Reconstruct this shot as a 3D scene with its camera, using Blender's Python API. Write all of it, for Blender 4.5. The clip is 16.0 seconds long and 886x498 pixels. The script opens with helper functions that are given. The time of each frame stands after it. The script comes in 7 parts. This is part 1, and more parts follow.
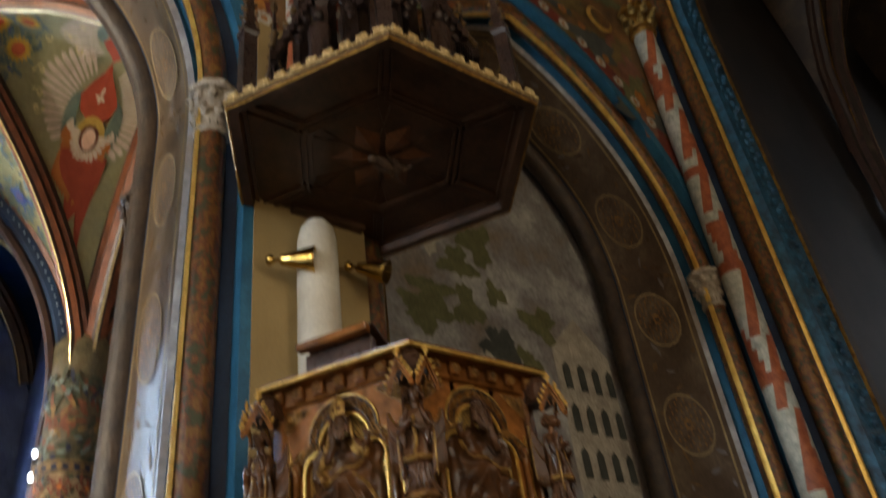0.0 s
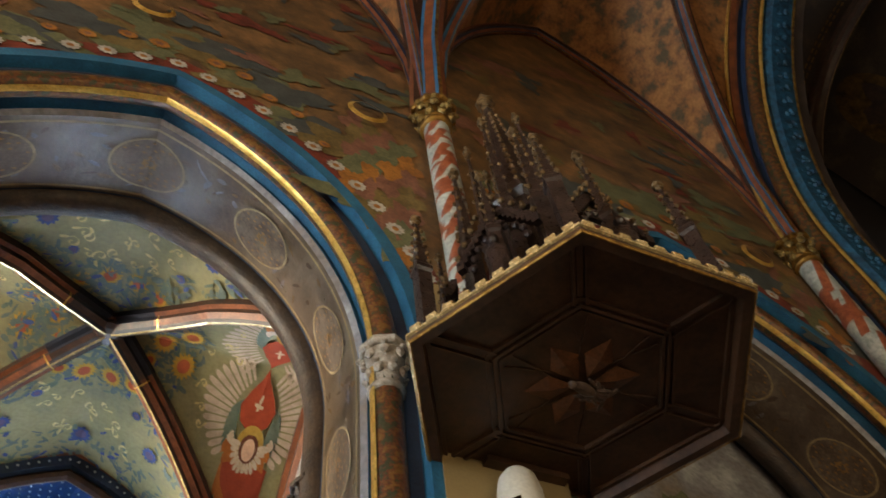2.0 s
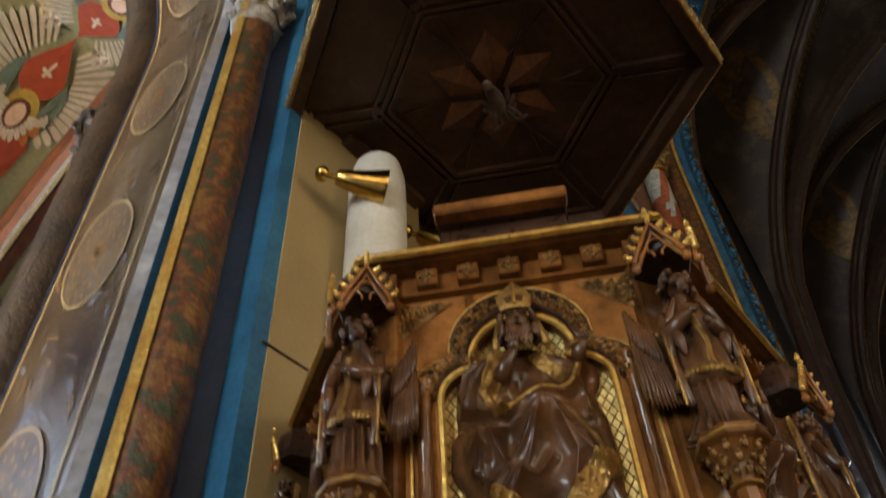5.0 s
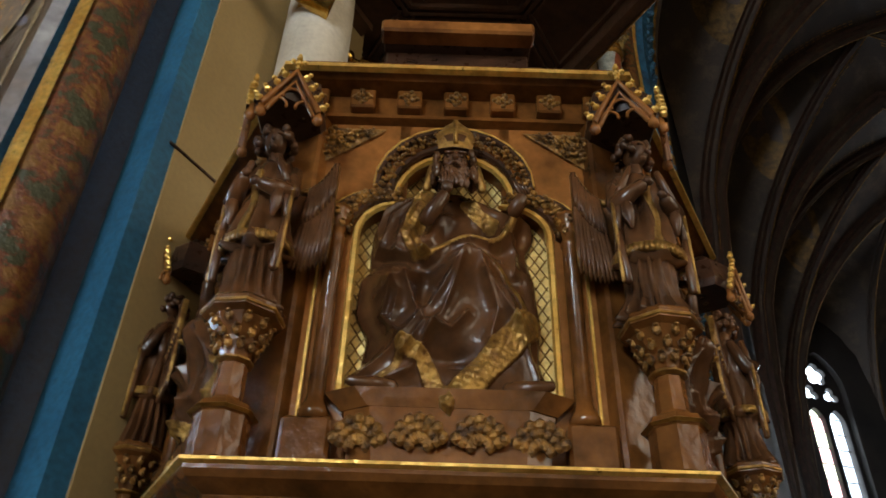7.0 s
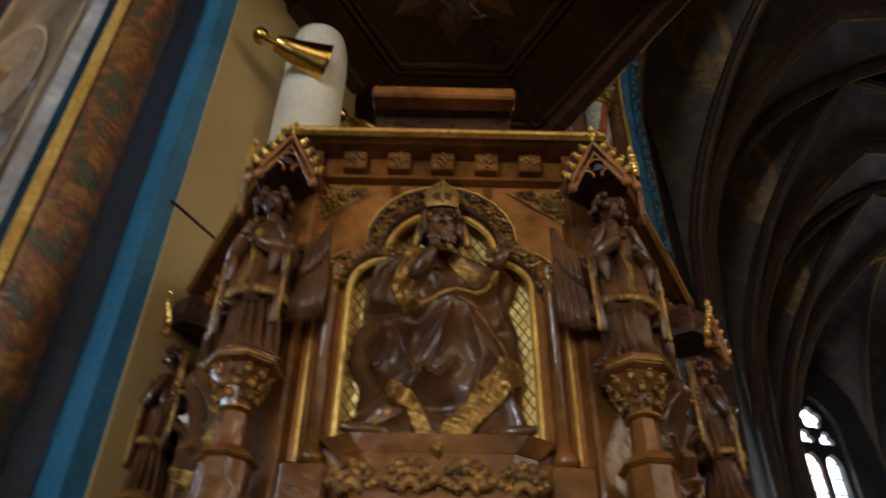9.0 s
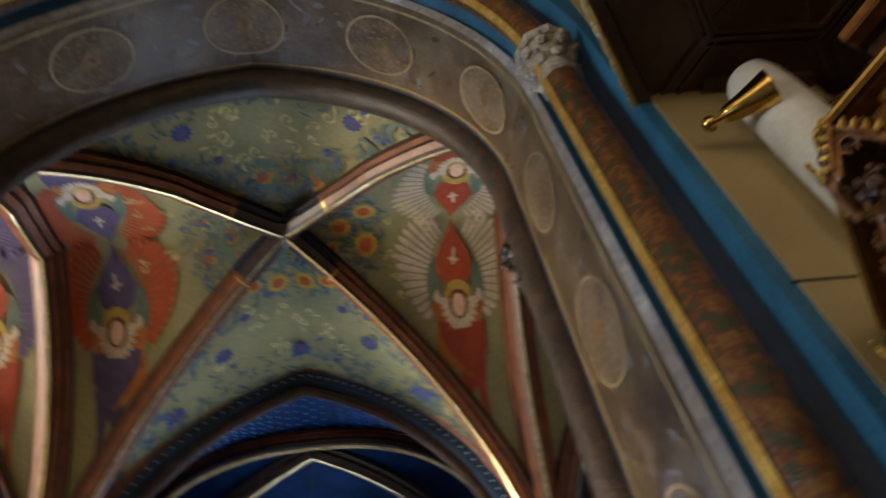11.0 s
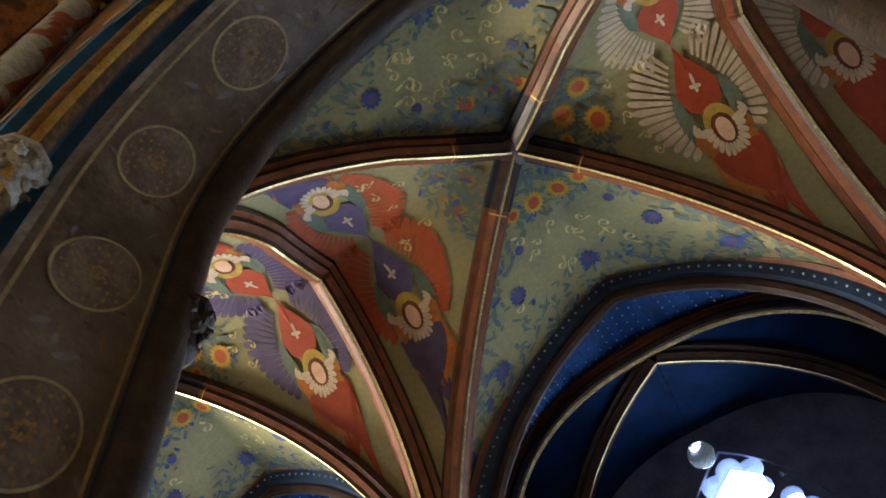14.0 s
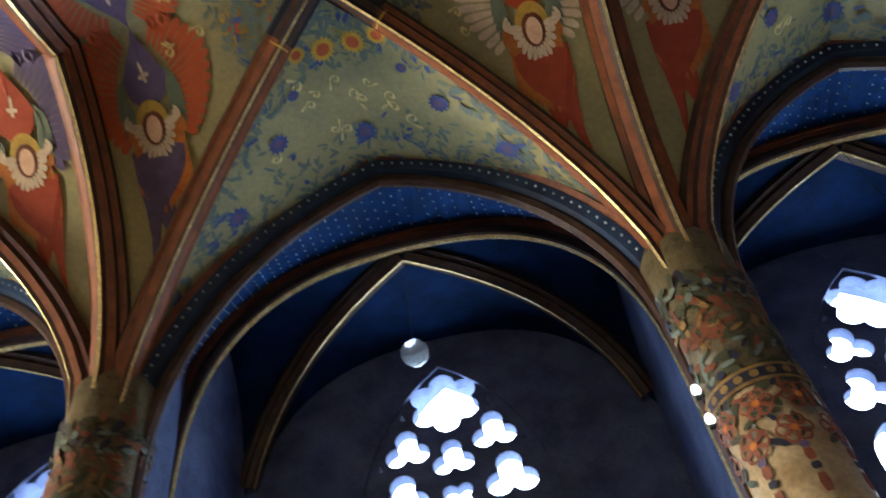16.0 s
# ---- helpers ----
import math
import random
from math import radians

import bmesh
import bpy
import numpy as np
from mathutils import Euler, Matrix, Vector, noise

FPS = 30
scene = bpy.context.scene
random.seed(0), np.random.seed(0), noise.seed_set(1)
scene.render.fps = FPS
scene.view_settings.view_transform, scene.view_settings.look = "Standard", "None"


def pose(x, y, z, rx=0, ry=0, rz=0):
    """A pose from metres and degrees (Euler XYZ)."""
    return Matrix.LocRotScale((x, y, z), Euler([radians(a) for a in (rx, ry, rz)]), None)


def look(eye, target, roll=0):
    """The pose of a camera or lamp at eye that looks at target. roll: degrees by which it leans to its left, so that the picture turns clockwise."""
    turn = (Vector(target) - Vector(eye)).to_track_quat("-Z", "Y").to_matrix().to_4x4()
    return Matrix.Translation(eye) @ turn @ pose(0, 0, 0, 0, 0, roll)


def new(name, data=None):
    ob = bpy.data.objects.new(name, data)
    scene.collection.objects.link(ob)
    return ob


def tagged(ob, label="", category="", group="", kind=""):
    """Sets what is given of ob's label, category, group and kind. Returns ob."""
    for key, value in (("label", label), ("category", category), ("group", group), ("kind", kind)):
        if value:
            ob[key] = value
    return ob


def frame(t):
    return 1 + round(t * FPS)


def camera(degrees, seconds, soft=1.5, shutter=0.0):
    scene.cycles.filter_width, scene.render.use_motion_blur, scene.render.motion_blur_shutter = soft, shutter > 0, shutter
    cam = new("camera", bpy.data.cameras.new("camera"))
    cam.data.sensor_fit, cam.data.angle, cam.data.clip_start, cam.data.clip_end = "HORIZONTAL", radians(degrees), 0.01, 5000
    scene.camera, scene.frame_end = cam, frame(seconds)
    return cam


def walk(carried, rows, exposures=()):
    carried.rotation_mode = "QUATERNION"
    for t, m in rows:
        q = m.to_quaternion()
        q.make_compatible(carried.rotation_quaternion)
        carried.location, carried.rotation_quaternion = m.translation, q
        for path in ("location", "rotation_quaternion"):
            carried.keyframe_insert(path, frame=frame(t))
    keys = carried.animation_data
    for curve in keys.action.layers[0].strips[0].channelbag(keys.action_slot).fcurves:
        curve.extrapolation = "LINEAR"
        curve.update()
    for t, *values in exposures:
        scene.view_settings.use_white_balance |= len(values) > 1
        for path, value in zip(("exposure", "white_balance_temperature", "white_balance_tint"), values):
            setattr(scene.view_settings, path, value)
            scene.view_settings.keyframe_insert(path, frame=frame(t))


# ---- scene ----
cam = camera(57.1, 16.0, 1.5, 0.5)
PATH = [
    (0, (0.03, 0.046, 1.632), (1.082, 1.313, 2.767), -7.9),
    (0.5, (0.015, 0.252, 1.686), (0.963, 1.363, 3.052), -12.6),
    (1, (0.033, 0.415, 1.704), (0.898, 1.421, 3.2), -16.4),
    (1.5, (0.074, 0.62, 1.718), (0.781, 1.537, 3.349), -14.6),
    (2, (0.096, 0.826, 1.735), (0.657, 1.739, 3.423), -9.5),
    (2.3, (0.121, 0.941, 1.741), (0.641, 1.827, 3.457), -8.6),
    (2.5, (0.074, 1.081, 1.73), (0.662, 1.949, 3.433), -11.8),
    (3, (0.116, 1.327, 1.726), (0.795, 2.266, 3.357), -8.8),
    (3.4, (0.179, 1.5, 1.713), (0.927, 2.376, 3.348), -9.3),
    (3.5, (0.199, 1.541, 1.711), (0.959, 2.434, 3.331), -8.5),
    (4, (0.261, 1.713, 1.713), (1.137, 2.613, 3.27), -4.8),
    (4.5, (0.308, 1.904, 1.743), (1.249, 2.702, 3.317), -5.6),
    (5, (0.409, 2.039, 1.746), (1.495, 2.849, 3.217), -3.7),
    (5.2, (0.449, 2.077, 1.739), (1.562, 2.895, 3.186), -2.8),
    (7.3, (0.550, 2.148, 1.852), (1.972, 2.899, 3.040), 1.9),
    (7.5, (0.554, 2.137, 1.855), (2.000, 2.848, 3.040), 1.8),
    (8, (0.535, 2.125, 1.853), (2.016, 2.752, 3.041), 2.1),
    (8.2, (0.544, 2.125, 1.854), (2.019, 2.749, 3.052), 2.5),
    (10.3, (0.327, 2.034, 1.651), (0.987, 3.162, 3.165), -7.9),
    (10.5, (0.330, 2.077, 1.655), (0.846, 3.246, 3.193), -9.3),
    (11, (0.334, 2.178, 1.654), (0.532, 3.316, 3.287), -12.5),
    (11.5, (0.342, 2.265, 1.631), (0.149, 3.369, 3.287), -10.6),
    (12, (0.331, 2.393, 1.655), (-0.128, 3.480, 3.270), -7.7),
    (12.5, (0.34, 2.568, 1.641), (-0.17, 3.591, 3.282), -9.5),
    (13, (0.272, 2.781, 1.647), (-0.221, 3.775, 3.31), -10.1),
    (13.5, (0.24, 2.999, 1.651), (-0.185, 4.004, 3.327), -11.6),
    (14, (0.275, 3.255, 1.656), (-0.176, 4.224, 3.346), -10.2),
    (14.5, (0.32, 3.485, 1.635), (-0.119, 4.519, 3.29), -9.2),
    (15, (0.339, 3.744, 1.646), (-0.001, 4.879, 3.257), -9.3),
    (15.5, (0.304, 3.973, 1.666), (0.121, 5.191, 3.242), -10.5),
    (16, (0.378, 4.347, 1.666), (0.291, 5.602, 3.221), -10.9),
]
walk(cam, [(t, look(eye, target, roll)) for t, eye, target, roll in PATH], [(0, 1.1), (1.0, 1.5), (5.2, 1.4), (7.4, 1.2), (8.2, 1.2), (10.4, 0.75), (11.5, 0.7), (13.5, 0.8), (16, 0.8)])

# ---- light ----
world = bpy.data.worlds.new("world")
scene.world = world
world.use_nodes = True
wn = world.node_tree.nodes
sky = wn.new("ShaderNodeTexSky")
sky.sky_type = 'NISHITA'
sky.sun_disc = False
sky.sun_elevation, sky.sun_rotation = radians(38), radians(200)
world.node_tree.links.new(sky.outputs["Color"], wn["Background"].inputs["Color"])
wn["Background"].inputs["Strength"].default_value = 0.06
sun = new("sun", bpy.data.lights.new("sun", 'SUN'))
sun.data.energy, sun.data.angle, sun.data.color = 0.6, radians(10), (1.0, 0.93, 0.82)
sun.matrix_world = pose(0, 0, 30, 52, 0, 20)


def window_light(x, y, z, rx, rz, w, h, watts, color):
    """An area lamp: the sky's light in a window's opening, or added fill light."""
    ob = new("window_light", bpy.data.lights.new("window_light", 'AREA'))
    ob.data.shape, ob.data.size, ob.data.size_y = 'RECTANGLE', w, h
    ob.data.energy, ob.data.color = watts, color
    ob.matrix_world = pose(x, y, z, rx, 0, rz)
    return ob


# chapel and apse windows, then added fill lamps on the far side and west end
for bx in (-5.15, -0.45, 4.3):
    window_light(bx, 11.78, 5.3, 90, 180, 2.9, 7.4, 210, (0.52, 0.73, 1.0))
for wx, wy, wr in ((23.6, 0.0, 90), (22.4, 3.3, 135), (22.4, -3.3, 45)):
    window_light(wx, wy, 11.5, 80, wr, 1.2, 4.5, 34, (0.8, 0.9, 1.0))
# fill lamps at unseen openings, added to brighten the nave
for wx, watts in ((-9.0, 36), (-2.6, 34), (2.6, 48)):
    window_light(wx, -3.95, 5.4, 100, 0, 1.8, 5.0, watts, (1.0, 0.82, 0.55))
lamp = new("flood_light", bpy.data.lights.new("flood_light", 'POINT'))
lamp.data.energy, lamp.data.color, lamp.data.shadow_soft_size = 3, (0.86, 0.93, 1.0), 0.1
lamp.matrix_world = pose(-2.68, 3.28, 5.5)
# fill lamps before the solid west wall, which has no window
window_light(-13.6, 0.0, 4.6, 92, -90, 3.0, 5.0, 520, (0.84, 0.93, 1.0))
window_light(-13.6, 6.9, 5.6, 96, -90, 2.2, 4.4, 1450, (1.0, 0.9, 0.72))

# ---- materials ----


def srgb(r, g, b):
    return tuple(((c / 255 + 0.055) / 1.055) ** 2.4 if c > 10 else c / 3294 for c in (r, g, b)) + (1.0,)


def material(name, c1, c2=None, scale=6.0, rough=0.6, metal=0.0, bump=0.15, fine=60.0, c3=None, mottle=0.5, spec=0.4, vary=0.0, grain=0.5):
    """Two or three colours mixed by large stains and fine grain, with a fine relief."""
    m = bpy.data.materials.new(name)
    m.use_nodes = True
    nt = m.node_tree
    N, L = nt.nodes, nt.links
    b = N["Principled BSDF"]
    tc = N.new("ShaderNodeTexCoord")
    big = N.new("ShaderNodeTexNoise")
    big.inputs["Scale"].default_value, big.inputs["Detail"].default_value, big.inputs["Roughness"].default_value = scale, 5, 0.62
    small = N.new("ShaderNodeTexNoise")
    small.inputs["Scale"].default_value, small.inputs["Detail"].default_value = fine, 4
    L.new(tc.outputs["Object"], big.inputs["Vector"])
    L.new(tc.outputs["Object"], small.inputs["Vector"])
    ramp = N.new("ShaderNodeValToRGB")
    e = ramp.color_ramp.elements
    c2 = c2 or tuple(v * 0.62 for v in c1[:3]) + (1.0,)
    e[0].position, e[0].color = 0.5 - mottle * 0.3, c2
    e[1].position, e[1].color = 0.5 + mottle * 0.3, c1
    if c3:
        x = e.new(0.5)
        x.color = c3
    L.new(big.outputs["Fac"], ramp.inputs["Fac"])
    mix = N.new("ShaderNodeMixRGB")
    mix.blend_type = 'MULTIPLY'
    mix.inputs["Fac"].default_value = grain
    r2 = N.new("ShaderNodeValToRGB")
    r2.color_ramp.elements[0].position, r2.color_ramp.elements[0].color = 0.3, (0.45, 0.45, 0.45, 1)
    r2.color_ramp.elements[1].position, r2.color_ramp.elements[1].color = 0.62, (1.15, 1.15, 1.15, 1)
    L.new(small.outputs["Fac"], r2.inputs["Fac"])
    L.new(ramp.outputs["Color"], mix.inputs["Color1"])
    L.new(r2.outputs["Color"], mix.inputs["Color2"])
    col = mix.outputs["Color"]
    if vary:
        info = N.new("ShaderNodeNewGeometry")
        hsv = N.new("ShaderNodeHueSaturation")
        mr = N.new("ShaderNodeMapRange")
        mr.inputs["To Min"].default_value, mr.inputs["To Max"].default_value = 1 - vary, 1 + vary
        L.new(info.outputs["Random Per Island"], mr.inputs["Value"])
        L.new(mr.outputs["Result"], hsv.inputs["Value"])
        L.new(col, hsv.inputs["Color"])
        col = hsv.outputs["Color"]
    L.new(col, b.inputs["Base Color"])
    rr = N.new("ShaderNodeMapRange")
    rr.inputs["To Min"].default_value, rr.inputs["To Max"].default_value = max(0.04, rough - 0.12), min(1.0, rough + 0.12)
    L.new(small.outputs["Fac"], rr.inputs["Value"])
    L.new(rr.outputs["Result"], b.inputs["Roughness"])
    b.inputs["Metallic"].default_value = metal
    b.inputs["Specular IOR Level"].default_value = spec
    if bump:
        bp = N.new("ShaderNodeBump")
        bp.inputs["Strength"].default_value, bp.inputs["Distance"].default_value = bump, 0.02
        L.new(small.outputs["Fac"], bp.inputs["Height"])
        L.new(bp.outputs["Normal"], b.inputs["Normal"])
    return m


blue_paint = material("blue_paint", srgb(50, 110, 142), srgb(36, 84, 114), 3, 0.55)
navy_paint = material("navy_paint", srgb(40, 62, 92), srgb(26, 40, 66), 3, 0.5)
gilding = material("gilding", srgb(238, 200, 108), srgb(206, 156, 70), 9, 0.32, 0.55, 0.2)
dull_gilding = material("dull_gilding", srgb(176, 134, 62), srgb(104, 72, 32), 14, 0.42, 0.75, 0.3)
painted_shaft = material("painted_shaft", srgb(122, 88, 44), srgb(62, 66, 46), 18, 0.38, 0.15, 0.25, 60, srgb(104, 54, 34), 0.25)
beige_plaster = material("beige_plaster", srgb(158, 135, 90), srgb(142, 119, 76), 1.6, 0.7, 0, 0.03, grain=0.15)
soffit_paint = material("soffit_paint", srgb(116, 99, 79), srgb(66, 50, 38), 2.4, 0.33, 0, 0.1, 34, srgb(90, 72, 54), 0.6, spec=0.6)
brown_stone = material("brown_stone", srgb(66, 50, 36), srgb(36, 27, 20), 7, 0.5, 0, 0.4, 40)
pale_stone = material("pale_stone", srgb(196, 186, 170), srgb(140, 126, 108), 12, 0.55, 0, 0.4)
mural_brown = material("mural_brown", srgb(150, 108, 66), srgb(74, 58, 42), 2.6, 0.6, 0, 0.15, 30, srgb(112, 84, 52), 0.7)
mural_green = material("mural_green", srgb(112, 116, 82), srgb(84, 62, 44), 2.2, 0.6, 0, 0.12, 26, srgb(70, 78, 74), 0.7)
mural_grey = material("mural_grey", srgb(192, 192, 190), srgb(132, 116, 100), 1.7, 0.65, 0, 0.1, 22, srgb(136, 134, 136), 0.7)
vault_green = material("vault_green", srgb(166, 156, 112), srgb(138, 136, 104), 2.0, 0.6, 0, 0.05, 24, srgb(164, 154, 106), 0.8, grain=0.3)
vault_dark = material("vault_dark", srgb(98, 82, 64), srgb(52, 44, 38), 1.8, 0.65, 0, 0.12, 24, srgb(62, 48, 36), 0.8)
nave_web = material("nave_web", srgb(172, 118, 66), srgb(92, 78, 54), 3.4, 0.6, 0, 0.12, 20, srgb(150, 100, 58), 0.35)
rib_orange = material("rib_orange", srgb(142, 82, 48), srgb(104, 58, 36), 6, 0.45, 0, 0.15)
rib_dark = material("rib_dark", srgb(74, 48, 34), srgb(44, 30, 24), 8, 0.4, 0, 0.2)
rib_navy = material("rib_navy", srgb(30, 34, 50), srgb(20, 22, 34), 8, 0.55, 0, 0.1)
rib_edge = material("rib_edge", srgb(236, 212, 156), srgb(206, 172, 112), 8, 0.25, 0.4, 0.1)
star_blue = material("star_blue", srgb(10, 58, 112), srgb(7, 40, 80), 4, 0.7, 0, 0.1, spec=0.1)
chapel_blue = material("chapel_blue", srgb(18, 50, 94), srgb(12, 36, 66), 2.4, 0.75, 0, 0.1, spec=0.08)
# lighter and bluer base carries the blue haze round the bright window
chapel_wall_haze = material("chapel_wall_haze", srgb(106, 118, 152), srgb(78, 88, 120), 2.2, 0.7, 0, 0.15, spec=0.12)
# column colour in two tones: the window's light is put into the lower
column_lit = material("column_lit", srgb(206, 184, 146), srgb(166, 138, 100), 4, 0.4, 0, 0.12, 30)
column_unlit = material("column_unlit", srgb(96, 80, 56), srgb(48, 42, 31), 6, 0.45, 0, 0.25, 30, srgb(98, 88, 62), 0.6)
floor_stone = material("floor_stone", srgb(92, 80, 68), srgb(60, 50, 42), 1.2, 0.35)
plain_wall = material("plain_wall", srgb(150, 124, 90), srgb(112, 88, 62), 1.4, 0.7)
lead = material("lead", srgb(56, 58, 62), None, 20, 0.5, 0.4, 0.2)
white_stone = material("white_stone", srgb(208, 202, 186), srgb(186, 176, 156), 3, 0.5, 0, 0.05, grain=0.2)

soffit_line = material("soffit_line", srgb(172, 150, 110), srgb(140, 118, 82), 9, 0.5, grain=0.3)
soffit_leaf = material("soffit_leaf", srgb(128, 100, 66), srgb(104, 80, 52), 9, 0.5)
soffit_leaf_dark = material("soffit_leaf_dark", srgb(96, 74, 56), srgb(80, 62, 48), 9, 0.5)
soffit_leaf_grey = material("soffit_leaf_grey", srgb(128, 122, 126), srgb(108, 102, 106), 9, 0.5)
medallion_violet = material("medallion_violet", srgb(122, 104, 84), srgb(88, 70, 54), 5, 0.5, 0, 0.1, 40)
medallion_gold = material("medallion_gold", srgb(160, 118, 62), srgb(124, 90, 48), 12, 0.45, 0.1, grain=0.3)

# ---- helpers of this place ----


def mesh_object(name, verts, faces, mats, parent=None, label="", smooth=False, idx=None):
    me = bpy.data.meshes.new(name)
    me.from_pydata([tuple(v) for v in verts], [], faces)
    for m in (mats if isinstance(mats, (list, tuple)) else [mats]):
        me.materials.append(m)
    if idx is not None:
        me.polygons.foreach_set("material_index", idx)
    if smooth:
        me.polygons.foreach_set("use_smooth", [True] * len(faces))
    me.update()
    ob = new(name, me)
    if parent:
        ob.parent = parent
    if label:
        ob["label"] = label
    return ob


def part(name, bm, mat, parent=None, label="", smooth=False):
    bmesh.ops.recalc_face_normals(bm, faces=bm.faces)
    me = bpy.data.meshes.new(name)
    bm.to_mesh(me)
    bm.free()
    for m in (mat if isinstance(mat, (list, tuple)) else [mat]):
        me.materials.append(m)
    if smooth:
        me.polygons.foreach_set("use_smooth", [True] * len(me.polygons))
    ob = new(name, me)
    if parent:
        ob.parent = parent
    if label:
        ob["label"] = label
    return ob


def structure(ob, label, category):
    return tagged(ob, label, category, kind="structure")


def add_box(bm, cx, cy, cz, sx, sy, sz, m=None, mat=0, bevel=0.0):
    r = bmesh.ops.create_cube(bm, size=1.0, matrix=(m or Matrix()) @ pose(cx, cy, cz) @ Matrix.Diagonal((sx, sy, sz, 1)))
    fs = {f for v in r["verts"] for f in v.link_faces}
    for f in fs:
        f.material_index = mat
    if bevel:
        es = {e for v in r["verts"] for e in v.link_edges}
        bmesh.ops.bevel(bm, geom=list(es), offset=bevel, segments=1, affect='EDGES')


def add_lathe(bm, profile, m=None, n=16, mat=0):
    """A turned shape from (radius, height) pairs."""
    m = m or Matrix()
    rings = []
    for r, z in profile:
        rings.append([bm.verts.new(m @ Vector((r * math.cos(2 * math.pi * i / n), r * math.sin(2 * math.pi * i / n), z))) for i in range(n)])
    for a, b in zip(rings, rings[1:]):
        for i in range(n):
            bm.faces.new((a[i], a[(i + 1) % n], b[(i + 1) % n], b[i])).material_index = mat
    for ring, flip in ((rings[0], True), (rings[-1], False)):
        f = bm.faces.new(ring[::-1] if flip else ring)
        f.material_index = mat


def add_ball(bm, x, y, z, rx, ry=None, rz=None, m=None, mat=0, sub=2):
    ry, rz = ry or rx, rz or rx
    r = bmesh.ops.create_icosphere(bm, subdivisions=sub, radius=1.0, matrix=(m or Matrix()) @ pose(x, y, z) @ Matrix.Diagonal((rx, ry, rz, 1)))
    for v in r["verts"]:
        for f in v.link_faces:
            f.material_index = mat


class Arch:
    """A pointed arch: centre, half span, height of springing and of apex."""

    def __init__(self, cx, a, zs, za, foot=0.0, seg=22):
        self.cx, self.a, self.zs, self.foot, self.seg = cx, a, zs, foot, seg
        h = za - zs
        self.r = (a * a + h * h) / (2 * a)

    def half(self, n):
        """Right half from the foot to the apex, at an offset outward."""
        r, c = self.r + n, self.r - self.a
        end = math.acos(max(-1, min(1, c / r)))
        pts = [(self.a + n, self.foot)] if self.foot < self.zs else []
        for i in range(self.seg + 1):
            t = end * i / self.seg
            pts.append((-c + r * math.cos(t), self.zs + r * math.sin(t)))
        return pts

    def path(self, n):
        h = self.half(n)
        return [(self.cx + x, z) for x, z in h] + [(self.cx - x, z) for x, z in h[-2::-1]]

    def height(self, x):
        d = abs(x)
        c = self.r - self.a
        return self.zs + math.sqrt(max(0.0, self.r ** 2 - (c + d) ** 2)) if d < self.a else self.zs


def swept(name, arch, profile, mat, m=None, parent=None, label="", closed=False, idx=None, smooth=False):
    """A moulding: profile points (offset outward, depth) carried along an arch. m lays the arch's plane (x, z; depth y) into the place."""
    m = m or Matrix()
    lines = [arch.path(n) for n, _ in profile]
    k = len(lines[0])
    verts = [m @ Vector((x, profile[j][1], z)) for j, line in enumerate(lines) for x, z in line]
    faces, mi = [], []
    pairs = [(j, j + 1) for j in range(len(profile) - 1)] + ([(len(profile) - 1, 0)] if closed else [])
    for q, (j, j2) in enumerate(pairs):
        for i in range(k - 1):
            faces.append((j * k + i, j * k + i + 1, j2 * k + i + 1, j2 * k + i))
            mi.append(idx[q] if idx else 0)
    return mesh_object(name, verts, faces, mat, parent, label, smooth, mi if idx else None)


def roll(n, y, r, k=10, a0=0.0, a1=360.0):
    full = a1 - a0 >= 360
    return [(n + r * math.cos(radians(a0 + (a1 - a0) * i / (k if full else k - 1))), y + r * math.sin(radians(a0 + (a1 - a0) * i / (k if full else k - 1)))) for i in range(k)]


def curve_rib(name, pts, up, profile, mats, idx=None, parent=None, label=""):
    """A rib: profile (sideways, down) carried along points; up: the direction away from the room at each point or one for all."""
    verts, faces, mi = [], [], []
    k = len(profile)
    for i, p in enumerate(pts):
        t = (pts[min(i + 1, len(pts) - 1)] - pts[max(i - 1, 0)]).normalized()
        s = t.cross(Vector(up)).normalized()
        u = s.cross(t).normalized()
        for a, d in profile:
            verts.append(p + s * a - u * d)
    for i in range(len(pts) - 1):
        for j in range(k - 1):
            faces.append((i * k + j, i * k + j + 1, (i + 1) * k + j + 1, (i + 1) * k + j))
            mi.append(idx[j] if idx else 0)
    return mesh_object(name, verts, faces, mats, parent, label, False, mi if idx else None)


# ---- nave wall with its two arches ----
WALL, BACK = 3.65, 5.0
arch_west = Arch(-0.45, 1.82, 5.55, 8.22)
arch_east = Arch(4.42, 1.95, 5.55, 8.42)
arch_far = Arch(-5.3, 1.82, 5.55, 8.22)
TOP = 16.5


def wall_above(name, arch, x0, x1, n, label):
    """The wall round an arch's opening, from the floor to the top, with real thickness."""
    path = arch.path(n)
    verts, faces = [], []
    xs = [(x, z) for x, z in path]
    for y in (WALL, BACK):
        for x, z in xs:
            verts.append((x, y, z))
        for i, (x, z) in enumerate(xs):
            if i < len(xs) // 2:
                f = z / max(p[1] for p in xs)
                verts.append((x1 if i <= 1 else x1 + (arch.cx - x1) * (i - 1) / (len(xs) // 2 - 1), y, 0 if i == 0 else TOP))
            else:
                j = len(xs) - 1 - i
                verts.append((x0 if j <= 1 else x0 + (arch.cx - x0) * (j - 1) / (len(xs) // 2 - 1), y, 0 if j == 0 else TOP))
    k = len(xs)
    for s in range(2):
        o = s * 2 * k
        for i in range(k - 1):
            faces.append((o + i, o + i + 1, o + k + i + 1, o + k + i))
    for i in range(k - 1):
        faces.append((i, i + 1, 2 * k + i + 1, 2 * k + i))
    return structure(mesh_object(name, verts, faces, [mural_brown]), label, "wall")


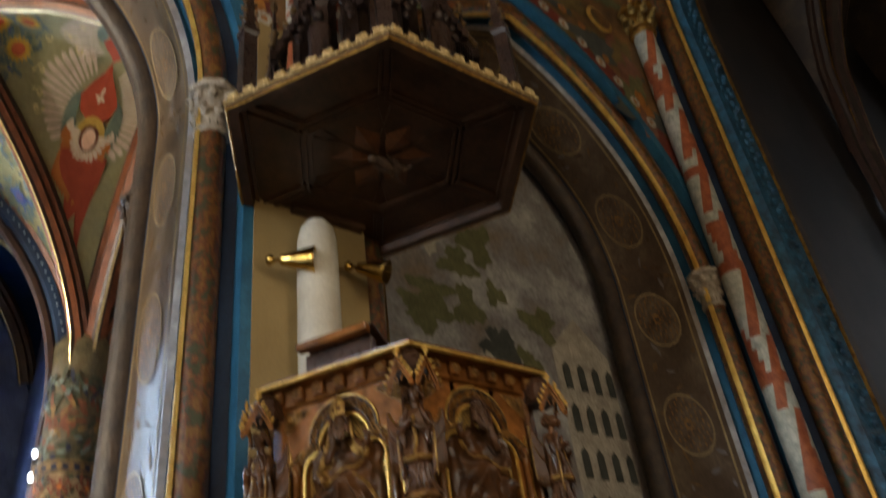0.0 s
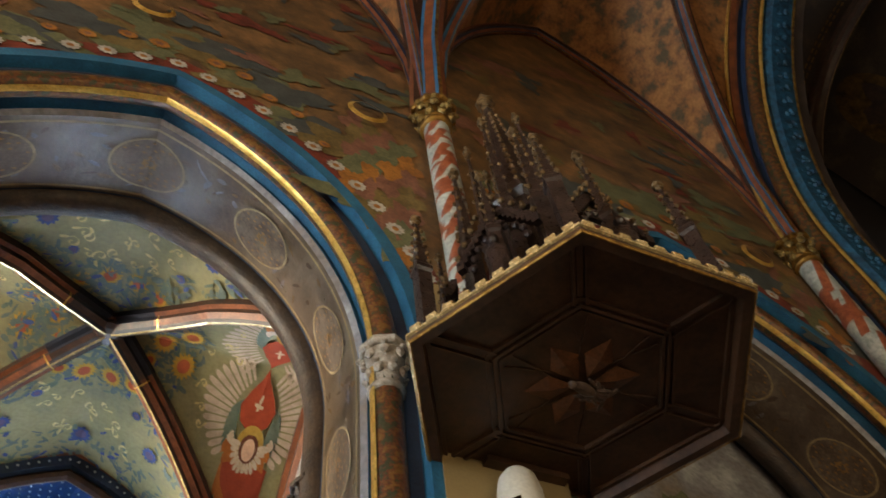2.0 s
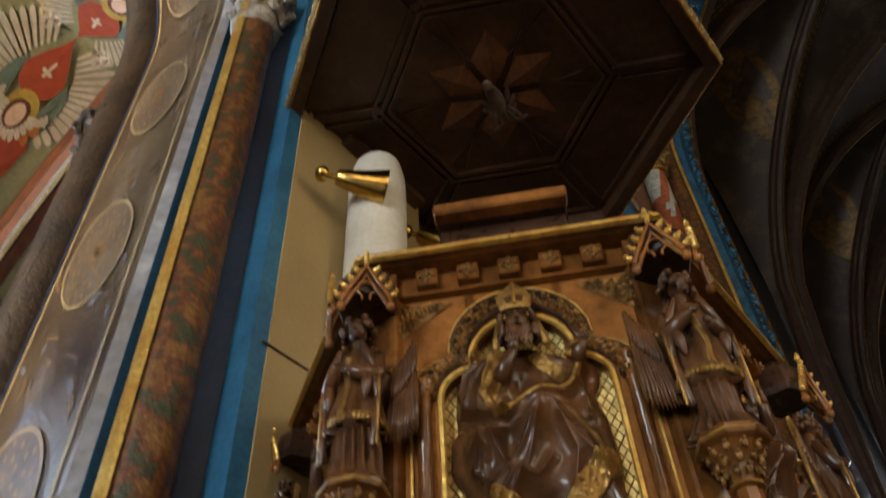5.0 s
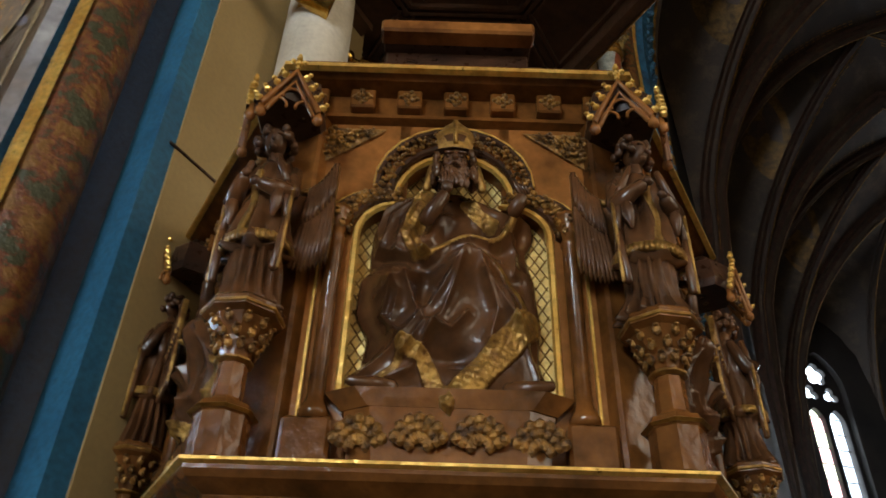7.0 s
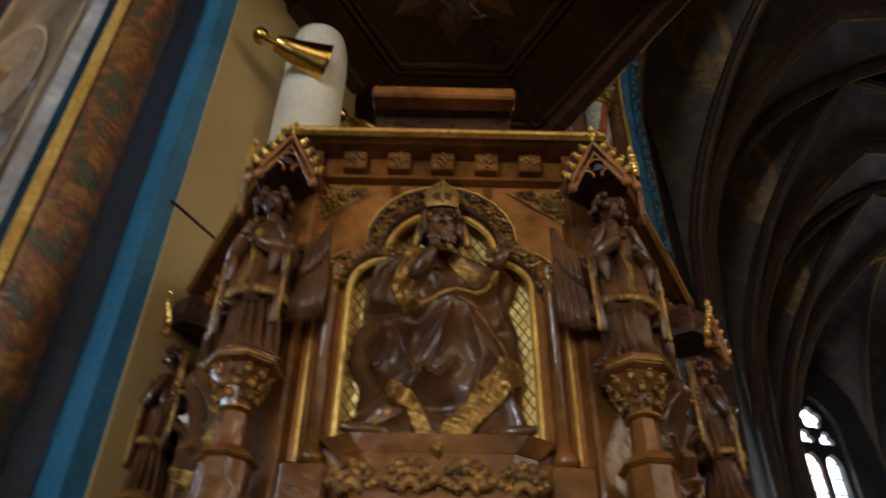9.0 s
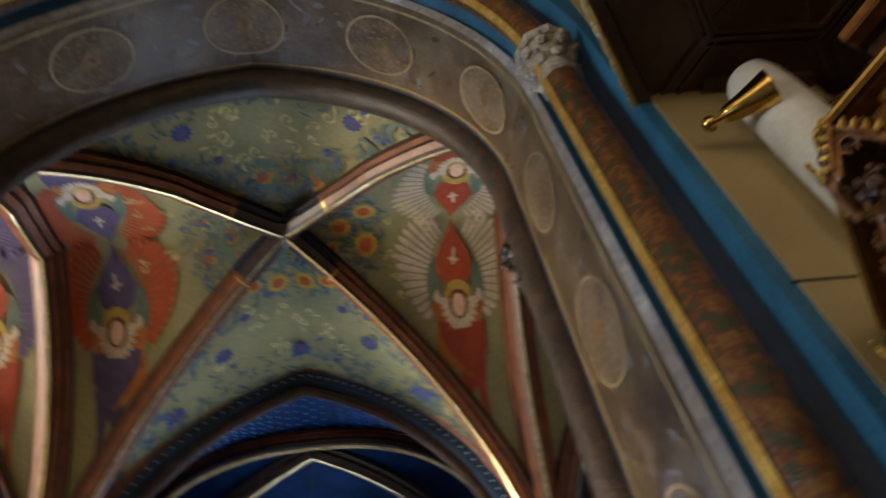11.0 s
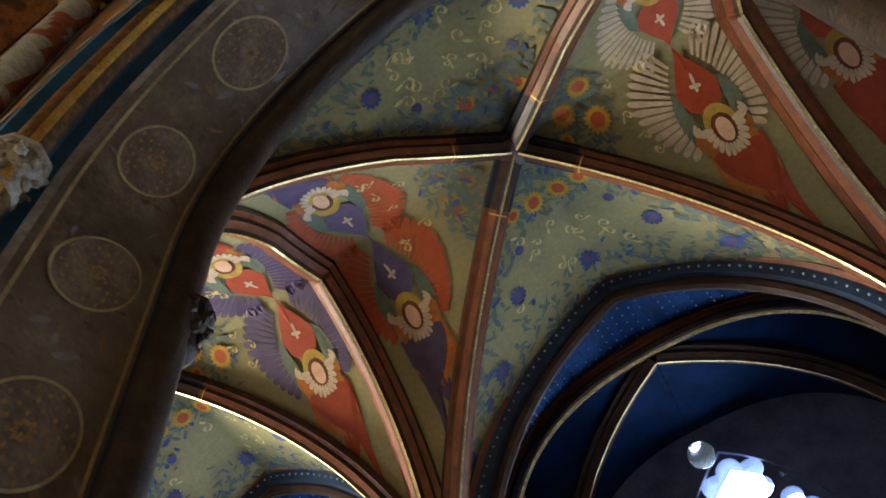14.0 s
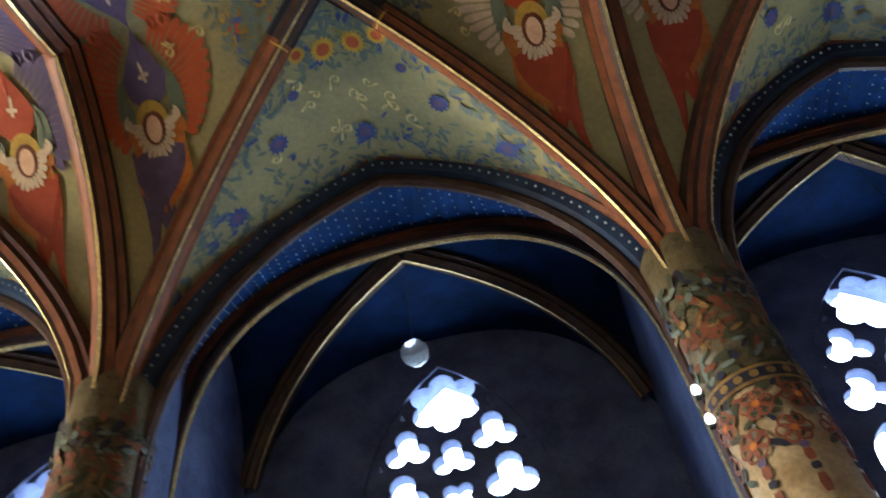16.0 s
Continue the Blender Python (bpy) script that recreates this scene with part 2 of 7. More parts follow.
OUT = 0.28
wall_above("wall_north", arch_west, -2.85, 1.9, OUT, "painted nave wall above a pointed arch")
wall_above("wall_north_east", arch_east, 1.9, 6.95, OUT, "painted nave wall above a pointed arch")
wall_above("wall_north_west", arch_far, -7.7, -2.85, OUT, "painted nave wall above a pointed arch")


def arch_dressing(arch, tag):
    base = structure(new("arch_" + tag), "pointed arch with blue and gilded mouldings", "arch")
    swept("blue_band", arch, [(0.28, WALL - 0.012), (0.17, WALL - 0.012), (0.17, WALL + 0.1)], blue_paint, parent=base)
    swept("shadow_groove", arch, [(0.172, WALL + 0.09), (0.085, WALL + 0.16)], navy_paint, parent=base)
    swept("painted_roll", arch, roll(0.0, WALL + 0.13, 0.095, 12), painted_shaft, parent=base, closed=True, smooth=True)
    swept("gilded_fillet", arch, [(0.107 * math.cos(radians(a)), WALL + 0.13 + 0.107 * math.sin(radians(a))) for a in (181, 190, 199, 208)], gilding, parent=base)
    swept("inner_blue_band", arch, [(-0.06, WALL + 0.2), (0.0, WALL + 0.24), (-0.01, WALL + 0.33), (-0.06, WALL + 0.34)], blue_paint, parent=base)
    back = Arch(arch.cx, arch.a - 0.06, 6.05, arch.zs + 2.65 + (arch.a - 1.82))
    front_line, back_line = arch.path(-0.085), back.path(0.0)

    def between(t, lift=0.0):
        return [Vector((xa + (xb - xa) * t - lift * (xa - arch.cx) / arch.a, WALL + 0.34 + (BACK - 0.22 - WALL - 0.34) * t, za + (zb - za) * t - lift)) for (xa, za), (xb, zb) in zip(front_line, back_line)]

    def strip(name, lines, mat, label=""):
        k = len(front_line)
        verts = [p for line in lines for p in line]
        faces = [(j * k + i, j * k + i + 1, (j + 1) * k + i + 1, (j + 1) * k + i) for j in range(len(lines) - 1) for i in range(k - 1)]
        return mesh_object(name, verts, faces, [mat], base, label)

    strip("soffit", [between(t) for t in np.linspace(0, 1, 6)], soffit_paint, "painted stone soffit with scrolls and medallions")
    # pale grey lip: the highlight on the soffit's front edge, put in as colour
    swept("soffit_lip_highlight", arch, [(-0.055, WALL + 0.3), (-0.085, WALL + 0.34)], mural_grey, parent=base)
    for t in (0.07, 0.93):
        strip("soffit_line", [between(t - 0.014, 0.004), between(t + 0.014, 0.004)], soffit_line)
    strip("soffit_blue_line", [between(0.975, 0.005), between(1.0, 0.005)], navy_paint)
    # medallions: a pale ring round a dark violet field with a gilded flower
    k = len(front_line)
    length = [0.0]
    for p, q in zip(back_line, back_line[1:]):
        length.append(length[-1] + math.hypot(q[0] - p[0], q[1] - p[1]))
    mid = length[-1] / 2

    def on_soffit(s, t, lift):
        i = max(0, min(k - 2, next((j for j in range(k - 1) if length[j + 1] >= s), k - 2)))
        f = (s - length[i]) / (length[i + 1] - length[i])
        a, b = between(t, lift)[i], between(t, lift)[i + 1]
        return a.lerp(b, f)

    for j in (-5, -4, -3, -2, -1, 0, 1, 2, 3, 4, 5):
        s0 = mid + j * 1.18
        if s0 < 2.5 or s0 > length[-1] - 2.5:
            continue
        bm = bmesh.new()

        def ring(r0, r1, lift, mi, n=28, wob=0.0):
            vs = []
            for q in range(n):
                a = 2 * math.pi * q / n
                w = 1 + wob * math.sin(a * 8)
                vs.append([bm.verts.new(on_soffit(s0 + 1.25 * r * w * math.cos(a), 0.5 + r * w * math.sin(a) / 0.8, lift)) for r in (r0, r1)])
            for q in range(n):
                f = bm.faces.new((vs[q][0], vs[q][1], vs[(q + 1) % n][1], vs[(q + 1) % n][0]))
                f.material_index = mi
        ring(0.02, 0.245, 0.006, 0)
        ring(0.242, 0.26, 0.010, 1)
        ring(0.03, 0.05, 0.009, 2, 18, 0.3)
        for q in range(44):
            a = 2.4 * q
            r = 0.02 + 0.031 * math.sqrt(q)
            petal = [bm.verts.new(on_soffit(s0 + 1.25 * (r * math.cos(a) + 0.017 * math.cos(e)), 0.5 + (r * math.sin(a) + 0.012 * math.sin(e)) / 0.8, 0.0085)) for e in (0, 1.57, 3.14, 4.71)]
            bm.faces.new(petal).material_index = 2
        part("medallion", bm, [medallion_violet, soffit_line, medallion_gold], base, "painted round medallion")
    if arch is not arch_far:
        rnd = random.Random(77)
        bm = bmesh.new()
        for q in range(230):
            s0, t0 = rnd.uniform(2.6, length[-1] - 2.6), rnd.uniform(0.12, 0.88)
            a, ln, wd = rnd.uniform(0, 6.28), rnd.uniform(0.06, 0.16), rnd.uniform(0.012, 0.03)
            leaf = []
            for x, y in ((0, 0), (0.3, 1), (0.75, 0.8), (1, 0), (0.75, -0.8), (0.3, -1)):
                px, py = x * ln, y * wd + 0.25 * ln * x * x
                leaf.append(bm.verts.new(on_soffit(s0 + px * math.cos(a) - py * math.sin(a), min(0.97, max(0.03, t0 + (px * math.sin(a) + py * math.cos(a)) / 0.8)), 0.003)))
            bm.faces.new(leaf).material_index = q % 3
        tagged(part("soffit_foliage", bm, [soffit_leaf, soffit_leaf_dark, soffit_leaf_grey], base, "faded painted foliage"), kind="stuff")
    swept("back_roll", back, roll(0.02, BACK - 0.1, 0.13, 12), brown_stone, parent=base, closed=True, smooth=True)
    return base


dress_west = arch_dressing(arch_west, "west")
dress_east = arch_dressing(arch_east, "east")
dress_far = arch_dressing(arch_far, "far")

# plain pier face behind the pulpit
bm = bmesh.new()
add_box(bm, 1.985, WALL - 0.004, 3.2, 0.76, 0.03, 6.4)
structure(part("pier_face", bm, beige_plaster), "plain beige plaster pier face behind the pulpit", "pier")

# blind back wall of the east arch with its mural
bm = bmesh.new()
add_box(bm, 4.42, BACK + 0.2, 4.6, 4.6, 0.2, 9.2)
structure(part("wall_mural", bm, mural_grey), "grey and ochre mural on the wall inside an arch", "wall")

# ---- aisle vault ----
AX0, PITCH, AY0, AY1 = -0.45, 4.75, 4.83, 8.85
AYC = (AY0 + AY1) / 2
HX, HY = PITCH / 2, (AY1 - AY0) / 2


def section(v, spring=5.7):
    """Height of the vault's section at v half spans from its middle."""
    a = 1.95
    h = 8.9 - spring
    r = (a * a + h * h) / (2 * a)
    d = min(abs(v), 1.0) * a
    return spring + math.sqrt(max(0.0, r * r - (r - a + d) ** 2))


def aisle_z(u, v):
    s = 5.7 + 0.75 * min(1.0, max(0.0, -v * 2.5))
    return max(section(u, s), section(v, s)) + 0.07 * (1 - u * u) * (1 - v * v)


def aisle_point(cx, u, v, lift=0.0):
    return Vector((cx + u * HX, AYC + v * HY, aisle_z(u, v) - lift))


def bay_web(name, cx, mat, label):
    n = 40
    verts, faces = [], []
    for i in range(n + 1):
        for j in range(n + 1):
            verts.append(aisle_point(cx, -1 + 2 * i / n, -1 + 2 * j / n))
    for i in range(n):
        for j in range(n):
            a = i * (n + 1) + j
            faces.append((a, a + 1, a + n + 2, a + n + 1))
    return structure(mesh_object(name, verts, faces, [mat], smooth=True), label, "ceiling")


RIB = [(-0.13, -0.02), (-0.13, 0.06), (-0.085, 0.08), (-0.085, 0.13), (-0.035, 0.17), (-0.012, 0.2), (0.012, 0.2), (0.035, 0.17), (0.085, 0.13), (0.085, 0.08), (0.13, 0.06), (0.13, -0.02)]
RIB_IDX = [0, 1, 0, 1, 0, 2, 0, 1, 0, 1, 0]
RIB_MATS = [rib_dark, rib_orange, rib_edge]
bays = {}
for k, cx in enumerate((AX0, AX0 - PITCH, AX0 + PITCH)):
    web = bays[cx] = bay_web("ceiling_aisle_%d" % (k + 1), cx, vault_green, "sage green painted aisle vault with flowers and winged figures")
    for sx in (-1, 1):
        pts = [aisle_point(cx, sx * t, t) for t in np.linspace(-1, 1, 41)]
        curve_rib("vault_rib", pts, (0, 0, 1), RIB, RIB_MATS, RIB_IDX, web)
        for q in (-1, 1):
            pts = [aisle_point(cx, sx * q * t, q * t) for t in np.linspace(0.05, 0.2, 6)]
            curve_rib("rib_band", pts, (0, 0, 1), [(a * 1.04, d * 1.01) for a, d in RIB], [rib_navy, rib_dark, rib_edge], [0, 0, 0, 1, 0, 2, 0, 1, 0, 0, 0], web)
            for t in (0.212,):
                pts = [aisle_point(cx, sx * q * e, q * e) for e in (t, t + 0.005)]
                curve_rib("rib_ring", pts, (0, 0, 1), [(a * 1.05, d * 1.015) for a, d in RIB[2:-2]], [gilding], None, web)
    bm = bmesh.new()
    add_lathe(bm, [(0.16, 8.85), (0.16, 8.79), (0.1, 8.765), (0.03, 8.755)], pose(cx, AYC, 0), 16)
    part("boss", bm, rib_dark, web)
for x in (AX0 - HX - PITCH, AX0 - HX, AX0 + HX, AX0 + HX + PITCH):
    pts = [Vector((x, AYC + v * HY, section(v, 5.7 + 0.75 * min(1.0, max(0.0, -v * 2.5))))) for v in np.linspace(-1, 1, 41)]
    structure(curve_rib("transverse_rib", pts, (0, 0, 1), [(a * 1.3, d) for a, d in RIB], RIB_MATS, RIB_IDX), "orange and brown painted transverse vault rib", "vault rib")

# ---- chapels behind the aisle ----
CH1, CH2, CHW = 9.15, 9.85, 11.3
bead_white = material("bead_white", srgb(190, 205, 215), None, 10, 0.4)


def full_curve(t, power=2.5):
    """A full-shouldered arch: 1 in the middle, 0 at the sides."""
    return max(0.0, 1 - min(1.0, abs(t)) ** power) ** (1 / power)


class FullArch(Arch):
    """A full-shouldered arch, rounder than a pointed one."""

    def half(self, n):
        pts = [(self.a + n, self.foot)]
        for i in range(self.seg + 1):
            t = math.sin(math.pi / 2 * (1 - i / self.seg))
            pts.append(((self.a + n) * t, self.zs + (self.top + n - self.zs) * full_curve(t)))
        return pts


def chapel_arches(cx):
    front, inner = Arch(cx, 2.13, 5.7, 8.76), FullArch(cx, 2.48, 6.0, 8.8)
    inner.top = 8.8
    return front, inner


def chapel(cx, k):
    front, inner = chapel_arches(cx)
    base = structure(new("chapel_arch_%d" % k), "blue chapel arch with a beaded border", "arch")
    swept("outer_moulding", front, [(0.32, AY1 - 0.05), (0.2, AY1 - 0.06), (0.16, AY1 - 0.02)], rib_dark, parent=base)
    swept("orange_moulding", front, [(0.2, AY1 - 0.062), (0.15, AY1 - 0.1), (0.1, AY1 - 0.04)], rib_orange, parent=base)
    swept("bead_band", front, [(0.1, AY1 - 0.06), (0.0, AY1 - 0.02), (-0.02, AY1 + 0.06)], navy_paint, parent=base)
    swept("inner_roll", front, roll(-0.05, AY1 + 0.1, 0.07, 8), rib_dark, parent=base, closed=True)
    la, lb = front.path(-0.02), inner.path(0.0)
    kk = len(la)
    mesh_object("star_soffit", [(x, AY1 + 0.1, z) for x, z in la] + [(x, CH2 - 0.1, z) for x, z in lb], [(i, i + 1, kk + i + 1, kk + i) for i in range(kk - 1)], [star_blue], base, "deep blue soffit with pale stars")
    swept("second_fascia", inner, [(0.02, CH2 - 0.14), (-0.06, CH2 - 0.15), (-0.065, CH2 - 0.13), (-0.1, CH2 - 0.13)], rib_orange, parent=base)
    swept("second_band", inner, [(-0.1, CH2 - 0.14), (-0.17, CH2 - 0.12)], rib_orange, parent=base)
    swept("second_roll", inner, roll(-0.2, CH2 - 0.08, 0.075, 8), rib_dark, parent=base, closed=True)
    swept("second_edge", inner, [(-0.268, CH2 - 0.11), (-0.284, CH2 - 0.08), (-0.268, CH2 - 0.05)], rib_edge, parent=base)
    # beads
    bm = bmesh.new()
    line = front.path(0.055)
    acc = 0.0
    for (xa, za), (xb, zb) in zip(line, line[1:]):
        ln = math.hypot(xb - xa, zb - za)
        if max(za, zb) < 5.0:
            continue
        while acc < ln:
            t = acc / ln
            if za + (zb - za) * t > 5.2:
                add_ball(bm, xa + (xb - xa) * t, AY1 - 0.045, za + (zb - za) * t, 0.016, sub=1)
            acc += 0.11
        acc -= ln
    tagged(part("border_bead", bm, bead_white, base), kind="stuff")
    # half vault
    n = 24
    verts, faces = [], []
    for i in range(n + 1):
        for j in range(n + 1):
            u, v = -1 + 2 * i / n, j / n
            verts.append((cx + u * 2.26, CH2 + v * (CHW - CH2), 5.9 + 2.72 * max(full_curve(u), full_curve(v * 0.97))))
    for i in range(n):
        for j in range(n):
            a = i * (n + 1) + j
            faces.append((a, a + 1, a + n + 2, a + n + 1))
    web = structure(mesh_object("ceiling_chapel_%d" % k, verts, faces, [chapel_blue], smooth=True), "dark blue chapel vault with pale stars", "ceiling")
    for s in (-1, 1):
        pts = [Vector((cx + s * t * 2.26, CH2 + t * (CHW - CH2), 5.9 + 2.72 * full_curve(t * 0.97))) for t in np.linspace(0, 0.98, 24)]
        curve_rib("vault_rib", pts, (0, 0, 1), [(a * 1.0, d * 0.85) for a, d in RIB], RIB_MATS, [0, 0, 0, 0, 0, 2, 0, 0, 0, 0, 0], web)
    return base


for k, cx in enumerate((AX0, AX0 - PITCH, AX0 + PITCH)):
    chapel(cx, k + 1)

# walls between chapels
for k, x in enumerate((AX0 - HX - PITCH, AX0 - HX, AX0 + HX, AX0 + HX + PITCH)):
    bm = bmesh.new()
    add_box(bm, x, (AY1 + 0.2 + CHW) / 2, 4.75, 0.3, CHW - AY1 - 0.2, 9.5)
    structure(part("wall_chapel_%d" % (k + 1), bm, chapel_wall_haze), "blue-grey wall between chapels, window haze in its colour", "wall")
    bm = bmesh.new()
    add_lathe(bm, [(0.33, 4.93), (0.33, 5.5), (0.335, 6.0), (0.36, 6.4), (0.3, 6.55)], None, 28)
    column = tagged(new("column"), "round stone column painted with red knots and foliage", "column", "columns between the chapels")
    column.matrix_world = pose(x, AY1 + 0.08, 0)
    part("upper_shaft", bm, column_unlit, column, "painted upper shaft, in the darker unlit ochre", smooth=True)
    # paler colour stands for window light on the lower shaft
    bm = bmesh.new()
    add_lathe(bm, [(0.33, 0.55), (0.33, 4.93)], None, 28)
    part("lower_shaft", bm, column_lit, column, "painted lower shaft, coloured paler as if window-lit", smooth=True)
    bm = bmesh.new()
    add_lathe(bm, [(0.44, 0.0), (0.44, 0.3), (0.42, 0.4), (0.36, 0.46), (0.37, 0.52), (0.33, 0.56)], None, 28)
    part("base", bm, brown_stone, column)

# ---- shell: floor, far side, ends, nave vault ----
bm = bmesh.new()
add_box(bm, 6, 3.0, -0.1, 44, 20, 0.2)
structure(part("floor", bm, floor_stone), "worn stone church floor", "floor")
# unseen slab, added to stop sky light leaking in from above
bm = bmesh.new()
add_box(bm, 6, 3.0, 17.2, 44, 20, 0.3)
structure(part("roof", bm, plain_wall), "unseen slab added over the church against sky light", "roof")
bm = bmesh.new()
add_box(bm, -14.2, 3, 9, 0.4, 17, 18)
structure(part("wall_west", bm, plain_wall), "plain west wall", "wall")
# three added walls that block the glowing sky at the aisle's gaps
bm = bmesh.new()
add_box(bm, 7.1, 7.85, 8.5, 0.3, 7.4, 17)
structure(part("wall_aisle_east", bm, plain_wall), "plain wall added to close the aisle against the sky", "wall")
bm = bmesh.new()
add_box(bm, -10.9, 11.6, 8.5, 6.6, 0.3, 17)
structure(part("wall_aisle_west", bm, plain_wall), "plain wall added to close the aisle against the sky", "wall")
bm = bmesh.new()
add_box(bm, -0.4, 11.55, 13.2, 15.2, 0.3, 7.7)
structure(part("wall_aisle_upper", bm, plain_wall), "plain wall added above the chapels against the sky", "wall")

# ---- nave vault, choir and apse ----


def nave_section(t):
    a, h = 3.65, 5.9
    r = (a * a + h * h) / (2 * a)
    d = min(abs(t), 1.0) * a
    return 9.35 + math.sqrt(max(0.0, r * r - (r - a + d) ** 2))


def grid_web(name, x0, x1, y0, y1, fn, mat, label, n=32):
    verts, faces = [], []
    for i in range(n + 1):
        for j in range(n + 1):
            u, v = -1 + 2 * i / n, -1 + 2 * j / n
            verts.append(((x0 + x1) / 2 + u * (x1 - x0) / 2, (y0 + y1) / 2 + v * (y1 - y0) / 2, fn(u, v)))
    for i in range(n):
        for j in range(n):
            a = i * (n + 1) + j
            faces.append((a, a + 1, a + n + 2, a + n + 1))
    return structure(mesh_object(name, verts, faces, [mat], smooth=True), label, "ceiling")


NRIB = [(-0.2, -0.03), (-0.2, 0.08), (-0.13, 0.1), (-0.12, 0.2), (-0.04, 0.26), (-0.02, 0.3), (0.02, 0.3), (0.04, 0.26), (0.12, 0.2), (0.13, 0.1), (0.2, 0.08), (0.2, -0.03)]
nave_mats = [rib_orange, blue_paint, dull_gilding, rib_dark]
N_IDX = [0, 3, 1, 0, 1, 2, 1, 0, 1, 3, 0]
for k, (x0, x1) in enumerate(((1.9, 6.75), (-2.85, 1.9), (-7.6, -2.85), (-14.2, -7.6))):
    fn = lambda u, v: max(nave_section(u), nave_section(v)) + 0.25 * (1 - u * u) * (1 - v * v)
    web = grid_web("ceiling_nave_%d" % (k + 1), x0, x1, -3.7, 3.7, fn, nave_web, "terracotta painted nave vault with dark foliage")
    if k < 3:
        for s in (-1, 1):
            pts = [Vector(((x0 + x1) / 2 + s * t * (x1 - x0) / 2, t * 3.62, fn(t, t))) for t in np.linspace(-1, 1, 41)]
            curve_rib("vault_rib", pts, (0, 0, 1), [(a * 0.6, d * 0.6) for a, d in NRIB], nave_mats, N_IDX, web)
        pts = [Vector((x0, t * 3.62, nave_section(t))) for t in np.linspace(-1, 1, 41)]
        curve_rib("vault_rib", pts, (0, 0, 1), NRIB, nave_mats, N_IDX, web)
        for s in (1,):
            pts = [Vector(((x0 + x1) / 2 + t * (x1 - x0) / 2, s * 3.6, nave_section(t))) for t in np.linspace(-1, 1, 41)]
            curve_rib("wall_rib", pts, (0, 0, 1), [(a * 0.5, d * 0.4) for a, d in NRIB], [rib_orange, navy_paint, dull_gilding, rib_dark], N_IDX, web)

# gilding with a darker base, to offset the apse lamps on the roundels
darkened_gilt = material("darkened_gilt", srgb(118, 88, 42), srgb(62, 46, 26), 6, 0.45, 0.5, 0.2)

# broad choir arch: brown roll, carved blue band, gilded edge
blue_carving = material("blue_carving", srgb(52, 104, 134), srgb(30, 50, 66), 9, 0.5, 0.1, 0.6, 26)
choir = Arch(0.0, 3.55, 9.35, 15.4, 0.0, 30)
turned = Matrix.Translation((6.75, 0, 0)) @ pose(0, 0, 0, 0, 0, -90)
choir_arch = structure(new("arch_choir"), "broad painted choir arch with carved blue border", "arch")
swept("striped_edge", choir, [(0.1, -0.15), (0.0, -0.17), (-0.02, -0.05)], rib_orange, turned, choir_arch)
swept("navy_groove", choir, [(-0.02, -0.08), (0.02, 0.06), (-0.1, 0.1)], navy_paint, turned, choir_arch)
swept("painted_roll", choir, roll(-0.12, 0.16, 0.11, 10), painted_shaft, turned, choir_arch, closed=True, smooth=True)
swept("gilded_fillet", choir, [(-0.21, 0.18), (-0.245, 0.21), (-0.25, 0.23), (-0.22, 0.26)], gilding, turned, choir_arch)
swept("gilded_bead", choir, roll(0.03, -0.2, 0.025, 6), gilding, turned, choir_arch, closed=True)
swept("carved_band", choir, [(-0.14, 0.27), (-0.3, 0.36), (-0.32, 0.72)], blue_carving, turned, choir_arch)
swept("soffit", choir, [(-0.31, 0.72), (-0.31, 0.95), (0.1, 1.0)], vault_dark, turned, choir_arch)
swept("inner_gilded_bead", choir, roll(-0.33, 0.73, 0.02, 6), dull_gilding, turned, choir_arch, closed=True)
# curled leaves along the carved band
bm = bmesh.new()
acc = 0.0
line = choir.path(-0.31)
for (xa, za), (xb, zb) in zip(line, line[1:]):
    ln = math.hypot(xb - xa, zb - za)
    while acc < ln:
        x, z = xa + (xb - xa) * acc / ln, za + (zb - za) * acc / ln
        if z > 3.0:
            for k in range(5):
                a = 2 * math.pi * k / 5 + acc * 7
                add_ball(bm, x + 0.03 * math.cos(a), 0.52 + 0.07 * math.cos(a), z + 0.07 * math.sin(a), 0.035, 0.04, 0.04, turned, 0, 1)
        acc += 0.24
    acc -= ln
tagged(part("leaf_carving", bm, blue_carving, choir_arch, "blue carved curled leaves"), kind="stuff")

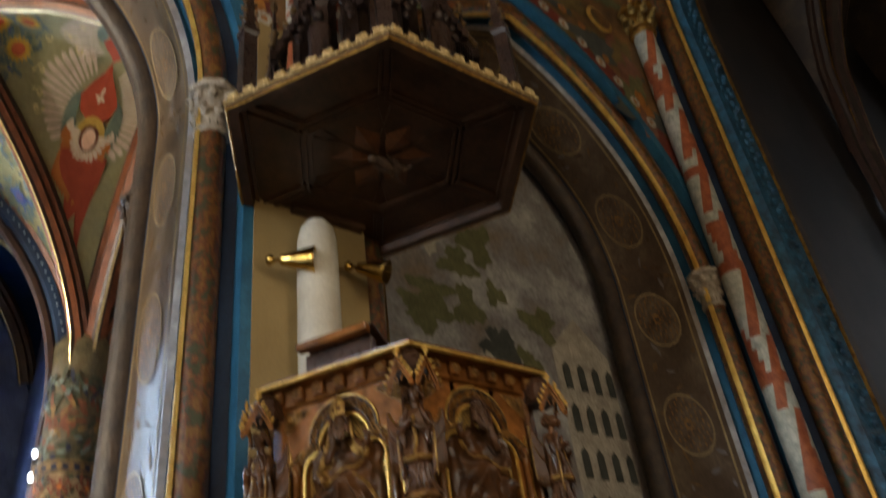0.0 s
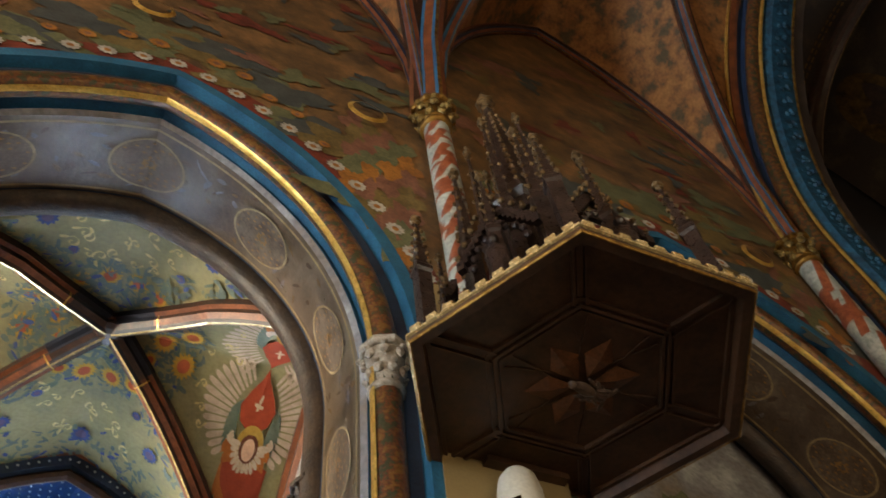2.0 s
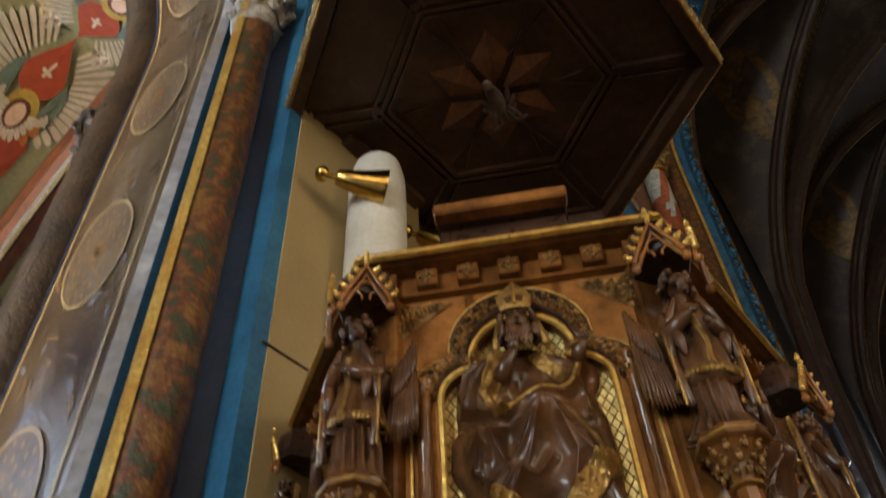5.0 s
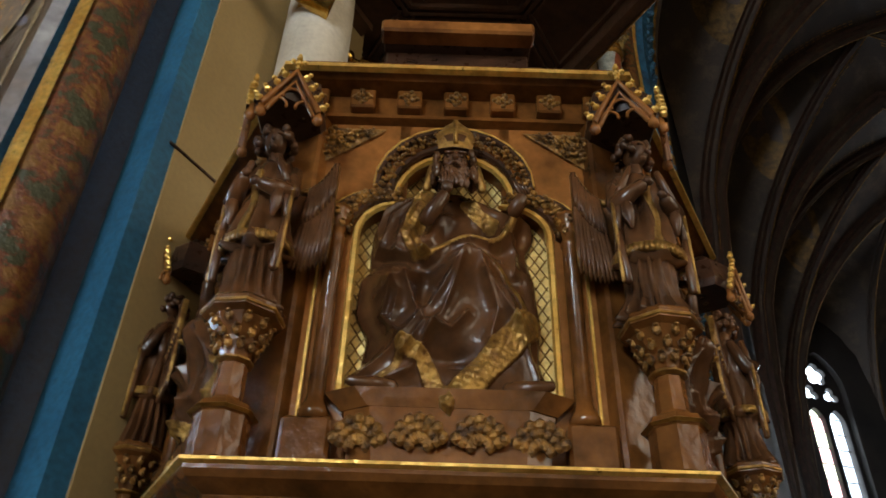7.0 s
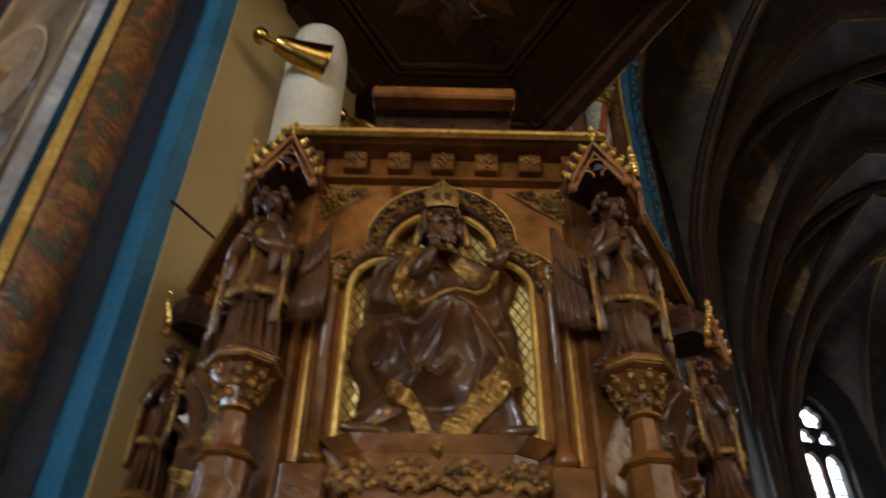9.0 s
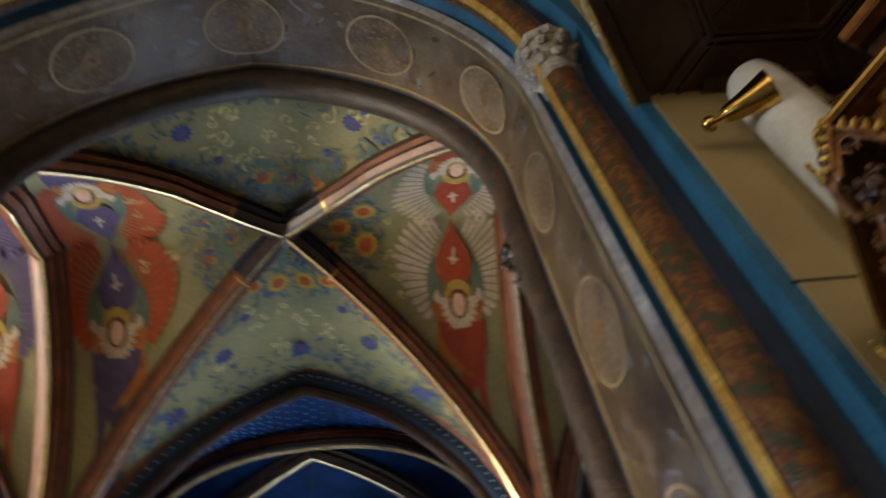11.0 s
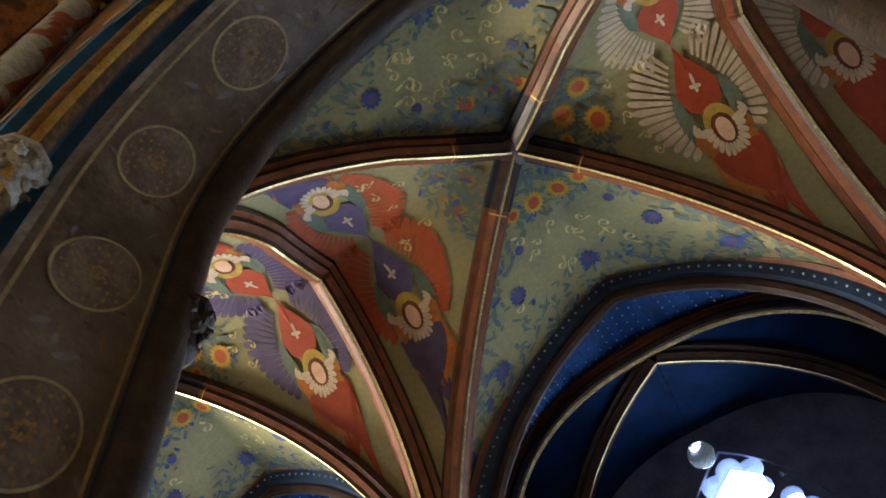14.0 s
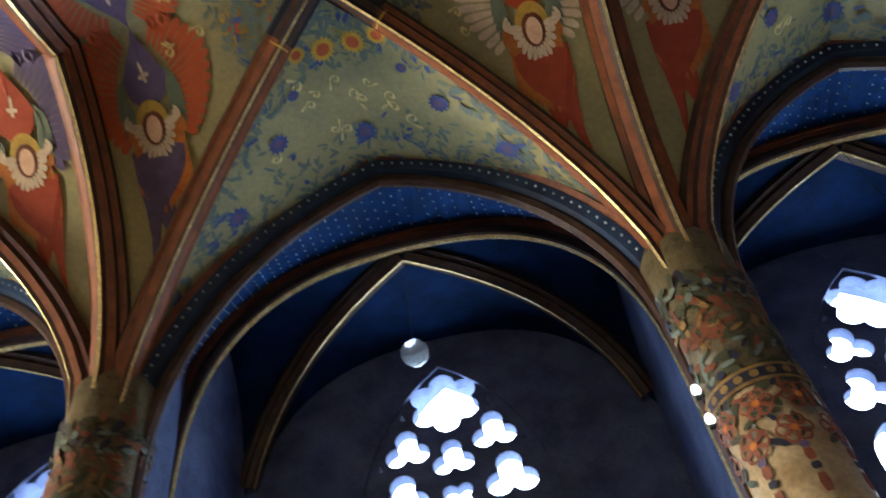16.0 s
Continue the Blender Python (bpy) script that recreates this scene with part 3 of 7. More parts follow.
for k, (x0, x1) in enumerate(((7.6, 11.6), (11.6, 15.4), (15.4, 19.0))):
    fn = lambda u, v: max(nave_section(u), nave_section(v)) + 0.2 * (1 - u * u) * (1 - v * v)
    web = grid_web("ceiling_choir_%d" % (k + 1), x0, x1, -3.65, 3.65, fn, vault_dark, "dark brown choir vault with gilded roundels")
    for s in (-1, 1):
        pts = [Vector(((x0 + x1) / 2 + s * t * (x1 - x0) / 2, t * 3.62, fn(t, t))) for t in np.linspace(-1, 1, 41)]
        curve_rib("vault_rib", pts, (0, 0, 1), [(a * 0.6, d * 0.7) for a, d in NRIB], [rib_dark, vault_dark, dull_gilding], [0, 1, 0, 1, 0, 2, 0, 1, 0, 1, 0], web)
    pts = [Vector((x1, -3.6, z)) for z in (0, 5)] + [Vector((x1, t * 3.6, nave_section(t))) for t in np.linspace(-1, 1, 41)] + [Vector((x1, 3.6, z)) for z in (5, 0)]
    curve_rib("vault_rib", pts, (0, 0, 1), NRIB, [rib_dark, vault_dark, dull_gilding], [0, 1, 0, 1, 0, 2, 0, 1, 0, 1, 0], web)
    # gilded roundel and chevron border on the northern web
    for side in (-1, 1):
        bm = bmesh.new()
        for i in range(32):
            ring = []
            for j, rr in ((i, 0.50), (i, 0.40), (i + 1, 0.40), (i + 1, 0.50)):
                a = 2 * math.pi * j / 32
                u = side * (0.38 + rr * math.cos(a) / ((x1 - x0) / 2))
                v = 0.64 + rr * math.sin(a) / 3.65
                ring.append(bm.verts.new(((x0 + x1) / 2 + u * (x1 - x0) / 2, v * 3.65, fn(u, v) - 0.03)))
            bm.faces.new(ring)
        part("gilded_ring", bm, darkened_gilt, web)
        bm = bmesh.new()
        for mi, lift, outline in ((0, 0.022, [(0.4 * math.cos(math.pi * i / 16), 0.4 * math.sin(math.pi * i / 16)) for i in range(32)]), (1, 0.028, [(0.3 * math.cos(math.pi * i / 12) * (1 if i < 12 else 1.1), -0.08 + (0.26 if i > 12 else 0.3 + 0.1 * (i % 5 == 1)) * math.sin(math.pi * i / 12)) for i in range(24)])):
            fan = []
            for a, b in outline + [(0, -0.05)]:
                u, v = side * (0.38 + a / ((x1 - x0) / 2)), 0.64 + b / 3.65
                fan.append(bm.verts.new(((x0 + x1) / 2 + u * (x1 - x0) / 2, v * 3.65, fn(u, v) - lift)))
            for i in range(len(outline)):
                bm.faces.new((fan[i], fan[(i + 1) % len(outline)], fan[-1])).material_index = mi
        part("roundel_field", bm, [darkened_gilt, rib_dark], web, "gilded field with a dark figure as a plain shape")
        for off in (0.13, 0.17):
            bm = bmesh.new()
            for way in (1, -1):
                for i in range(22):
                    t0, t1 = 0.06 + 0.03 * i, 0.06 + 0.03 * i + 0.02
                    if t1 + off > 0.9:
                        continue
                    q = [bm.verts.new(((x0 + x1) / 2 + side * u * (x1 - x0) / 2, way * v * 3.65, fn(u, v) - 0.025)) for u, v in ((t0 + off, t0), (t1 + off, t1), (t1 + off + 0.015, t1), (t0 + off + 0.015, t0))]
                    bm.faces.new(q)
            part("gilded_border", bm, dull_gilding, web)

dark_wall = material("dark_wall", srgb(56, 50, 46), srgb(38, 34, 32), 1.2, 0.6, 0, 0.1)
bm = bmesh.new()
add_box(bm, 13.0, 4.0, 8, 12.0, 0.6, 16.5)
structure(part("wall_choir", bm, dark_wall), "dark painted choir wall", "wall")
# apse: three window walls of an octagon and its ribbed vault
APX, APR = 19.0, 4.3


def lobed(x, z, r, lobes, turn=90, depth=0.42, n=9):
    """Outline of a foiled opening."""
    pts = []
    rl = r * {3: 0.5, 4: 0.46, 5: 0.42, 6: 0.38}[lobes]
    h = (r - rl) * math.sin(math.pi / lobes)
    spread = 2 * (90 + 180 / lobes - math.degrees(math.acos(min(1, h / rl)))) - 6
    for k in range(lobes):
        a = radians(turn + 360 * k / lobes)
        cx, cz = x + (r - rl) * math.cos(a), z + (r - rl) * math.sin(a)
        for i in range(n):
            b = a + radians(-spread / 2 + spread * i / (n - 1))
            pts.append((cx + rl * math.cos(b), cz + rl * math.sin(b)))
    return pts


def pointed(x, z0, w, zs, za, n=8):
    a = Arch(x, w / 2, zs, za, z0, n)
    return a.path(0.0)


def fretted(name, outlines, thick, mat, m, parent, label=""):
    """A stone plate pierced by the inner outlines."""
    cu = bpy.data.curves.new(name, 'CURVE')
    cu.dimensions, cu.fill_mode, cu.extrude, cu.bevel_depth = '2D', 'BOTH', thick / 2, 0.012
    for pts in outlines:
        sp = cu.splines.new('POLY')
        sp.points.add(len(pts) - 1)
        for p, (x, z) in zip(sp.points, pts):
            p.co = (x, z, 0, 1)
        sp.use_cyclic_u = True
    tmp = bpy.data.objects.new(name, cu)
    me = bpy.data.meshes.new_from_object(tmp)
    bpy.data.objects.remove(tmp)
    me.materials.clear()
    me.materials.append(mat)
    me.transform(m @ pose(0, 0, 0, 90, 0, 0))
    ob = new(name, me)
    ob.parent = parent
    if label:
        ob["label"] = label
    return ob


glass = bpy.data.materials.new("window_glass")
glass.use_nodes = True
gb = glass.node_tree.nodes["Principled BSDF"]
gb.inputs["Base Color"].default_value = (0.9, 0.95, 1, 1)
gb.inputs["Transmission Weight"].default_value, gb.inputs["Roughness"].default_value, gb.inputs["IOR"].default_value = 1.0, 0.05, 1.05
stained = []
for i, c in enumerate(((0.9, 0.25, 0.2), (0.25, 0.5, 0.95), (0.95, 0.85, 0.4), (0.4, 0.75, 0.45))):
    g = glass.copy()
    g.name = "stained_glass"
    g.node_tree.nodes["Principled BSDF"].inputs["Base Color"].default_value = (*c, 1)
    stained.append(g)
daylight = bpy.data.materials.new("daylight_sky")
daylight.use_nodes = True
dn = daylight.node_tree
for n_ in list(dn.nodes):
    dn.nodes.remove(n_)
do, de = dn.nodes.new("ShaderNodeOutputMaterial"), dn.nodes.new("ShaderNodeEmission")
de.inputs["Color"].default_value, de.inputs["Strength"].default_value = (0.72, 0.86, 1.0, 1), 4.2
dn.links.new(de.outputs["Emission"], do.inputs["Surface"])


def pane(name, cx, z0, z1, w, m, mat, parent, y=0.0):
    ob = mesh_object(name, [m @ Vector((cx - w / 2, y, z0)), m @ Vector((cx + w / 2, y, z0)), m @ Vector((cx + w / 2, y, z1)), m @ Vector((cx - w / 2, y, z1))], [(0, 1, 2, 3)], [mat], parent)
    ob.visible_shadow = False
    return ob


def tall_window(number, m, w, z0, zs, za, mat, chapel_kind):
    """A pointed traceried window; m: the window's plane (x across, y outward, z up)."""
    base = structure(new("window_%d" % number), "tall traceried church window, bright with daylight", "window")
    if chapel_kind:
        outs = [pointed(0, z0, w, zs, za), lobed(0, za - 0.56, 0.42, 6, 30)]
        zt = za - 0.56
        outs += [lobed(s * 0.475, zt - 0.53, 0.27, 3) for s in (-1, 1)] + [lobed(0, zt - 0.76, 0.25, 3)]
        outs += [lobed(s * 0.56, zt - 1.12, 0.3, 3) for s in (-1, 1)] + [lobed(0.0, zt - 1.24, 0.2, 4, 45)]
        outs += [[(s * 0.49, zt - 0.02), (s * 0.57, zt - 0.14), (s * 0.43, zt - 0.14)] for s in (-1, 1)]
        outs += [[(s * 0.78, zt - 0.62), (s * 0.84, zt - 0.74), (s * 0.74, zt - 0.74)] for s in (-1, 1)]
        outs += [pointed(s, z0 + 0.1, 0.5, zt - 1.9, zt - 1.5) for s in (-0.62, 0.0, 0.62)]
    else:
        outs = [pointed(0, z0, w, zs, za), lobed(0, za - 0.62, 0.34, 5)]
        outs += [lobed(s * 0.3, za - 1.2, 0.24, 3) for s in (-1, 1)]
        outs += [pointed(s * 0.31, z0 + 0.1, 0.5, za - 2.0, za - 1.6) for s in (-1, 1)]
    fretted("tracery", outs, 0.14, mat, m, base, "pierced stone tracery")
    if chapel_kind:
        pane("pane", 0, z0, za, w, m, glass, base, 0.09)
    else:
        k = 0
        z = z0
        while z < za - 1.7:
            for s in (-1, 1):
                pane("pane", s * 0.31, z, z + 0.42, 0.56, m, stained[k % 4] if k % 2 == 0 else glass, base, 0.09)
                k += 1
            z += 0.42
        pane("pane", 0, za - 1.7, za, w, m, glass, base, 0.09)
        for i in range(int((za - 1.6 - z0) / 0.42)):
            bm = bmesh.new()
            add_box(bm, 0, 0.06, z0 + 0.42 * (i + 1), w, 0.02, 0.025, m)
            part("glazing_bar", bm, lead, base)
    return base


def window_wall(name, m, width, height, w, z0, zs, za, thick, mat, label):
    """A wall with a pointed opening right through it."""
    inner = pointed(0, z0, w, zs, za)
    ob = fretted(name, [[(-width / 2, 0), (width / 2, 0), (width / 2, height), (-width / 2, height)], inner], thick, mat, m, None)
    return structure(ob, label, "wall")


# unseen wall; its openings are added for the nave's fill lamps
far = Matrix.Translation((0, -4.0, 0))
openings = []
for wx in (-9.0, -2.6, 2.6):
    openings.append(pointed(wx, 2.6, 2.0, 6.8, 8.4))
structure(fretted("wall_south", [[(-14.4, 0), (24, 0), (24, 17), (-14.4, 17)]] + openings, 0.5, plain_wall, far, None), "unseen far nave wall with added window openings", "wall")

number = 1
for k, cx in enumerate((AX0, AX0 - PITCH, AX0 + PITCH)):
    m = Matrix.Translation((cx + 0.03, CHW + 0.2, 0))
    window_wall("wall_window_%d" % number, m, 4.6, 9.4, 2.05, 2.2, 6.2, 8.2, 0.4, chapel_wall_haze, "blue-grey chapel wall with a pointed window, haze in its colour")
    tall_window(number, Matrix.Translation((cx + 0.03, CHW + 0.12, 0)), 2.1, 2.2, 6.2, 8.24, chapel_wall_haze, True)
    number += 1
for ang in (45, 0, -45):
    a = radians(ang)
    m = Matrix.Translation((APX + APR * math.cos(a), APR * math.sin(a), 0)) @ pose(0, 0, 0, 0, 0, ang - 90)
    window_wall("wall_window_%d" % number, m, 3.7, 16.5, 1.34, 5.0, 12.0, 13.1, 0.5, dark_wall, "dark apse wall with a pointed window")
    tall_window(number, m, 1.34, 5.0, 12.0, 13.12, dark_wall, False)
    number += 1
# sky outside the windows
backs = structure(new("backdrop"), "bright sky outside the windows", "backdrop")
mesh_object("sky_north", [(-14, 13.2, -1), (12, 13.2, -1), (12, 13.2, 12), (-14, 13.2, 12)], [(0, 1, 2, 3)], [daylight], backs)
daylight_east = daylight.copy()
daylight_east.name = "daylight_sky_east"
daylight_east.node_tree.nodes["Emission"].inputs["Strength"].default_value = 1.7
mesh_object("sky_east", [(27, -12, 0), (27, 12, 0), (27, 12, 22), (27, -12, 22)], [(0, 1, 2, 3)], [daylight_east], backs)

# apse vault
key = Vector((APX + 0.6, 0, 15.3))
corners = [Vector((APX + APR / math.cos(radians(22.5)) * math.cos(radians(t)), APR / math.cos(radians(22.5)) * math.sin(radians(t)), 10.2)) for t in (67.5, 22.5, -22.5, -67.5)]
corners = [Vector((APX, 3.65, 10.2))] + corners + [Vector((APX, -3.65, 10.2))]
verts, faces = [], []
for i in range(5):
    a, b = corners[i], corners[i + 1]
    o = len(verts)
    n = 10
    for p in range(n + 1):
        for q in range(n + 1):
            s, t = p / n, q / n
            rim = a.lerp(b, t)
            rim.z += 3.6 * math.sqrt(max(0, 1 - (2 * t - 1) ** 2))
            ptn = key.lerp(rim, s)
            ptn.z = key.z - (key.z - rim.z) * (1 - math.sqrt(max(0, 1 - s * s)))
            verts.append(ptn)
    for p in range(n):
        for q in range(n):
            e = o + p * (n + 1) + q
            faces.append((e, e + 1, e + n + 2, e + n + 1))
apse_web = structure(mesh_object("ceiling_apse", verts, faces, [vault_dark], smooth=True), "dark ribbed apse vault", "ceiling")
for c in corners:
    pts = []
    for s in np.linspace(0, 1, 20):
        p = key.lerp(c, s)
        p.z = key.z - (key.z - c.z) * (1 - math.sqrt(max(0, 1 - s * s)))
        pts.append(p)
    pts += [Vector((c.x, c.y, z)) for z in (8, 5, 2, 0)]
    curve_rib("vault_rib", pts, (0, 0, 1) if abs(c.y) > 0.1 else (0, 0, 1), [(a * 0.6, d * 0.6) for a, d in NRIB], [rib_dark, vault_dark, dull_gilding], [0, 1, 0, 1, 0, 2, 0, 1, 0, 1, 0], apse_web)

# ---- capitals and striped colonettes ----
gilt_leaf = material("gilt_leaf", srgb(178, 150, 86), srgb(90, 74, 44), 20, 0.4, 0.5, 0.3)


def leafy(bm, z0, z1, r0, r1, count, rows, size, m):
    rnd = random.Random(count)
    for row in range(rows):
        t = (row + 0.6) / rows
        z, r = z0 + (z1 - z0) * t, r0 + (r1 - r0) * t
        for i in range(count):
            a = 2 * math.pi * (i + 0.5 * (row % 2)) / count
            lm = m @ pose(0, 0, z) @ pose(0, 0, 0, 0, 0, math.degrees(a))
            add_ball(bm, r, 0, 0, size * 0.6, size * 0.9, size * 1.1, lm, 0, 1)
            add_ball(bm, r + size * 0.6, 0, size * 0.7, size * 0.6, size * 0.55, size * 0.4, lm, 0, 1)


def capital(name, x, y, z, r, h, mats, label, group):
    base = tagged(new(name), label, "capital", group)
    base.matrix_world = pose(x, y, z)
    bm = bmesh.new()
    add_lathe(bm, [(r * 0.95, -h * 0.62), (r * 1.15, -h * 0.56), (r * 1.15, -h * 0.5), (r * 0.95, -h * 0.46), (r, -h * 0.2), (r * 1.35, h * 0.3)], None, 14)
    part("bell", bm, mats[0], base, smooth=True)
    bm = bmesh.new()
    leafy(bm, -h * 0.4, h * 0.34, r * 1.0, r * 1.4, 8, 2, r * 0.42, Matrix())
    part("leaves", bm, mats[1], base, "carved leaves")
    bm = bmesh.new()
    add_lathe(bm, [(r * 1.5, h * 0.32), (r * 1.7, h * 0.36), (r * 1.7, h * 0.46), (r * 1.5, h * 0.5)], None, 8)
    part("abacus", bm, mats[0], base)
    return base


for arch in (arch_west, arch_east):
    for s in (-1, 1):
        capital("capital", arch.cx + s * arch.a, WALL + 0.13, 5.5, 0.1, 0.36, (pale_stone, pale_stone), "weathered pale stone leaf capital on a shaft", "capitals of the nave arches")
for s in (-1, 1):
    capital("capital", arch_west.cx + s * (arch_west.a - 0.03), BACK - 0.02, 5.45, 0.11, 0.34, (brown_stone, brown_stone), "dark brown stone leaf capital on a shaft", "capitals of the arch's back")


def striped(x, y, z0, z1, r, number):
    base = tagged(new("colonette"), "round colonette with painted white and red spiral bands", "colonette", "colonettes on the nave wall")
    base.matrix_world = pose(x, y, 0)
    bm = bmesh.new()
    nz, na = 60, 16
    rings = []
    for i in range(nz + 1):
        z = z0 + (z1 - z0) * i / nz
        rings.append([bm.verts.new((r * math.cos(2 * math.pi * (j + 0.5 * i) / na), r * math.sin(2 * math.pi * (j + 0.5 * i) / na), z)) for j in range(na)])
    for i in range(nz):
        for j in range(na):
            f = bm.faces.new((rings[i][j], rings[i][(j + 1) % na], rings[i + 1][(j + 1) % na], rings[i + 1][j]))
            k = (j + i // 2) % 8
            f.material_index = 0 if (i // 5) % 2 else (1 if (j + i) % 8 < 3 else 0)
            if (j + (i // 6) * 3) % 8 in (0, 1) or i % 10 == 0:
                f.material_index = 1
    part("shaft", bm, [material("white_band", srgb(196, 196, 184), srgb(150, 156, 146), 14, 0.5), material("red_band", srgb(170, 96, 60), srgb(130, 66, 40), 14, 0.5)], base, smooth=True)
    bm = bmesh.new()
    add_lathe(bm, [(r * 1.0, z1 - 0.02), (r * 1.2, z1 + 0.0), (r * 1.22, z1 + 0.04), (r * 1.05, z1 + 0.07)], None, 16)
    part("neck_ring", bm, dull_gilding, base, "gilded ring", smooth=True)
    capital("capital", x, y, z1 + 0.12, r * 1.15, 0.4, (dull_gilding, gilt_leaf), "gilded leaf capital on a striped colonette", "gilded capitals under the nave vault")


for k, x in enumerate((1.9, 6.45, -2.85)):
    striped(x, WALL - 0.13, 5.9 if k == 0 else 2.0, 9.05, 0.125, k)

# ---- the pulpit ----
oak = material("oak", srgb(140, 88, 40), srgb(58, 35, 16), 5, 0.19, 0, 0.12, 36, srgb(106, 66, 30), 0.7)
oak_light = material("oak_light", srgb(168, 109, 54), srgb(102, 63, 30), 4, 0.2, 0, 0.1, 30)
oak_dark = material("oak_dark", srgb(74, 48, 32), srgb(40, 27, 20), 7, 0.3, 0, 0.15, 40)
canopy_wood = material("canopy_wood", srgb(92, 64, 44), srgb(64, 44, 30), 5, 0.4, 0, 0.1, 30)
carved_gilt = material("carved_gilt", srgb(172, 126, 60), srgb(62, 41, 22), 38, 0.34, 0.45, 0.4, 80)
petal_wood = material("petal_wood", srgb(118, 74, 44), srgb(84, 52, 32), 8, 0.4)
diaper = material("gold_ground", srgb(252, 228, 150), srgb(236, 198, 112), 10, 0.4, 0.35, 0.3)
brass = material("brass", srgb(214, 178, 98), srgb(190, 150, 76), 8, 0.16, 1.0, 0.02)
PC = Vector((2.1, 3.0, 0))


def face_frame(theta, centre=PC):
    """Frame of a hexagon's face: x along it, y outward from the centre, z up."""
    return Matrix.Translation(centre) @ pose(0, 0, 0, 0, 0, theta - 90)


def hex_ring(bm, levels, centre=PC, mat=0, cap=True, sides=6, turn=0.0):
    """A stack of hexagons (corner radius, height)."""
    rings = [[bm.verts.new((centre.x + r * math.cos(radians(360 / sides * k + turn)), centre.y + r * math.sin(radians(360 / sides * k + turn)), z)) for k in range(sides)] for r, z in levels]
    for a, b in zip(rings, rings[1:]):
        for k in range(sides):
            bm.faces.new((a[k], a[(k + 1) % sides], b[(k + 1) % sides], b[k])).material_index = mat
    if cap:
        bm.faces.new(rings[0][::-1]).material_index = mat
        bm.faces.new(rings[-1]).material_index = mat


pulpit = tagged(new("pulpit"), "carved oak hexagonal pulpit with gilded niches and canopied corners", "pulpit")
AP = 0.57          # distance of a panel from the axis
RB = AP / math.cos(radians(30))
bm = bmesh.new()
hex_ring(bm, [(RB - 0.05, 2.2), (RB - 0.05, 3.12)])
part("core", bm, oak, pulpit)
bm = bmesh.new()
hex_ring(bm, [(0.40, 1.2), (0.5, 1.45), (0.62, 1.75), (0.70, 1.98), (0.70, 2.02)])
part("bowl", bm, oak, pulpit, "tapering oak underside")
bm = bmesh.new()
hex_ring(bm, [(0.70, 2.0), (0.72, 2.02), (0.69, 2.03), (0.69, 2.175), (0.74, 2.185), (0.75, 2.2), (0.79, 2.215), (0.80, 2.225), (0.80, 2.235), (0.70, 2.262)])
part("base_moulding", bm, oak, pulpit)
bm = bmesh.new()
hex_ring(bm, [(0.795, 2.23), (0.811, 2.235), (0.811, 2.24), (0.795, 2.244)], PC, 0, False)
part("base_gilded_edge", bm, gilding, pulpit, "gilded fillet")
bm = bmesh.new()
hex_ring(bm, [(RB, 3.085), (RB + 0.025, 3.09), (RB + 0.02, 3.105), (RB + 0.012, 3.108), (RB + 0.012, 3.165), (RB + 0.07, 3.168), (0.75, 3.176), (0.755, 3.2), (0.72, 3.212)])
part("cornice", bm, oak, pulpit)
bm = bmesh.new()
hex_ring(bm, [(0.752, 3.17), (0.768, 3.173), (0.768, 3.184), (0.752, 3.187)], PC, 0, False)
part("cornice_gilded_edge", bm, gilding, pulpit, "gilded fillet")


def trefoil(a, zs, h):
    """Right-to-left outline of a trefoil head over jambs, as (u, z), from the jamb foot."""
    pts = []
    r = a * 0.42
    for i in range(9):
        t = radians(100 * i / 8)
        pts.append((a - r + r * math.cos(t), zs + r * math.sin(t)))
    rc = a * 0.62
    zc = zs + h - rc
    for i in range(13):
        t = radians(0 + 180 * i / 12)
        pts.append((rc * math.cos(t), zc + rc * math.sin(t)))
    for u, z in [(-u, z) for u, z in pts[:9]][::-1]:
        pts.append((u, z))
    return pts


def leaf_cluster(bm, m, u, d, z, s, rnd, n=9, mat=0):
    """A small clump of carved leaves."""
    for i in range(n):
        a = 2 * math.pi * i / n + rnd.uniform(-0.3, 0.3)
        rr = s * (0.62 if i % 2 else 0.95)
        add_ball(bm, u + rr * math.cos(a), d + s * 0.25, z + rr * math.sin(a), s * 0.36, s * 0.3, s * 0.36, m, mat, 1)
    add_ball(bm, u, d + s * 0.4, z, s * 0.34, s * 0.34, s * 0.34, m, mat, 1)


def swept_line(bm, m, pts, d, r, mat=0, k=6):
    """A round bead carried along points (u, z) at depth d."""
    rings = []
    for i, (u, z) in enumerate(pts):
        a, b = pts[max(i - 1, 0)], pts[min(i + 1, len(pts) - 1)]
        t = Vector((b[0] - a[0], 0, b[1] - a[1])).normalized()
        nn = Vector((t.z, 0, -t.x))
        rings.append([bm.verts.new(m @ (Vector((u, d, z)) + nn * r * math.cos(2 * math.pi * j / k) + Vector((0, 1, 0)) * r * math.sin(2 * math.pi * j / k))) for j in range(k)])
    for a, b in zip(rings, rings[1:]):
        for j in range(k):
            bm.faces.new((a[j], a[(j + 1) % k], b[(j + 1) % k], b[j])).material_index = mat


NA, NB, NS = 0.195, 2.40, 2.77   # niche half width, sill, springing


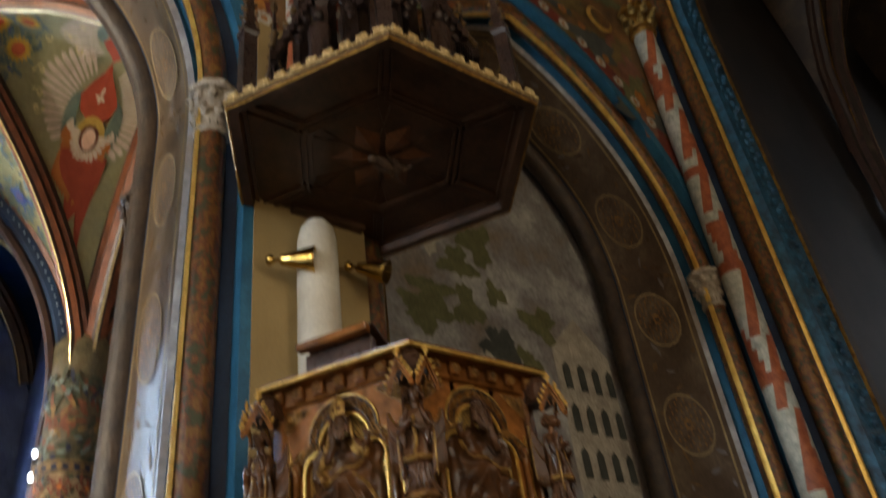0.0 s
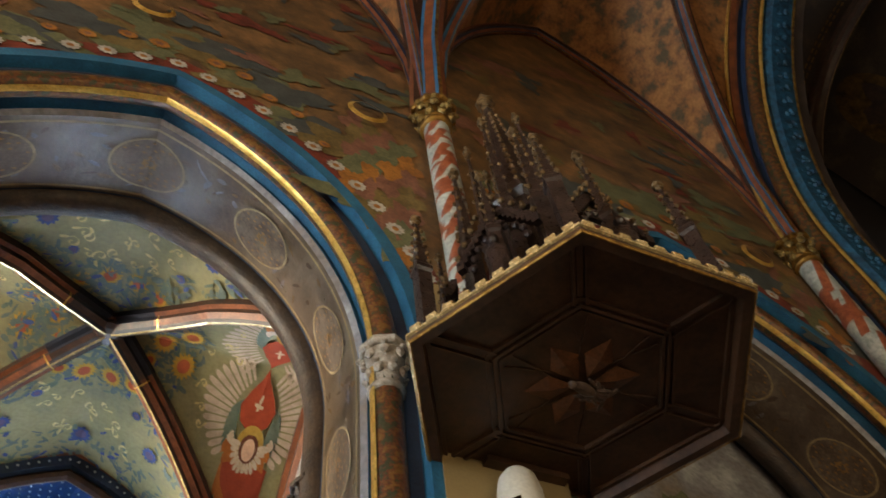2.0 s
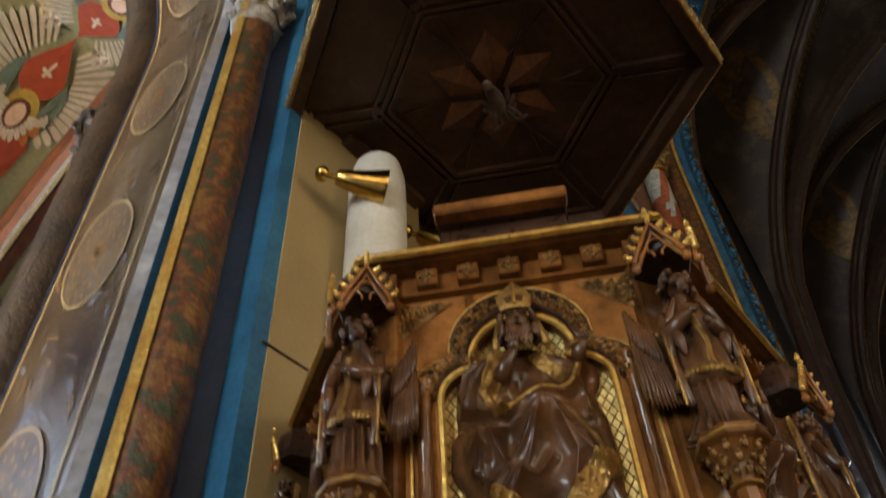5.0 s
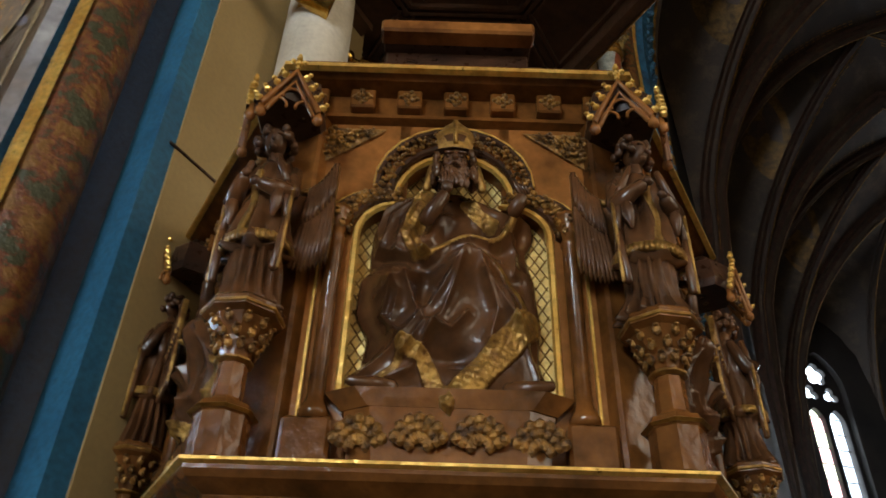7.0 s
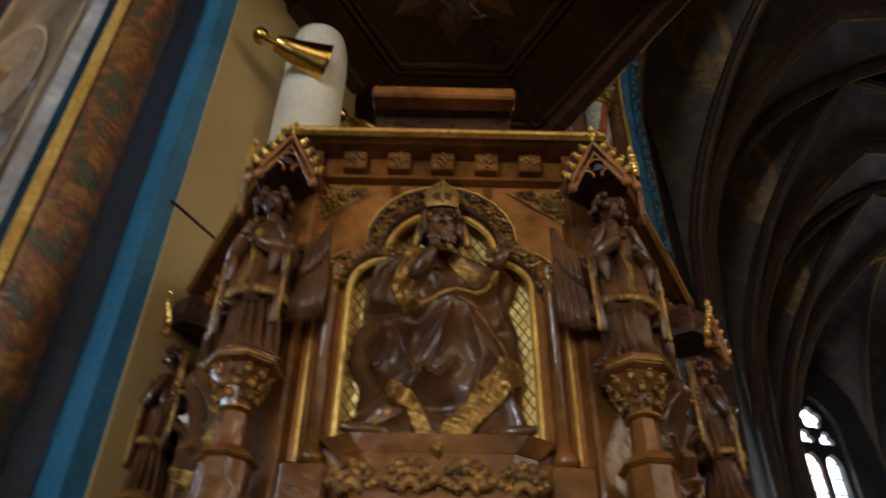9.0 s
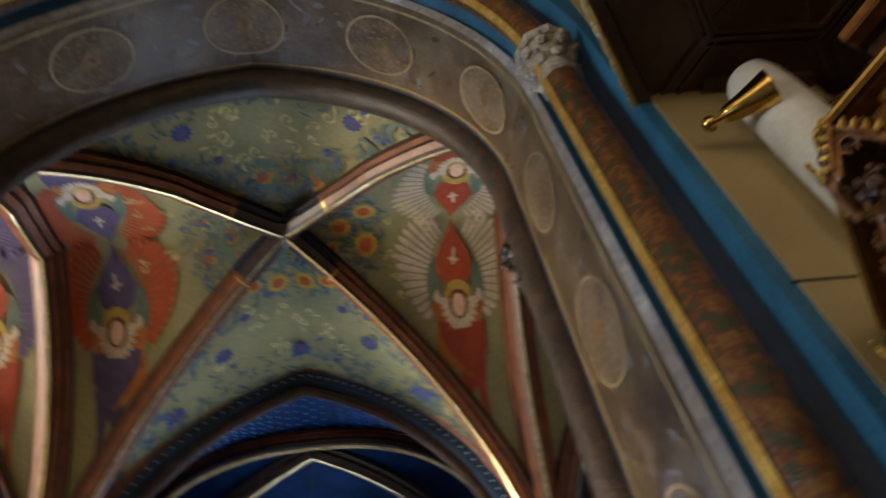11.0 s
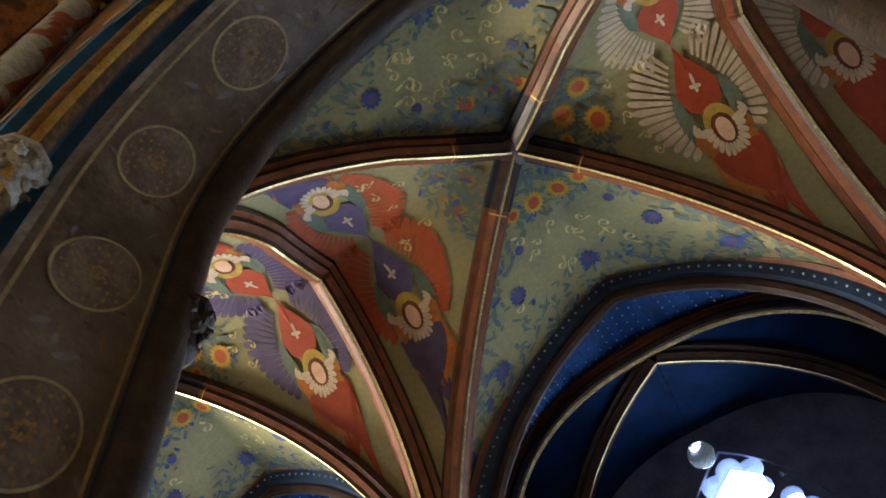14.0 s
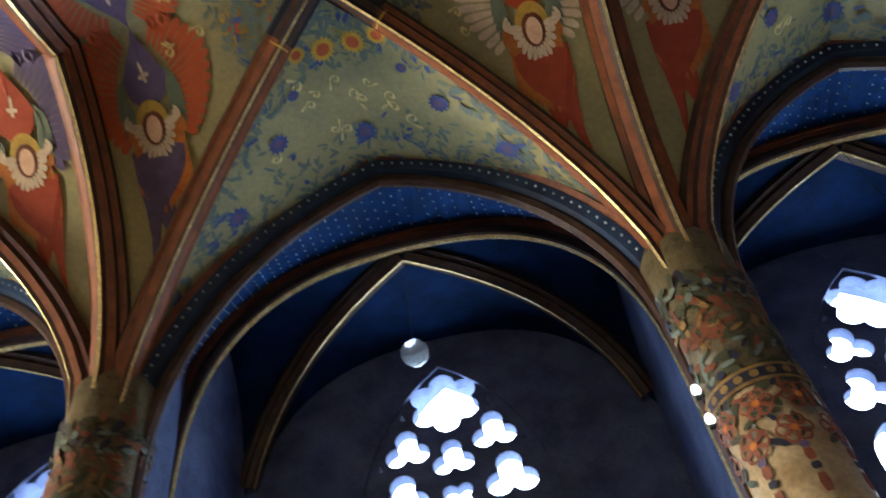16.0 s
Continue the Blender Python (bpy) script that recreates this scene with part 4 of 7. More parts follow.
def pulpit_face(theta):
    F = face_frame(theta)
    rnd = random.Random(int(theta))
    # panel plate pierced by the niche: strips left, right, and above the trefoil
    bm = bmesh.new()
    tre = trefoil(NA, NS, 0.22)
    top, half = 3.09, 0.33
    def quad(a, b, c, e, d=AP):
        vs = [bm.verts.new(F @ Vector((u, d, z))) for u, z in (a, b, c, e)]
        bm.faces.new(vs)
    quad((NA, 2.25), (half, 2.25), (half, top), (NA, top))
    quad((-half, 2.25), (-NA, 2.25), (-NA, top), (-half, top))
    quad((-NA, 2.25), (NA, 2.25), (NA, NB), (-NA, NB))
    for (u0, z0), (u1, z1) in zip(tre, tre[1:]):
        if abs(u0 - u1) > 1e-6:
            quad((u0, z0), (u1, z1), (u1, top), (u0, top))
        vs = [bm.verts.new(F @ Vector((u, d, z))) for u, d, z in ((u0, AP, z0), (u1, AP, z1), (u1, AP - 0.05, z1), (u0, AP - 0.05, z0))]
        bm.faces.new(vs)
    for s in (-1, 1):
        vs = [bm.verts.new(F @ Vector((s * NA, d, z))) for d, z in ((AP, NB), (AP, NS), (AP - 0.05, NS), (AP - 0.05, NB))]
        bm.faces.new(vs)
    panel = part("panel", bm, oak_light, pulpit, "polished oak panel with a trefoil niche")
    # gold ground with a lozenge relief
    bm = bmesh.new()
    add_box(bm, 0, AP - 0.046, 2.69, 2 * NA + 0.02, 0.01, 0.6, F)
    slope = math.tan(radians(32))
    for i in range(-40, 41):
        for s in (-1, 1):
            zz = [z for z in np.linspace(NB, 2.98, 60) if abs(i * 0.021 + s * slope * (z - 2.68)) < NA]
            if len(zz) > 2:
                za, zb = zz[0], zz[-1]
                a, b = (i * 0.021 + s * slope * (za - 2.68), za), (i * 0.021 + s * slope * (zb - 2.68), zb)
                swept_line(bm, F, [a, b], AP - 0.041, 0.0016, 1, 4)
    ground = part("niche_ground", bm, [diaper, dull_gilding], panel, "gold ground with a lozenge pattern")
    # mouldings round the niche
    bm = bmesh.new()
    swept_line(bm, F, [(NA, NB)] + tre + [(-NA, NB)], AP + 0.004, 0.008)
    part("niche_gilded_bead", bm, gilding, panel)
    bm = bmesh.new()
    outer = [(u * 1.34, NS + (z - NS) * 1.34 + 0.0) for u, z in tre]
    inner2 = [(u * 1.1, NS + (z - NS) * 1.12) for u, z in tre]
    swept_line(bm, F, outer, AP + 0.008, 0.008)
    swept_line(bm, F, inner2, AP + 0.006, 0.008)
    part("niche_moulding", bm, oak_dark, panel)
    bm = bmesh.new()
    swept_line(bm, F, [(u * 1.39, NS + (z - NS) * 1.39) for u, z in tre], AP + 0.008, 0.004)
    part("arch_gilded_line", bm, gilding, panel)
    # vine between the mouldings
    bm = bmesh.new()
    for i in range(0, len(tre)):
        u, z = tre[i]
        f = 1.22
        leaf_cluster(bm, F, u * f, AP + 0.01, NS + (z - NS) * 1.23, 0.0185, rnd, 7)
    part("vine_carving", bm, carved_gilt, panel, "gilded carved vine leaves")
    # spandrel carvings
    for s in (-1, 1):
        bm = bmesh.new()
        vs = [bm.verts.new(F @ Vector((s * u, AP + 0.006, z))) for u, z in ((0.295, 3.068), (0.15, 3.068), (0.235, 3.0), (0.295, 2.955))]
        bm.faces.new(vs)
        for u, z, sz in ((0.27, 3.045, 0.02), (0.275, 3.0, 0.017), (0.24, 3.04, 0.018), (0.21, 3.052, 0.014), (0.252, 3.015, 0.016), (0.185, 3.058, 0.009)):
            leaf_cluster(bm, F, s * u, AP + 0.008, z, sz, rnd, 7)
        part("spandrel_carving", bm, carved_gilt, panel, "gilded rose carving")
    # rosette blocks under the cornice
    for i in range(7):
        bm = bmesh.new()
        u = -0.315 + 0.105 * i
        add_box(bm, u, AP + 0.024, 3.136, 0.056, 0.03, 0.056, F, 0, 0.004)
        leaf_cluster(bm, F, u, AP + 0.036, 3.136, 0.019, rnd, 8, 1)
        part("rosette", bm, [oak, carved_gilt], pulpit)
    # shafts beside the niche
    for s in (-1, 1):
        bm = bmesh.new()
        add_lathe(bm, [(0.028, 2.355), (0.028, 2.37), (0.02, 2.385), (0.016, 2.40), (0.016, 2.74), (0.02, 2.745), (0.016, 2.755), (0.02, 2.78), (0.03, 2.805), (0.03, 2.815)], F @ pose(s * 0.232, AP + 0.018, 0), 10)
        shaft = part("shaft", bm, oak, panel, smooth=True)
        bm = bmesh.new()
        leafy(bm, 2.76, 2.805, 0.018, 0.026, 6, 2, 0.009, F @ pose(s * 0.232, AP + 0.018, 0))
        part("shaft_capital", bm, carved_gilt, shaft)
        bm = bmesh.new()
        add_box(bm, s * 0.262, AP + 0.006, 2.62, 0.005, 0.01, 0.52, F)
        part("gilded_strip", bm, gilding, panel)
        bm = bmesh.new()
        add_box(bm, s * 0.24, AP + 0.016, 2.31, 0.085, 0.05, 0.09, F, 0, 0.006)
        part("shaft_base", bm, oak, panel)
    # bracket under the niche with carved oak leaves
    bm = bmesh.new()
    pts = [(-0.2, 0.0), (-0.2, 0.028), (-0.15, 0.055), (0.15, 0.055), (0.2, 0.028), (0.2, 0.0)]
    for z0, z1, f0, f1 in ((2.385, 2.402, 1.0, 1.08), (2.37, 2.385, 0.92, 1.0), (2.275, 2.37, 0.84, 0.9), (2.26, 2.275, 0.96, 0.9)):
        a = [bm.verts.new(F @ Vector((u * f0, AP + d * f0, z0))) for u, d in pts]
        b = [bm.verts.new(F @ Vector((u * f1, AP + d * f1, z1))) for u, d in pts]
        for i in range(5):
            bm.faces.new((a[i], a[i + 1], b[i + 1], b[i]))
        bm.faces.new(b)
        bm.faces.new(a[::-1])
    bracket = part("bracket", bm, oak, panel)
    bm = bmesh.new()
    for i in range(4):
        u = -0.15 + 0.1 * i
        d = AP + (0.05 if abs(u) < 0.1 else 0.038)
        for k in range(7):
            a = radians(20 + 140 * k / 6)
            for q in (0.4, 0.75, 1.0):
                add_ball(bm, u + 0.042 * q * math.cos(a), d + 0.012 * q, 2.295 + 0.05 * q * math.sin(a), 0.011, 0.008, 0.013, F, 0, 1)
    part("leaf_carving", bm, carved_gilt, bracket, "gilded carved oak leaves")
    # carved frieze below the base moulding
    bm = bmesh.new()
    for i in range(7):
        u = -0.3 + 0.1 * i
        leaf_cluster(bm, F, u, AP + 0.032, 2.12, 0.034, rnd, 11)
        leaf_cluster(bm, F, u + 0.05, AP + 0.032, 2.07, 0.02, rnd, 7)
    part("frieze_carving", bm, carved_gilt, pulpit, "gilded carved leaf frieze")


for theta in (150, 210, 270, 330):
    pulpit_face(theta)


def corner(angle):
    """Console column, and gabled canopy at a corner of the pulpit."""
    M = Matrix.Translation(PC) @ pose(0, 0, 0, 0, 0, angle - 90)
    d = RB + 0.08
    bm = bmesh.new()
    add_lathe(bm, [(0.046, 2.25), (0.046, 2.325), (0.056, 2.332), (0.05, 2.344), (0.034, 2.352), (0.027, 2.36), (0.025, 2.425), (0.032, 2.43), (0.025, 2.436)], M @ pose(0, d, 0), 8)
    post = part("corner_column", bm, oak, pulpit)
    bm = bmesh.new()
    add_lathe(bm, [(0.025, 2.43), (0.036, 2.47), (0.058, 2.505), (0.072, 2.512), (0.072, 2.53), (0.066, 2.538)], M @ pose(0, d, 0), 8)
    part("console", bm, oak, post)
    bm = bmesh.new()
    add_lathe(bm, [(0.072, 2.515), (0.0745, 2.517), (0.0745, 2.522), (0.072, 2.524)], M @ pose(0, d, 0), 8)
    part("gilded_ring", bm, dull_gilding, post)
    bm = bmesh.new()
    add_lathe(bm, [(0.027, 2.424), (0.034, 2.428), (0.034, 2.432), (0.027, 2.435)], M @ pose(0, d, 0), 10)
    part("gilded_ring", bm, dull_gilding, post)
    bm = bmesh.new()
    add_lathe(bm, [(0.052, 2.328), (0.058, 2.332), (0.052, 2.336)], M @ pose(0, d, 0), 8)
    part("gilded_ring", bm, dull_gilding, post)
    bm = bmesh.new()
    leafy(bm, 2.44, 2.505, 0.03, 0.054, 10, 3, 0.010, M @ pose(0, d, 0))
    part("console_leaves", bm, carved_gilt, post, "gilded carved leaves")
    # gabled canopy: three little gables with crockets and finials
    hood = None
    bm = bmesh.new()
    add_lathe(bm, [(0.075, 3.03), (0.085, 3.05), (0.07, 3.12), (0.03, 3.16)], M @ pose(0, d - 0.02, 0), 6)
    hood = part("hood", bm, oak_dark, pulpit, "little gabled canopy over a figure")
    for turn in (-42, 42):
        G = M @ pose(0, d - 0.02, 0) @ pose(0, 0, 0, 0, 0, turn)
        bm = bmesh.new()
        swept_line(bm, G, [(-0.06, 2.985), (0.0, 3.098), (0.06, 2.985)], 0.088, 0.0085)
        swept_line(bm, G, [(-0.05, 2.975), (0.0, 3.07), (0.05, 2.975)], 0.084, 0.006)
        for c, z, r in ((-0.026, 2.998, 0.017), (0.026, 2.998, 0.017), (0.0, 3.028, 0.02)):
            swept_line(bm, G, [(c + r * math.cos(radians(200 - 22 * i)), z + r * math.sin(radians(200 - 22 * i))) for i in range(11)], 0.084, 0.0038)
        for s in (-1, 1):
            add_lathe(bm, [(0.003, 2.955), (0.011, 2.962), (0.012, 2.972), (0.007, 2.98), (0.007, 3.0)], G @ pose(s * 0.058, 0.084, 0), 8)
        gable = part("gable", bm, oak_light, hood, smooth=True)
        bm = bmesh.new()
        for s in (-1, 1):
            for i in range(4):
                t = (i + 0.4) / 4.2
                x, z = s * (0.06 * (1 - t) + 0.011), 2.99 + 0.113 * t
                add_ball(bm, x, 0.09, z, 0.0095, 0.009, 0.0085, G, 0, 1)
                add_ball(bm, x + s * 0.007, 0.094, z + 0.007, 0.006, 0.006, 0.005, G, 0, 1)
        for x, z, r in ((0, 3.108, 0.007), (0, 3.122, 0.009), (-0.012, 3.128, 0.007), (0.012, 3.128, 0.007), (0, 3.14, 0.008), (0, 3.15, 0.005)):
            add_ball(bm, x, 0.089, z, r, r, r, G, 0, 1)
        part("crockets", bm, gilding, gable, "gilded crockets and finial")
    # corner pilaster behind the figure
    bm = bmesh.new()
    add_box(bm, 0, RB - 0.02, 2.67, 0.09, 0.05, 0.86, M, 0, 0.006)
    part("corner_pilaster", bm, oak, pulpit)


for angle in (120, 180, 240, 300, 360):
    corner(angle)


# ---- carved figures ----


def limb(bm, a, b, r0, r1, m, mat=0, n=8):
    a, b = Vector(a), Vector(b)
    q = (b - a).to_track_quat('Z', 'Y').to_matrix().to_4x4()
    L = (b - a).length
    add_lathe(bm, [(r0 * 0.5, -r0 * 0.6), (r0, 0), (r0 * 1.05, L * 0.4), (r1, L), (r1 * 0.5, L + r1 * 0.5)], m @ Matrix.Translation(a) @ q, n, mat)


def robe(bm, m, levels, folds, depth, seed, mat=0, n=48):
    """A draped robe: (radius across, radius deep, forward shift, height) with folds."""
    rnd = random.Random(seed)
    ph = [rnd.uniform(0, 6.28) for _ in range(4)]
    rings = []
    L = len(levels)
    fine = []
    for (a, b) in zip(levels, levels[1:]):
        for i in range(5):
            t = i / 5
            fine.append(tuple(a[j] + (b[j] - a[j]) * t for j in range(4)))
    fine.append(levels[-1])
    for i, (rx, ry, sh, z) in enumerate(fine):
        low = 1 - i / len(fine)
        ring = []
        for j in range(n):
            a = 2 * math.pi * j / n
            f = 1 + depth * (0.35 + low) * (math.sin(folds * a + ph[0] + z * 9) * 0.6 + abs(math.sin(folds * 0.5 * a + ph[1] - z * 14)) * 0.8 - 0.5)
            ring.append(bm.verts.new(m @ Vector((rx * f * math.cos(a), sh + ry * f * math.sin(a), z))))
        rings.append(ring)
    for a, b in zip(rings, rings[1:]):
        for j in range(n):
            bm.faces.new((a[j], a[(j + 1) % n], b[(j + 1) % n], b[j])).material_index = mat
    bm.faces.new(rings[0][::-1]).material_index = mat
    bm.faces.new(rings[-1]).material_index = mat


figure_wood = material("figure_wood", srgb(108, 70, 40), srgb(48, 31, 20), 7, 0.22, 0, 0.1, 40, srgb(84, 55, 33), 0.7, grain=0.35)
worn_gilt = material("worn_gilt", srgb(186, 146, 74), srgb(110, 76, 36), 30, 0.36, 0.6, 0.3, 90)
figures = []


def angel(angle, seed, yaw=0):
    M = Matrix.Translation(PC) @ pose(0, 0, 0, 0, 0, angle - 90) @ pose(0, RB + 0.075, 2.536, 0, 0, yaw)
    rnd = random.Random(seed)
    bm = bmesh.new()
    # long under-robe, then the tunic with its gilded hem
    robe(bm, M, [(0.062, 0.05, 0, 0.0), (0.05, 0.042, 0, 0.04), (0.042, 0.038, 0.002, 0.12), (0.038, 0.034, 0.002, 0.17)], 15, 0.3, seed, 0, 90)
    robe(bm, M, [(0.063, 0.056, 0.006, 0.12), (0.057, 0.051, 0.006, 0.15), (0.05, 0.047, 0.004, 0.2), (0.046, 0.04, 0.002, 0.25), (0.054, 0.038, 0.0, 0.3), (0.05, 0.034, 0, 0.335), (0.022, 0.022, 0, 0.352)], 7, 0.2, seed + 3, 0, 72)
    for i in range(40):
        a = 2 * math.pi * i / 40
        add_box(bm, 0.064 * math.cos(a), 0.006 + 0.058 * math.sin(a), 0.131, 0.011, 0.011, 0.018, M, 1)
    for i in range(26):
        t = i / 25
        add_box(bm, 0.004 * math.sin(9 * t), 0.044 + 0.02 * t ** 2, 0.3 - 0.165 * t, 0.013, 0.008, 0.01, M, 1)
    # cloak edges falling from the shoulders
    for s in (-1, 1):
        edge = [(s * 0.03, 0.038, 0.34), (s * 0.058, 0.034, 0.27), (s * 0.068, 0.03, 0.18), (s * 0.062, 0.036, 0.06)]
        for p, q in zip(edge, edge[1:]):
            limb(bm, p, q, 0.008, 0.008, M)
        limb(bm, (s * 0.074, 0.034, 0.25), (s * 0.072, 0.036, 0.06), 0.004, 0.004, M, 1, 6)
    # neck, head turned a little, locks of hair
    limb(bm, (0, 0.004, 0.34), (0, 0.01, 0.38), 0.016, 0.015, M)
    H = M @ pose(0, 0.014, 0.405, -10, 0, rnd.choice((-24, 22))) @ Matrix.Scale(1.1, 4)
    add_ball(bm, 0, 0.002, 0, 0.023, 0.028, 0.032, H, 0, 2)
    add_ball(bm, 0, 0.031, -0.004, 0.0045, 0.006, 0.008, H, 0, 1)
    add_ball(bm, 0, 0.024, -0.02, 0.009, 0.008, 0.007, H, 0, 1)
    for s in (-1, 1):
        add_ball(bm, s * 0.01, 0.025, 0.008, 0.008, 0.005, 0.003, H, 0, 1)
    for i in range(60):
        a, t = rnd.uniform(0.75, 5.53), rnd.uniform(-0.8, 1)
        rr = 0.029 + 0.006 * (t < 0)
        add_ball(bm, rr * math.sin(a) * (1 - 0.35 * max(0, t)), rr * math.cos(a) * (1 - 0.3 * max(0, t)) - 0.002, 0.008 + 0.028 * t, 0.009, 0.009, 0.01, H, 0, 1)
    # arms folded before the breast, with wide sleeves
    for s in (-1, 1):
        limb(bm, (s * 0.05, 0.0, 0.322), (s * 0.064, 0.024, 0.245), 0.015, 0.017, M)
        limb(bm, (s * 0.064, 0.024, 0.245), (s * 0.02, 0.066, 0.262 + 0.014 * s), 0.019, 0.013, M)
        add_ball(bm, s * 0.012, 0.073, 0.266 + 0.014 * s, 0.011, 0.008, 0.01, M, 0, 2)
        limb(bm, (s * 0.05, 0.044, 0.235), (s * 0.046, 0.046, 0.18), 0.013, 0.004, M)
    # wings laid along the neighbouring panels: a gilded crest and hanging feathers
    for s in (-1, 1):
        W = M @ pose(s * 0.03, -0.015, 0, 0, 0, -yaw) @ pose(0, 0, 0, 0, 0, -s * 30)
        crest = [(s * (0.03 + 0.062 * t), 0.0, 0.29 + 0.075 * t ** 2.2) for t in np.linspace(0, 1, 9)]
        for p, q in zip(crest, crest[1:]):
            limb(bm, p, q, 0.0075, 0.0075, W, 1, 6)
        for i in range(9):
            t = 0.28 + 0.72 * i / 8
            x, z = s * (0.03 + 0.062 * t), 0.29 + 0.075 * t ** 2.2
            for row, (ln, wd, y) in enumerate(((0.17 + 0.08 * t, 0.0105, -0.004), (0.09, 0.0105, 0.003))):
                F = W @ pose(x, y + 0.001 * (i % 2), z) @ pose(0, 0, 0, 0, s * (9 - 9 * t), 0)
                q = []
                for u, dz in ((-0.5, 0), (0.5, 0), (0.55, -0.7), (0.34, -0.93), (0, -1.0), (-0.34, -0.93), (-0.55, -0.7)):
                    q.append((u * wd, dz * ln))
                front = [bm.verts.new(F @ Vector((u, 0.0045, dz))) for u, dz in q]
                spine = [bm.verts.new(F @ Vector((0, 0.008, dz))) for dz in (0, -ln * 0.7)]
                for fa in ((front[0], spine[0], spine[1], front[6]), (spine[0], front[1], front[2], spine[1]), (spine[1], front[2], front[3], front[4]), (front[6], spine[1], front[4], front[5])):
                    bm.faces.new(fa)
                back = [bm.verts.new(F @ Vector((u, -0.003, dz))) for u, dz in q]
                for e in range(7):
                    bm.faces.new((front[e], front[(e + 1) % 7], back[(e + 1) % 7], back[e])).material_index = 1 if e in (1, 2, 5, 6) else 0
    ob = part("statue", bm, [figure_wood, worn_gilt], smooth=True)
    figures.append(tagged(ob, "carved dark wooden winged figure standing on a console", "statue", "figures on the pulpit's corners"))


for i, (a, y) in enumerate(((120, 0), (180, 10), (240, -18), (300, 0), (360, 0))):
    angel(a, 11 + i, y)


def smooth_table(table, x):
    """Values between the pairs of a table, eased from one to the next."""
    xs, ys = [p[0] for p in table], [p[1] for p in table]
    i = np.clip(np.searchsorted(xs, x) - 1, 0, len(xs) - 2)
    x0, x1 = np.take(xs, i), np.take(xs, i + 1)
    t = np.clip((x - x0) / (x1 - x0), 0, 1)
    t = t * t * (3 - 2 * t)
    return np.take(ys, i) * (1 - t) + np.take(ys, i + 1) * t


def line_distance(W, Z, pts):
    best = np.full(W.shape, 9.0)
    for (ax, az), (bx, bz) in zip(pts, pts[1:]):
        dx, dz = bx - ax, bz - az
        t = np.clip(((W - ax) * dx + (Z - az) * dz) / (dx * dx + dz * dz), 0, 1)
        best = np.minimum(best, np.hypot(W - ax - t * dx, Z - az - t * dz))
    return best


def within(W, Z, poly):
    hit = np.zeros(W.shape, bool)
    for (ax, az), (bx, bz) in zip(poly, poly[1:] + poly[:1]):
        crosses = (az > Z) != (bz > Z)
        hit ^= crosses & (W < (bx - ax) * (Z - az) / (bz - az if bz != az else 1e-9) + ax)
    return hit


def soft_within(W, Z, poly, width):
    """1 inside an outline, falling to 0 at its edge."""
    return np.where(within(W, Z, poly), np.clip(line_distance(W, Z, poly + poly[:1]) / width, 0, 1), 0.0)


